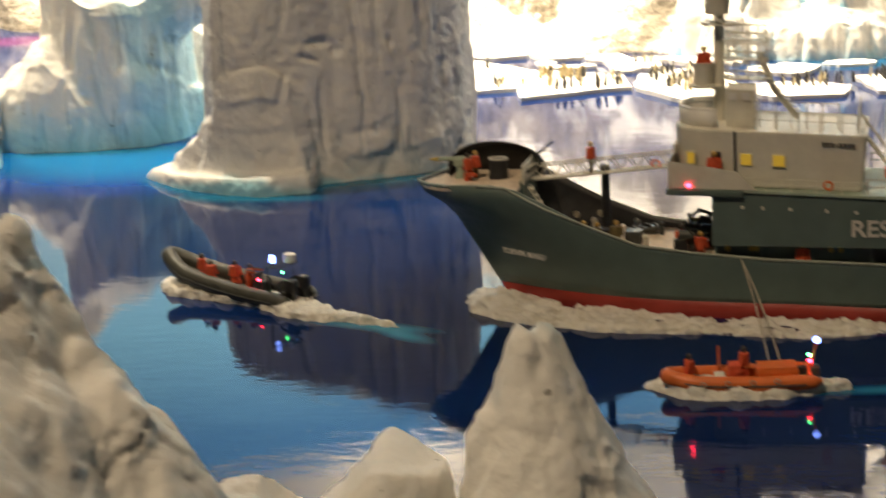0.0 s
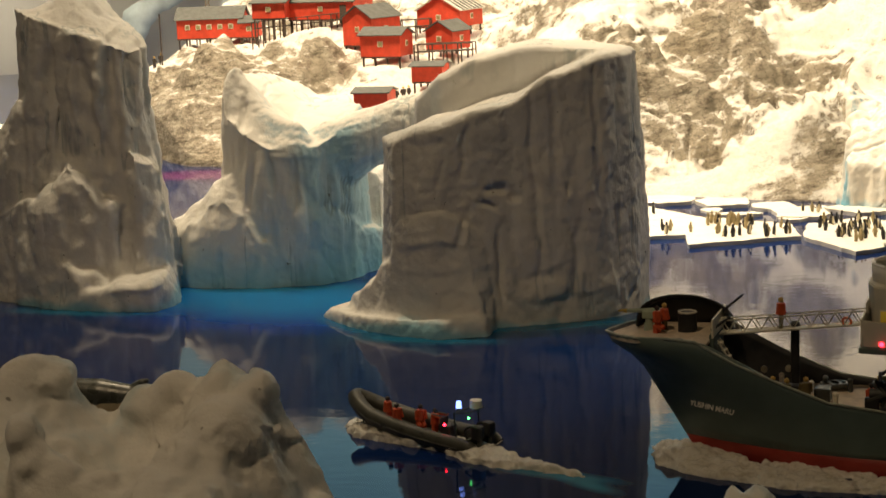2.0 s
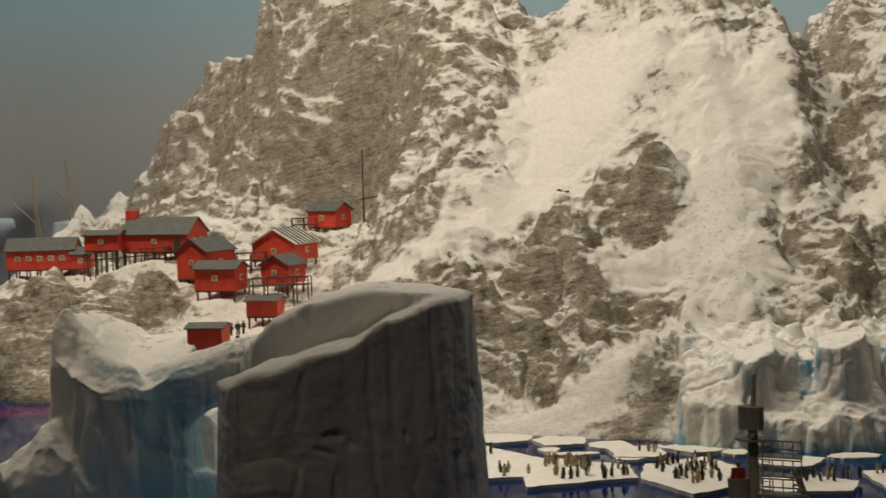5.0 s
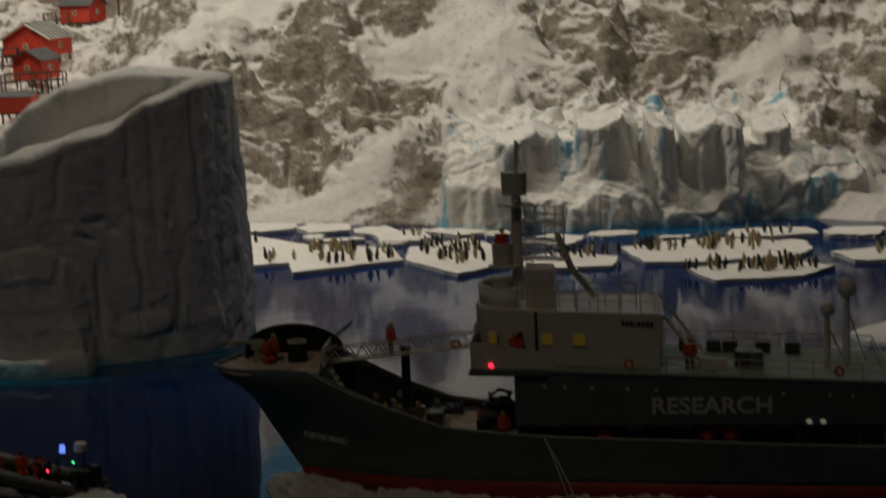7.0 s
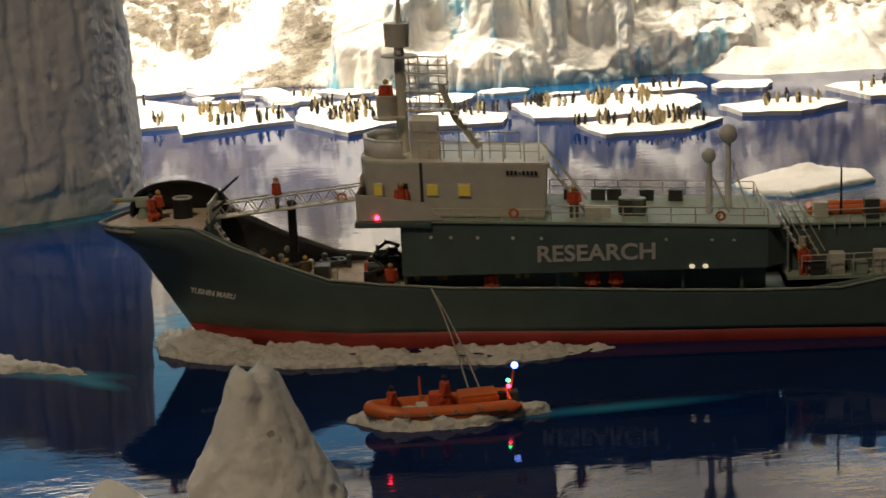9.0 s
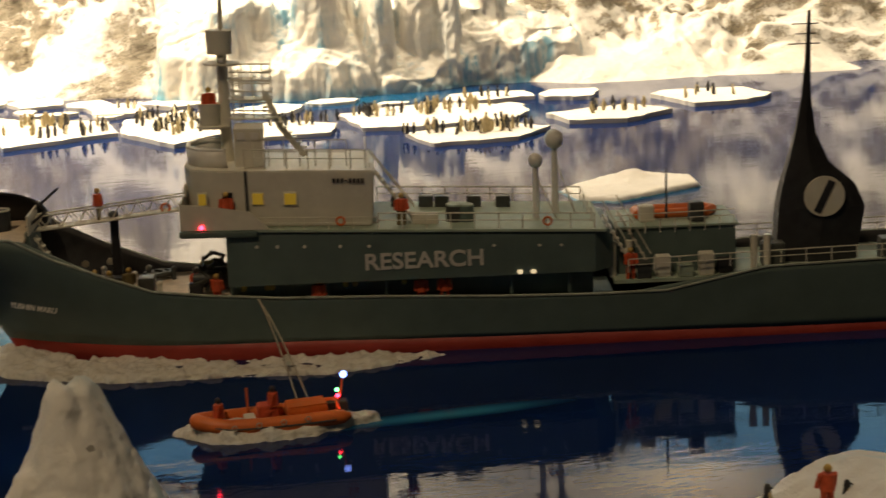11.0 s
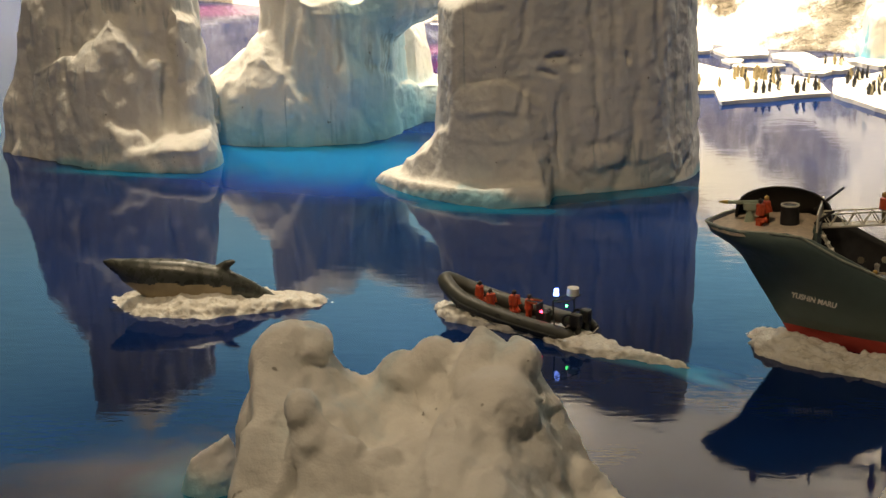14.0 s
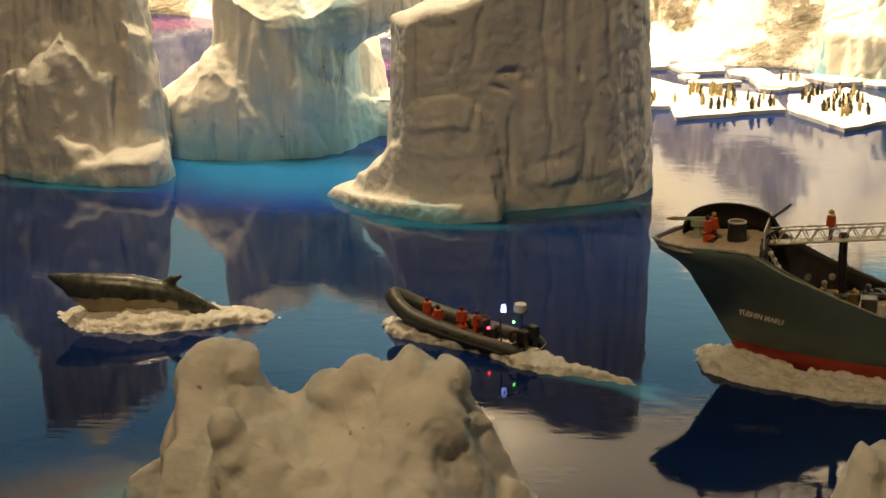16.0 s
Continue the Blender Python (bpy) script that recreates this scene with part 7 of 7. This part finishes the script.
# ---- the red station ----
def hut(x, y, z, w, d, h, roof, turn, label, roof_mat=None, stilts=0.0, windows=2, side_windows=1, ridge_x=True):
    """A boarded hut with a pitched roof on stilts; front towards -y."""
    ob = thing("hut", pose(x, y, z, 0, 0, turn), label, "hut", "red research huts")
    bm = bmesh.new()
    if ridge_x:
        pts = [(-w / 2, -d / 2, 0), (w / 2, -d / 2, 0), (w / 2, d / 2, 0), (-w / 2, d / 2, 0), (-w / 2, -d / 2, h), (w / 2, -d / 2, h), (w / 2, d / 2, h), (-w / 2, d / 2, h), (-w / 2, 0, h + roof), (w / 2, 0, h + roof)]
        fs = [(0, 1, 5, 4), (2, 3, 7, 6), (1, 2, 6, 9, 5), (3, 0, 4, 8, 7), (0, 3, 2, 1), (4, 5, 9, 8), (6, 7, 8, 9)]
    else:
        pts = [(-w / 2, -d / 2, 0), (w / 2, -d / 2, 0), (w / 2, d / 2, 0), (-w / 2, d / 2, 0), (-w / 2, -d / 2, h), (w / 2, -d / 2, h), (w / 2, d / 2, h), (-w / 2, d / 2, h), (0, -d / 2, h + roof), (0, d / 2, h + roof)]
        fs = [(0, 1, 5, 8, 4), (2, 3, 7, 9, 6), (1, 2, 6, 5), (3, 0, 4, 7), (0, 3, 2, 1), (4, 8, 9, 7), (5, 6, 9, 8)]
    vs = [bm.verts.new(p) for p in pts]
    for f in fs:
        bm.faces.new([vs[i] for i in f])
    wall = part("wall", bm, REDBOARD, ob)
    over = 0.004
    for side in (-1, 1):
        bm = bmesh.new()
        if ridge_x:
            run, rise = d / 2, roof
            m = Matrix.Translation((0, side * d / 4, h + roof / 2 + 0.0012)) @ Matrix.Rotation(-side * math.atan2(rise, run), 4, "X")
            add_box(bm, 0, side * over / 2, 0, w + 2 * over, math.hypot(run, rise) + over, 0.0016, 0.0003, m)
        else:
            run, rise = w / 2, roof
            m = Matrix.Translation((side * w / 4, 0, h + roof / 2 + 0.0012)) @ Matrix.Rotation(side * math.atan2(rise, run), 4, "Y")
            add_box(bm, side * over / 2, 0, 0, math.hypot(run, rise) + over, d + 2 * over, 0.0016, 0.0003, m)
        if roof_mat and not ridge_x:
            for k in range(6):
                part("roof_batten", box(side * over / 2, -d / 2 + d * (k + 0.5) / 6, 0.0014, math.hypot(run, rise) + over, 0.0045, 0.0010, 0, m), ROOF, ob)
        part("roof", bm, roof_mat or ROOF, ob, "dark grey roof" if roof_mat is None else "pale sheeted roof")
    for i in range(windows):
        wx = w * ((i + 1) / (windows + 1) - 0.5)
        win = part("window", box(wx, -d / 2 - 0.0004, h * 0.58, 0.0085, 0.0012, 0.0085, 0.0002), CREAM, wall)
        part("pane", box(wx, -d / 2 - 0.0012, h * 0.58, 0.0062, 0.0006, 0.0062, 0), GLASSPANE, win)
    for i in range(side_windows):
        wy = d * ((i + 1) / (side_windows + 1) - 0.5)
        win = part("window", box(w / 2 + 0.0004, wy, h * 0.58, 0.0012, 0.0085, 0.0085, 0.0002), CREAM, wall)
        part("pane", box(w / 2 + 0.0012, wy, h * 0.58, 0.0006, 0.0062, 0.0062, 0), GLASSPANE, win)
    if stilts:
        n = max(2, round(w / 0.02))
        for i in range(n + 1):
            for s in (-1, 1):
                part("stilt", box(-w / 2 + 0.003 + (w - 0.006) * i / n, s * (d / 2 - 0.003), -stilts / 2, 0.0024, 0.0024, stilts, 0), TIMBER, ob)
        part("floor_beam", box(0, -d / 2 + 0.002, -0.001, w, 0.003, 0.003, 0), TIMBER, ob)
    return ob


hut(-0.898, 3.02, 0.149, 0.112, 0.06, 0.032, 0.018, 4, "long red hut on dark stilts with a grey roof", None, 0.05, 5, 0)
hut(-0.827, 3.005, 0.149, 0.030, 0.04, 0.024, 0.010, 4, "small red annexe beside the long hut", None, 0.045, 1, 0)
big = hut(-0.668, 2.92, 0.181, 0.115, 0.08, 0.028, 0.024, -12, "large red main hut with a grey roof and chimney stack", None, 0.04, 1, 2)
part("door", box(0.040, -0.0408, 0.0115, 0.011, 0.0012, 0.021, 0.0003), TIMBER, big, "dark plank door")
part("chimney", box(-0.055, 0.0, 0.050, 0.018, 0.016, 0.030, 0.0005), REDBOARD, big, "square red chimney stack")
hut(-0.757, 2.89, 0.186, 0.055, 0.05, 0.024, 0.006, -4, "low red extension of the main hut", None, 0.04, 1, 0)
hut(-0.575, 2.79, 0.146, 0.058, 0.07, 0.042, 0.018, -28, "tall red gabled hut on stilts", None, 0.03, 1, 1, False)
hut(-0.535, 2.70, 0.134, 0.066, 0.045, 0.032, 0.010, -14, "small red hut with a flat grey roof", None, 0.03, 1, 1)
hut(-0.465, 2.88, 0.165, 0.078, 0.075, 0.026, 0.022, -20, "red hut with a striped pale roof", ROOFPALE, 0.03, 1, 1, False)
hut(-0.447, 2.74, 0.139, 0.048, 0.05, 0.028, 0.014, -24, "red hut with a window on a timber platform", None, 0.03, 1, 1, False)
hut(-0.430, 3.16, 0.200, 0.058, 0.05, 0.028, 0.013, -26, "lone red hut high on the slope", None, 0.02, 1, 1)
hut(-0.454, 2.61, 0.103, 0.046, 0.04, 0.022, 0.005, -6, "little red shed with a low roof", None, 0.02, 0, 0)
hut(-0.506, 2.45, 0.0755, 0.048, 0.045, 0.029, 0.005, -4, "red box hut on short stilts near the shore", None, 0.02, 0, 0)


def boardwalk(a, b, width, label):
    a, b = Vector(a), Vector(b)
    ob = thing("boardwalk", Matrix.Translation(a), label, "boardwalk")
    d = b - a
    m = d.to_track_quat("X", "Z").to_matrix().to_4x4()
    n = max(4, round(d.length / 0.012))
    proto = None
    for i in range(n):
        pm = m @ Matrix.Translation((d.length * (i + 0.5) / n, 0, 0))
        if proto is None:
            proto = part("plank", box(0, 0, 0, d.length / n * 0.85, width, 0.0018, 0), TIMBER, ob)
            proto.matrix_basis = pm
        else:
            again(proto, pm)
    for s in (-1, 1):
        part("handrail", rod(m @ Vector((0, s * width / 2, 0.011)), m @ Vector((d.length, s * width / 2, 0.011)), 0.0008, seg=5), TIMBER, ob)
        for i in range(0, n + 1, 2):
            p = m @ Vector((d.length * i / n, s * width / 2, 0))
            part("post", rod(p + Vector((0, 0, -0.045)), p + Vector((0, 0, 0.011)), 0.0011, seg=5), TIMBER, ob)
    return ob


boardwalk((-0.80, 2.93, 0.166), (-0.64, 2.86, 0.180), 0.016, "dark timber walkway on posts between huts")
boardwalk((-0.56, 2.84, 0.166), (-0.49, 2.84, 0.168), 0.014, "short dark timber walkway between huts")
boardwalk((-0.49, 2.70, 0.138), (-0.40, 2.69, 0.140), 0.02, "dark timber terrace in front of huts")
boardwalk((-0.49, 3.12, 0.206), (-0.45, 3.13, 0.206), 0.012, "short timber stair landing by the high hut")


def on_slope(x, y):
    return slope(x, y)


for x, y, a in ((-0.533, 2.50, 0), (-0.527, 2.505, 70), (-0.512, 2.50, 180), (-0.497, 2.56, 30), (-0.487, 2.565, 200), (-0.480, 2.57, 120), (-0.474, 2.49, 60), (-0.96, 2.88, 60), (-0.955, 2.90, 10)):
    figure(FIG_DARK, x, y, on_slope(x, y), a, "tiny dark-clothed figurine standing in the snow", "station crew")


def flagpole(x, y, z0, z1, label):
    ob = thing("pole", pose(x, y, z0), label, "pole")
    part("shaft", rod((0, 0, -0.02), (0, 0, z1 - z0), 0.0016, 0.0012), TIMBER, ob)
    return ob


flagpole(-0.953, 2.90, 0.13, 0.197, "thin dark pole beside the huts")
pylon = flagpole(-0.342, 2.92, 0.22, 0.335, "tall bare timber mast with a crossbar on the slope")
part("crossbar", rod((-0.006, 0, 0.035), (0.03, 0, 0.040), 0.0010), TIMBER, pylon)


CRANEPAINT = paint("tan_crane_paint", (0.34, 0.27, 0.16), 0.6, 0, 0.2, 200)


def derrick(x, y, z, top, reach, label):
    ob = thing("derrick_crane", pose(x, y, z), label, "crane")
    for s in (-1, 1):
        part("mast_leg", rod((0.004 * s, 0, -0.03), (0.001 * s - 0.010, 0, top), 0.0010, 0.0007, 5), CRANEPAINT, ob)
    bm = bmesh.new()
    for k in range(14):
        f0, f1 = k / 14, (k + 1) / 14
        s = 1 if k % 2 else -1
        add_rod(bm, (s * (0.004 - 0.003 * f0) - 0.010 * f0, 0, top * f0), (-s * (0.004 - 0.003 * f1) - 0.010 * f1, 0, top * f1), 0.0005, seg=4)
    part("lacing", bm, CRANEPAINT, ob)
    part("jib", rod((0, 0, 0.015), (-reach, 0, top * 0.55), 0.0009, 0.0006, 5), CRANEPAINT, ob)
    return ob


derrick(-1.016, 3.40, 0.185, 0.125, 0.055, "pale lattice derrick crane behind the huts")
derrick(-0.956, 3.42, 0.225, 0.10, 0.040, "second lattice derrick crane behind the huts")
berg("iceberg", [limb([(-1.48, 4.2, 0.02, 0.03), (-1.43, 4.2, 0.12, 0.035), (-1.38, 4.2, 0.155, 0.025), (-1.31, 4.2, 0.172, 0.012)]), limb([(-1.19, 4.2, 0.05, 0.04), (-1.20, 4.2, 0.17, 0.02)])], carved(0.004, 0.006, 0.001, 31), ICE_FAR, "hazy blue iceberg far off before the sky board", 0.006)
sledge = thing("sledge", pose(-0.022, 2.745, on_slope(-0.022, 2.745)), "tiny dark sledge on the snow chute", "sledge")
part("runner", rod((-0.012, 0, 0.002), (0.010, 0, 0.005), 0.0016), DARKCLOTH, sledge)
part("load", ball(-0.005, 0, 0.006, 0.005, 0.7, 1), DARKCLOTH, sledge)

# figures on the near ice shelf
figure(FIG_ORANGE, 0.285, 0.64, 0.047, 180, "orange-suited figurine standing on the near ice shelf")
for x, y in ((0.268, 0.66), (0.30, 0.655)):
    ob = new("penguin_figurine", PENGUIN)
    ob.matrix_basis = pose(x, y, 0.040, 0, 0, 40)
    tagged(ob, "tiny penguin figurine standing on the near ice shelf", "penguin figurine")
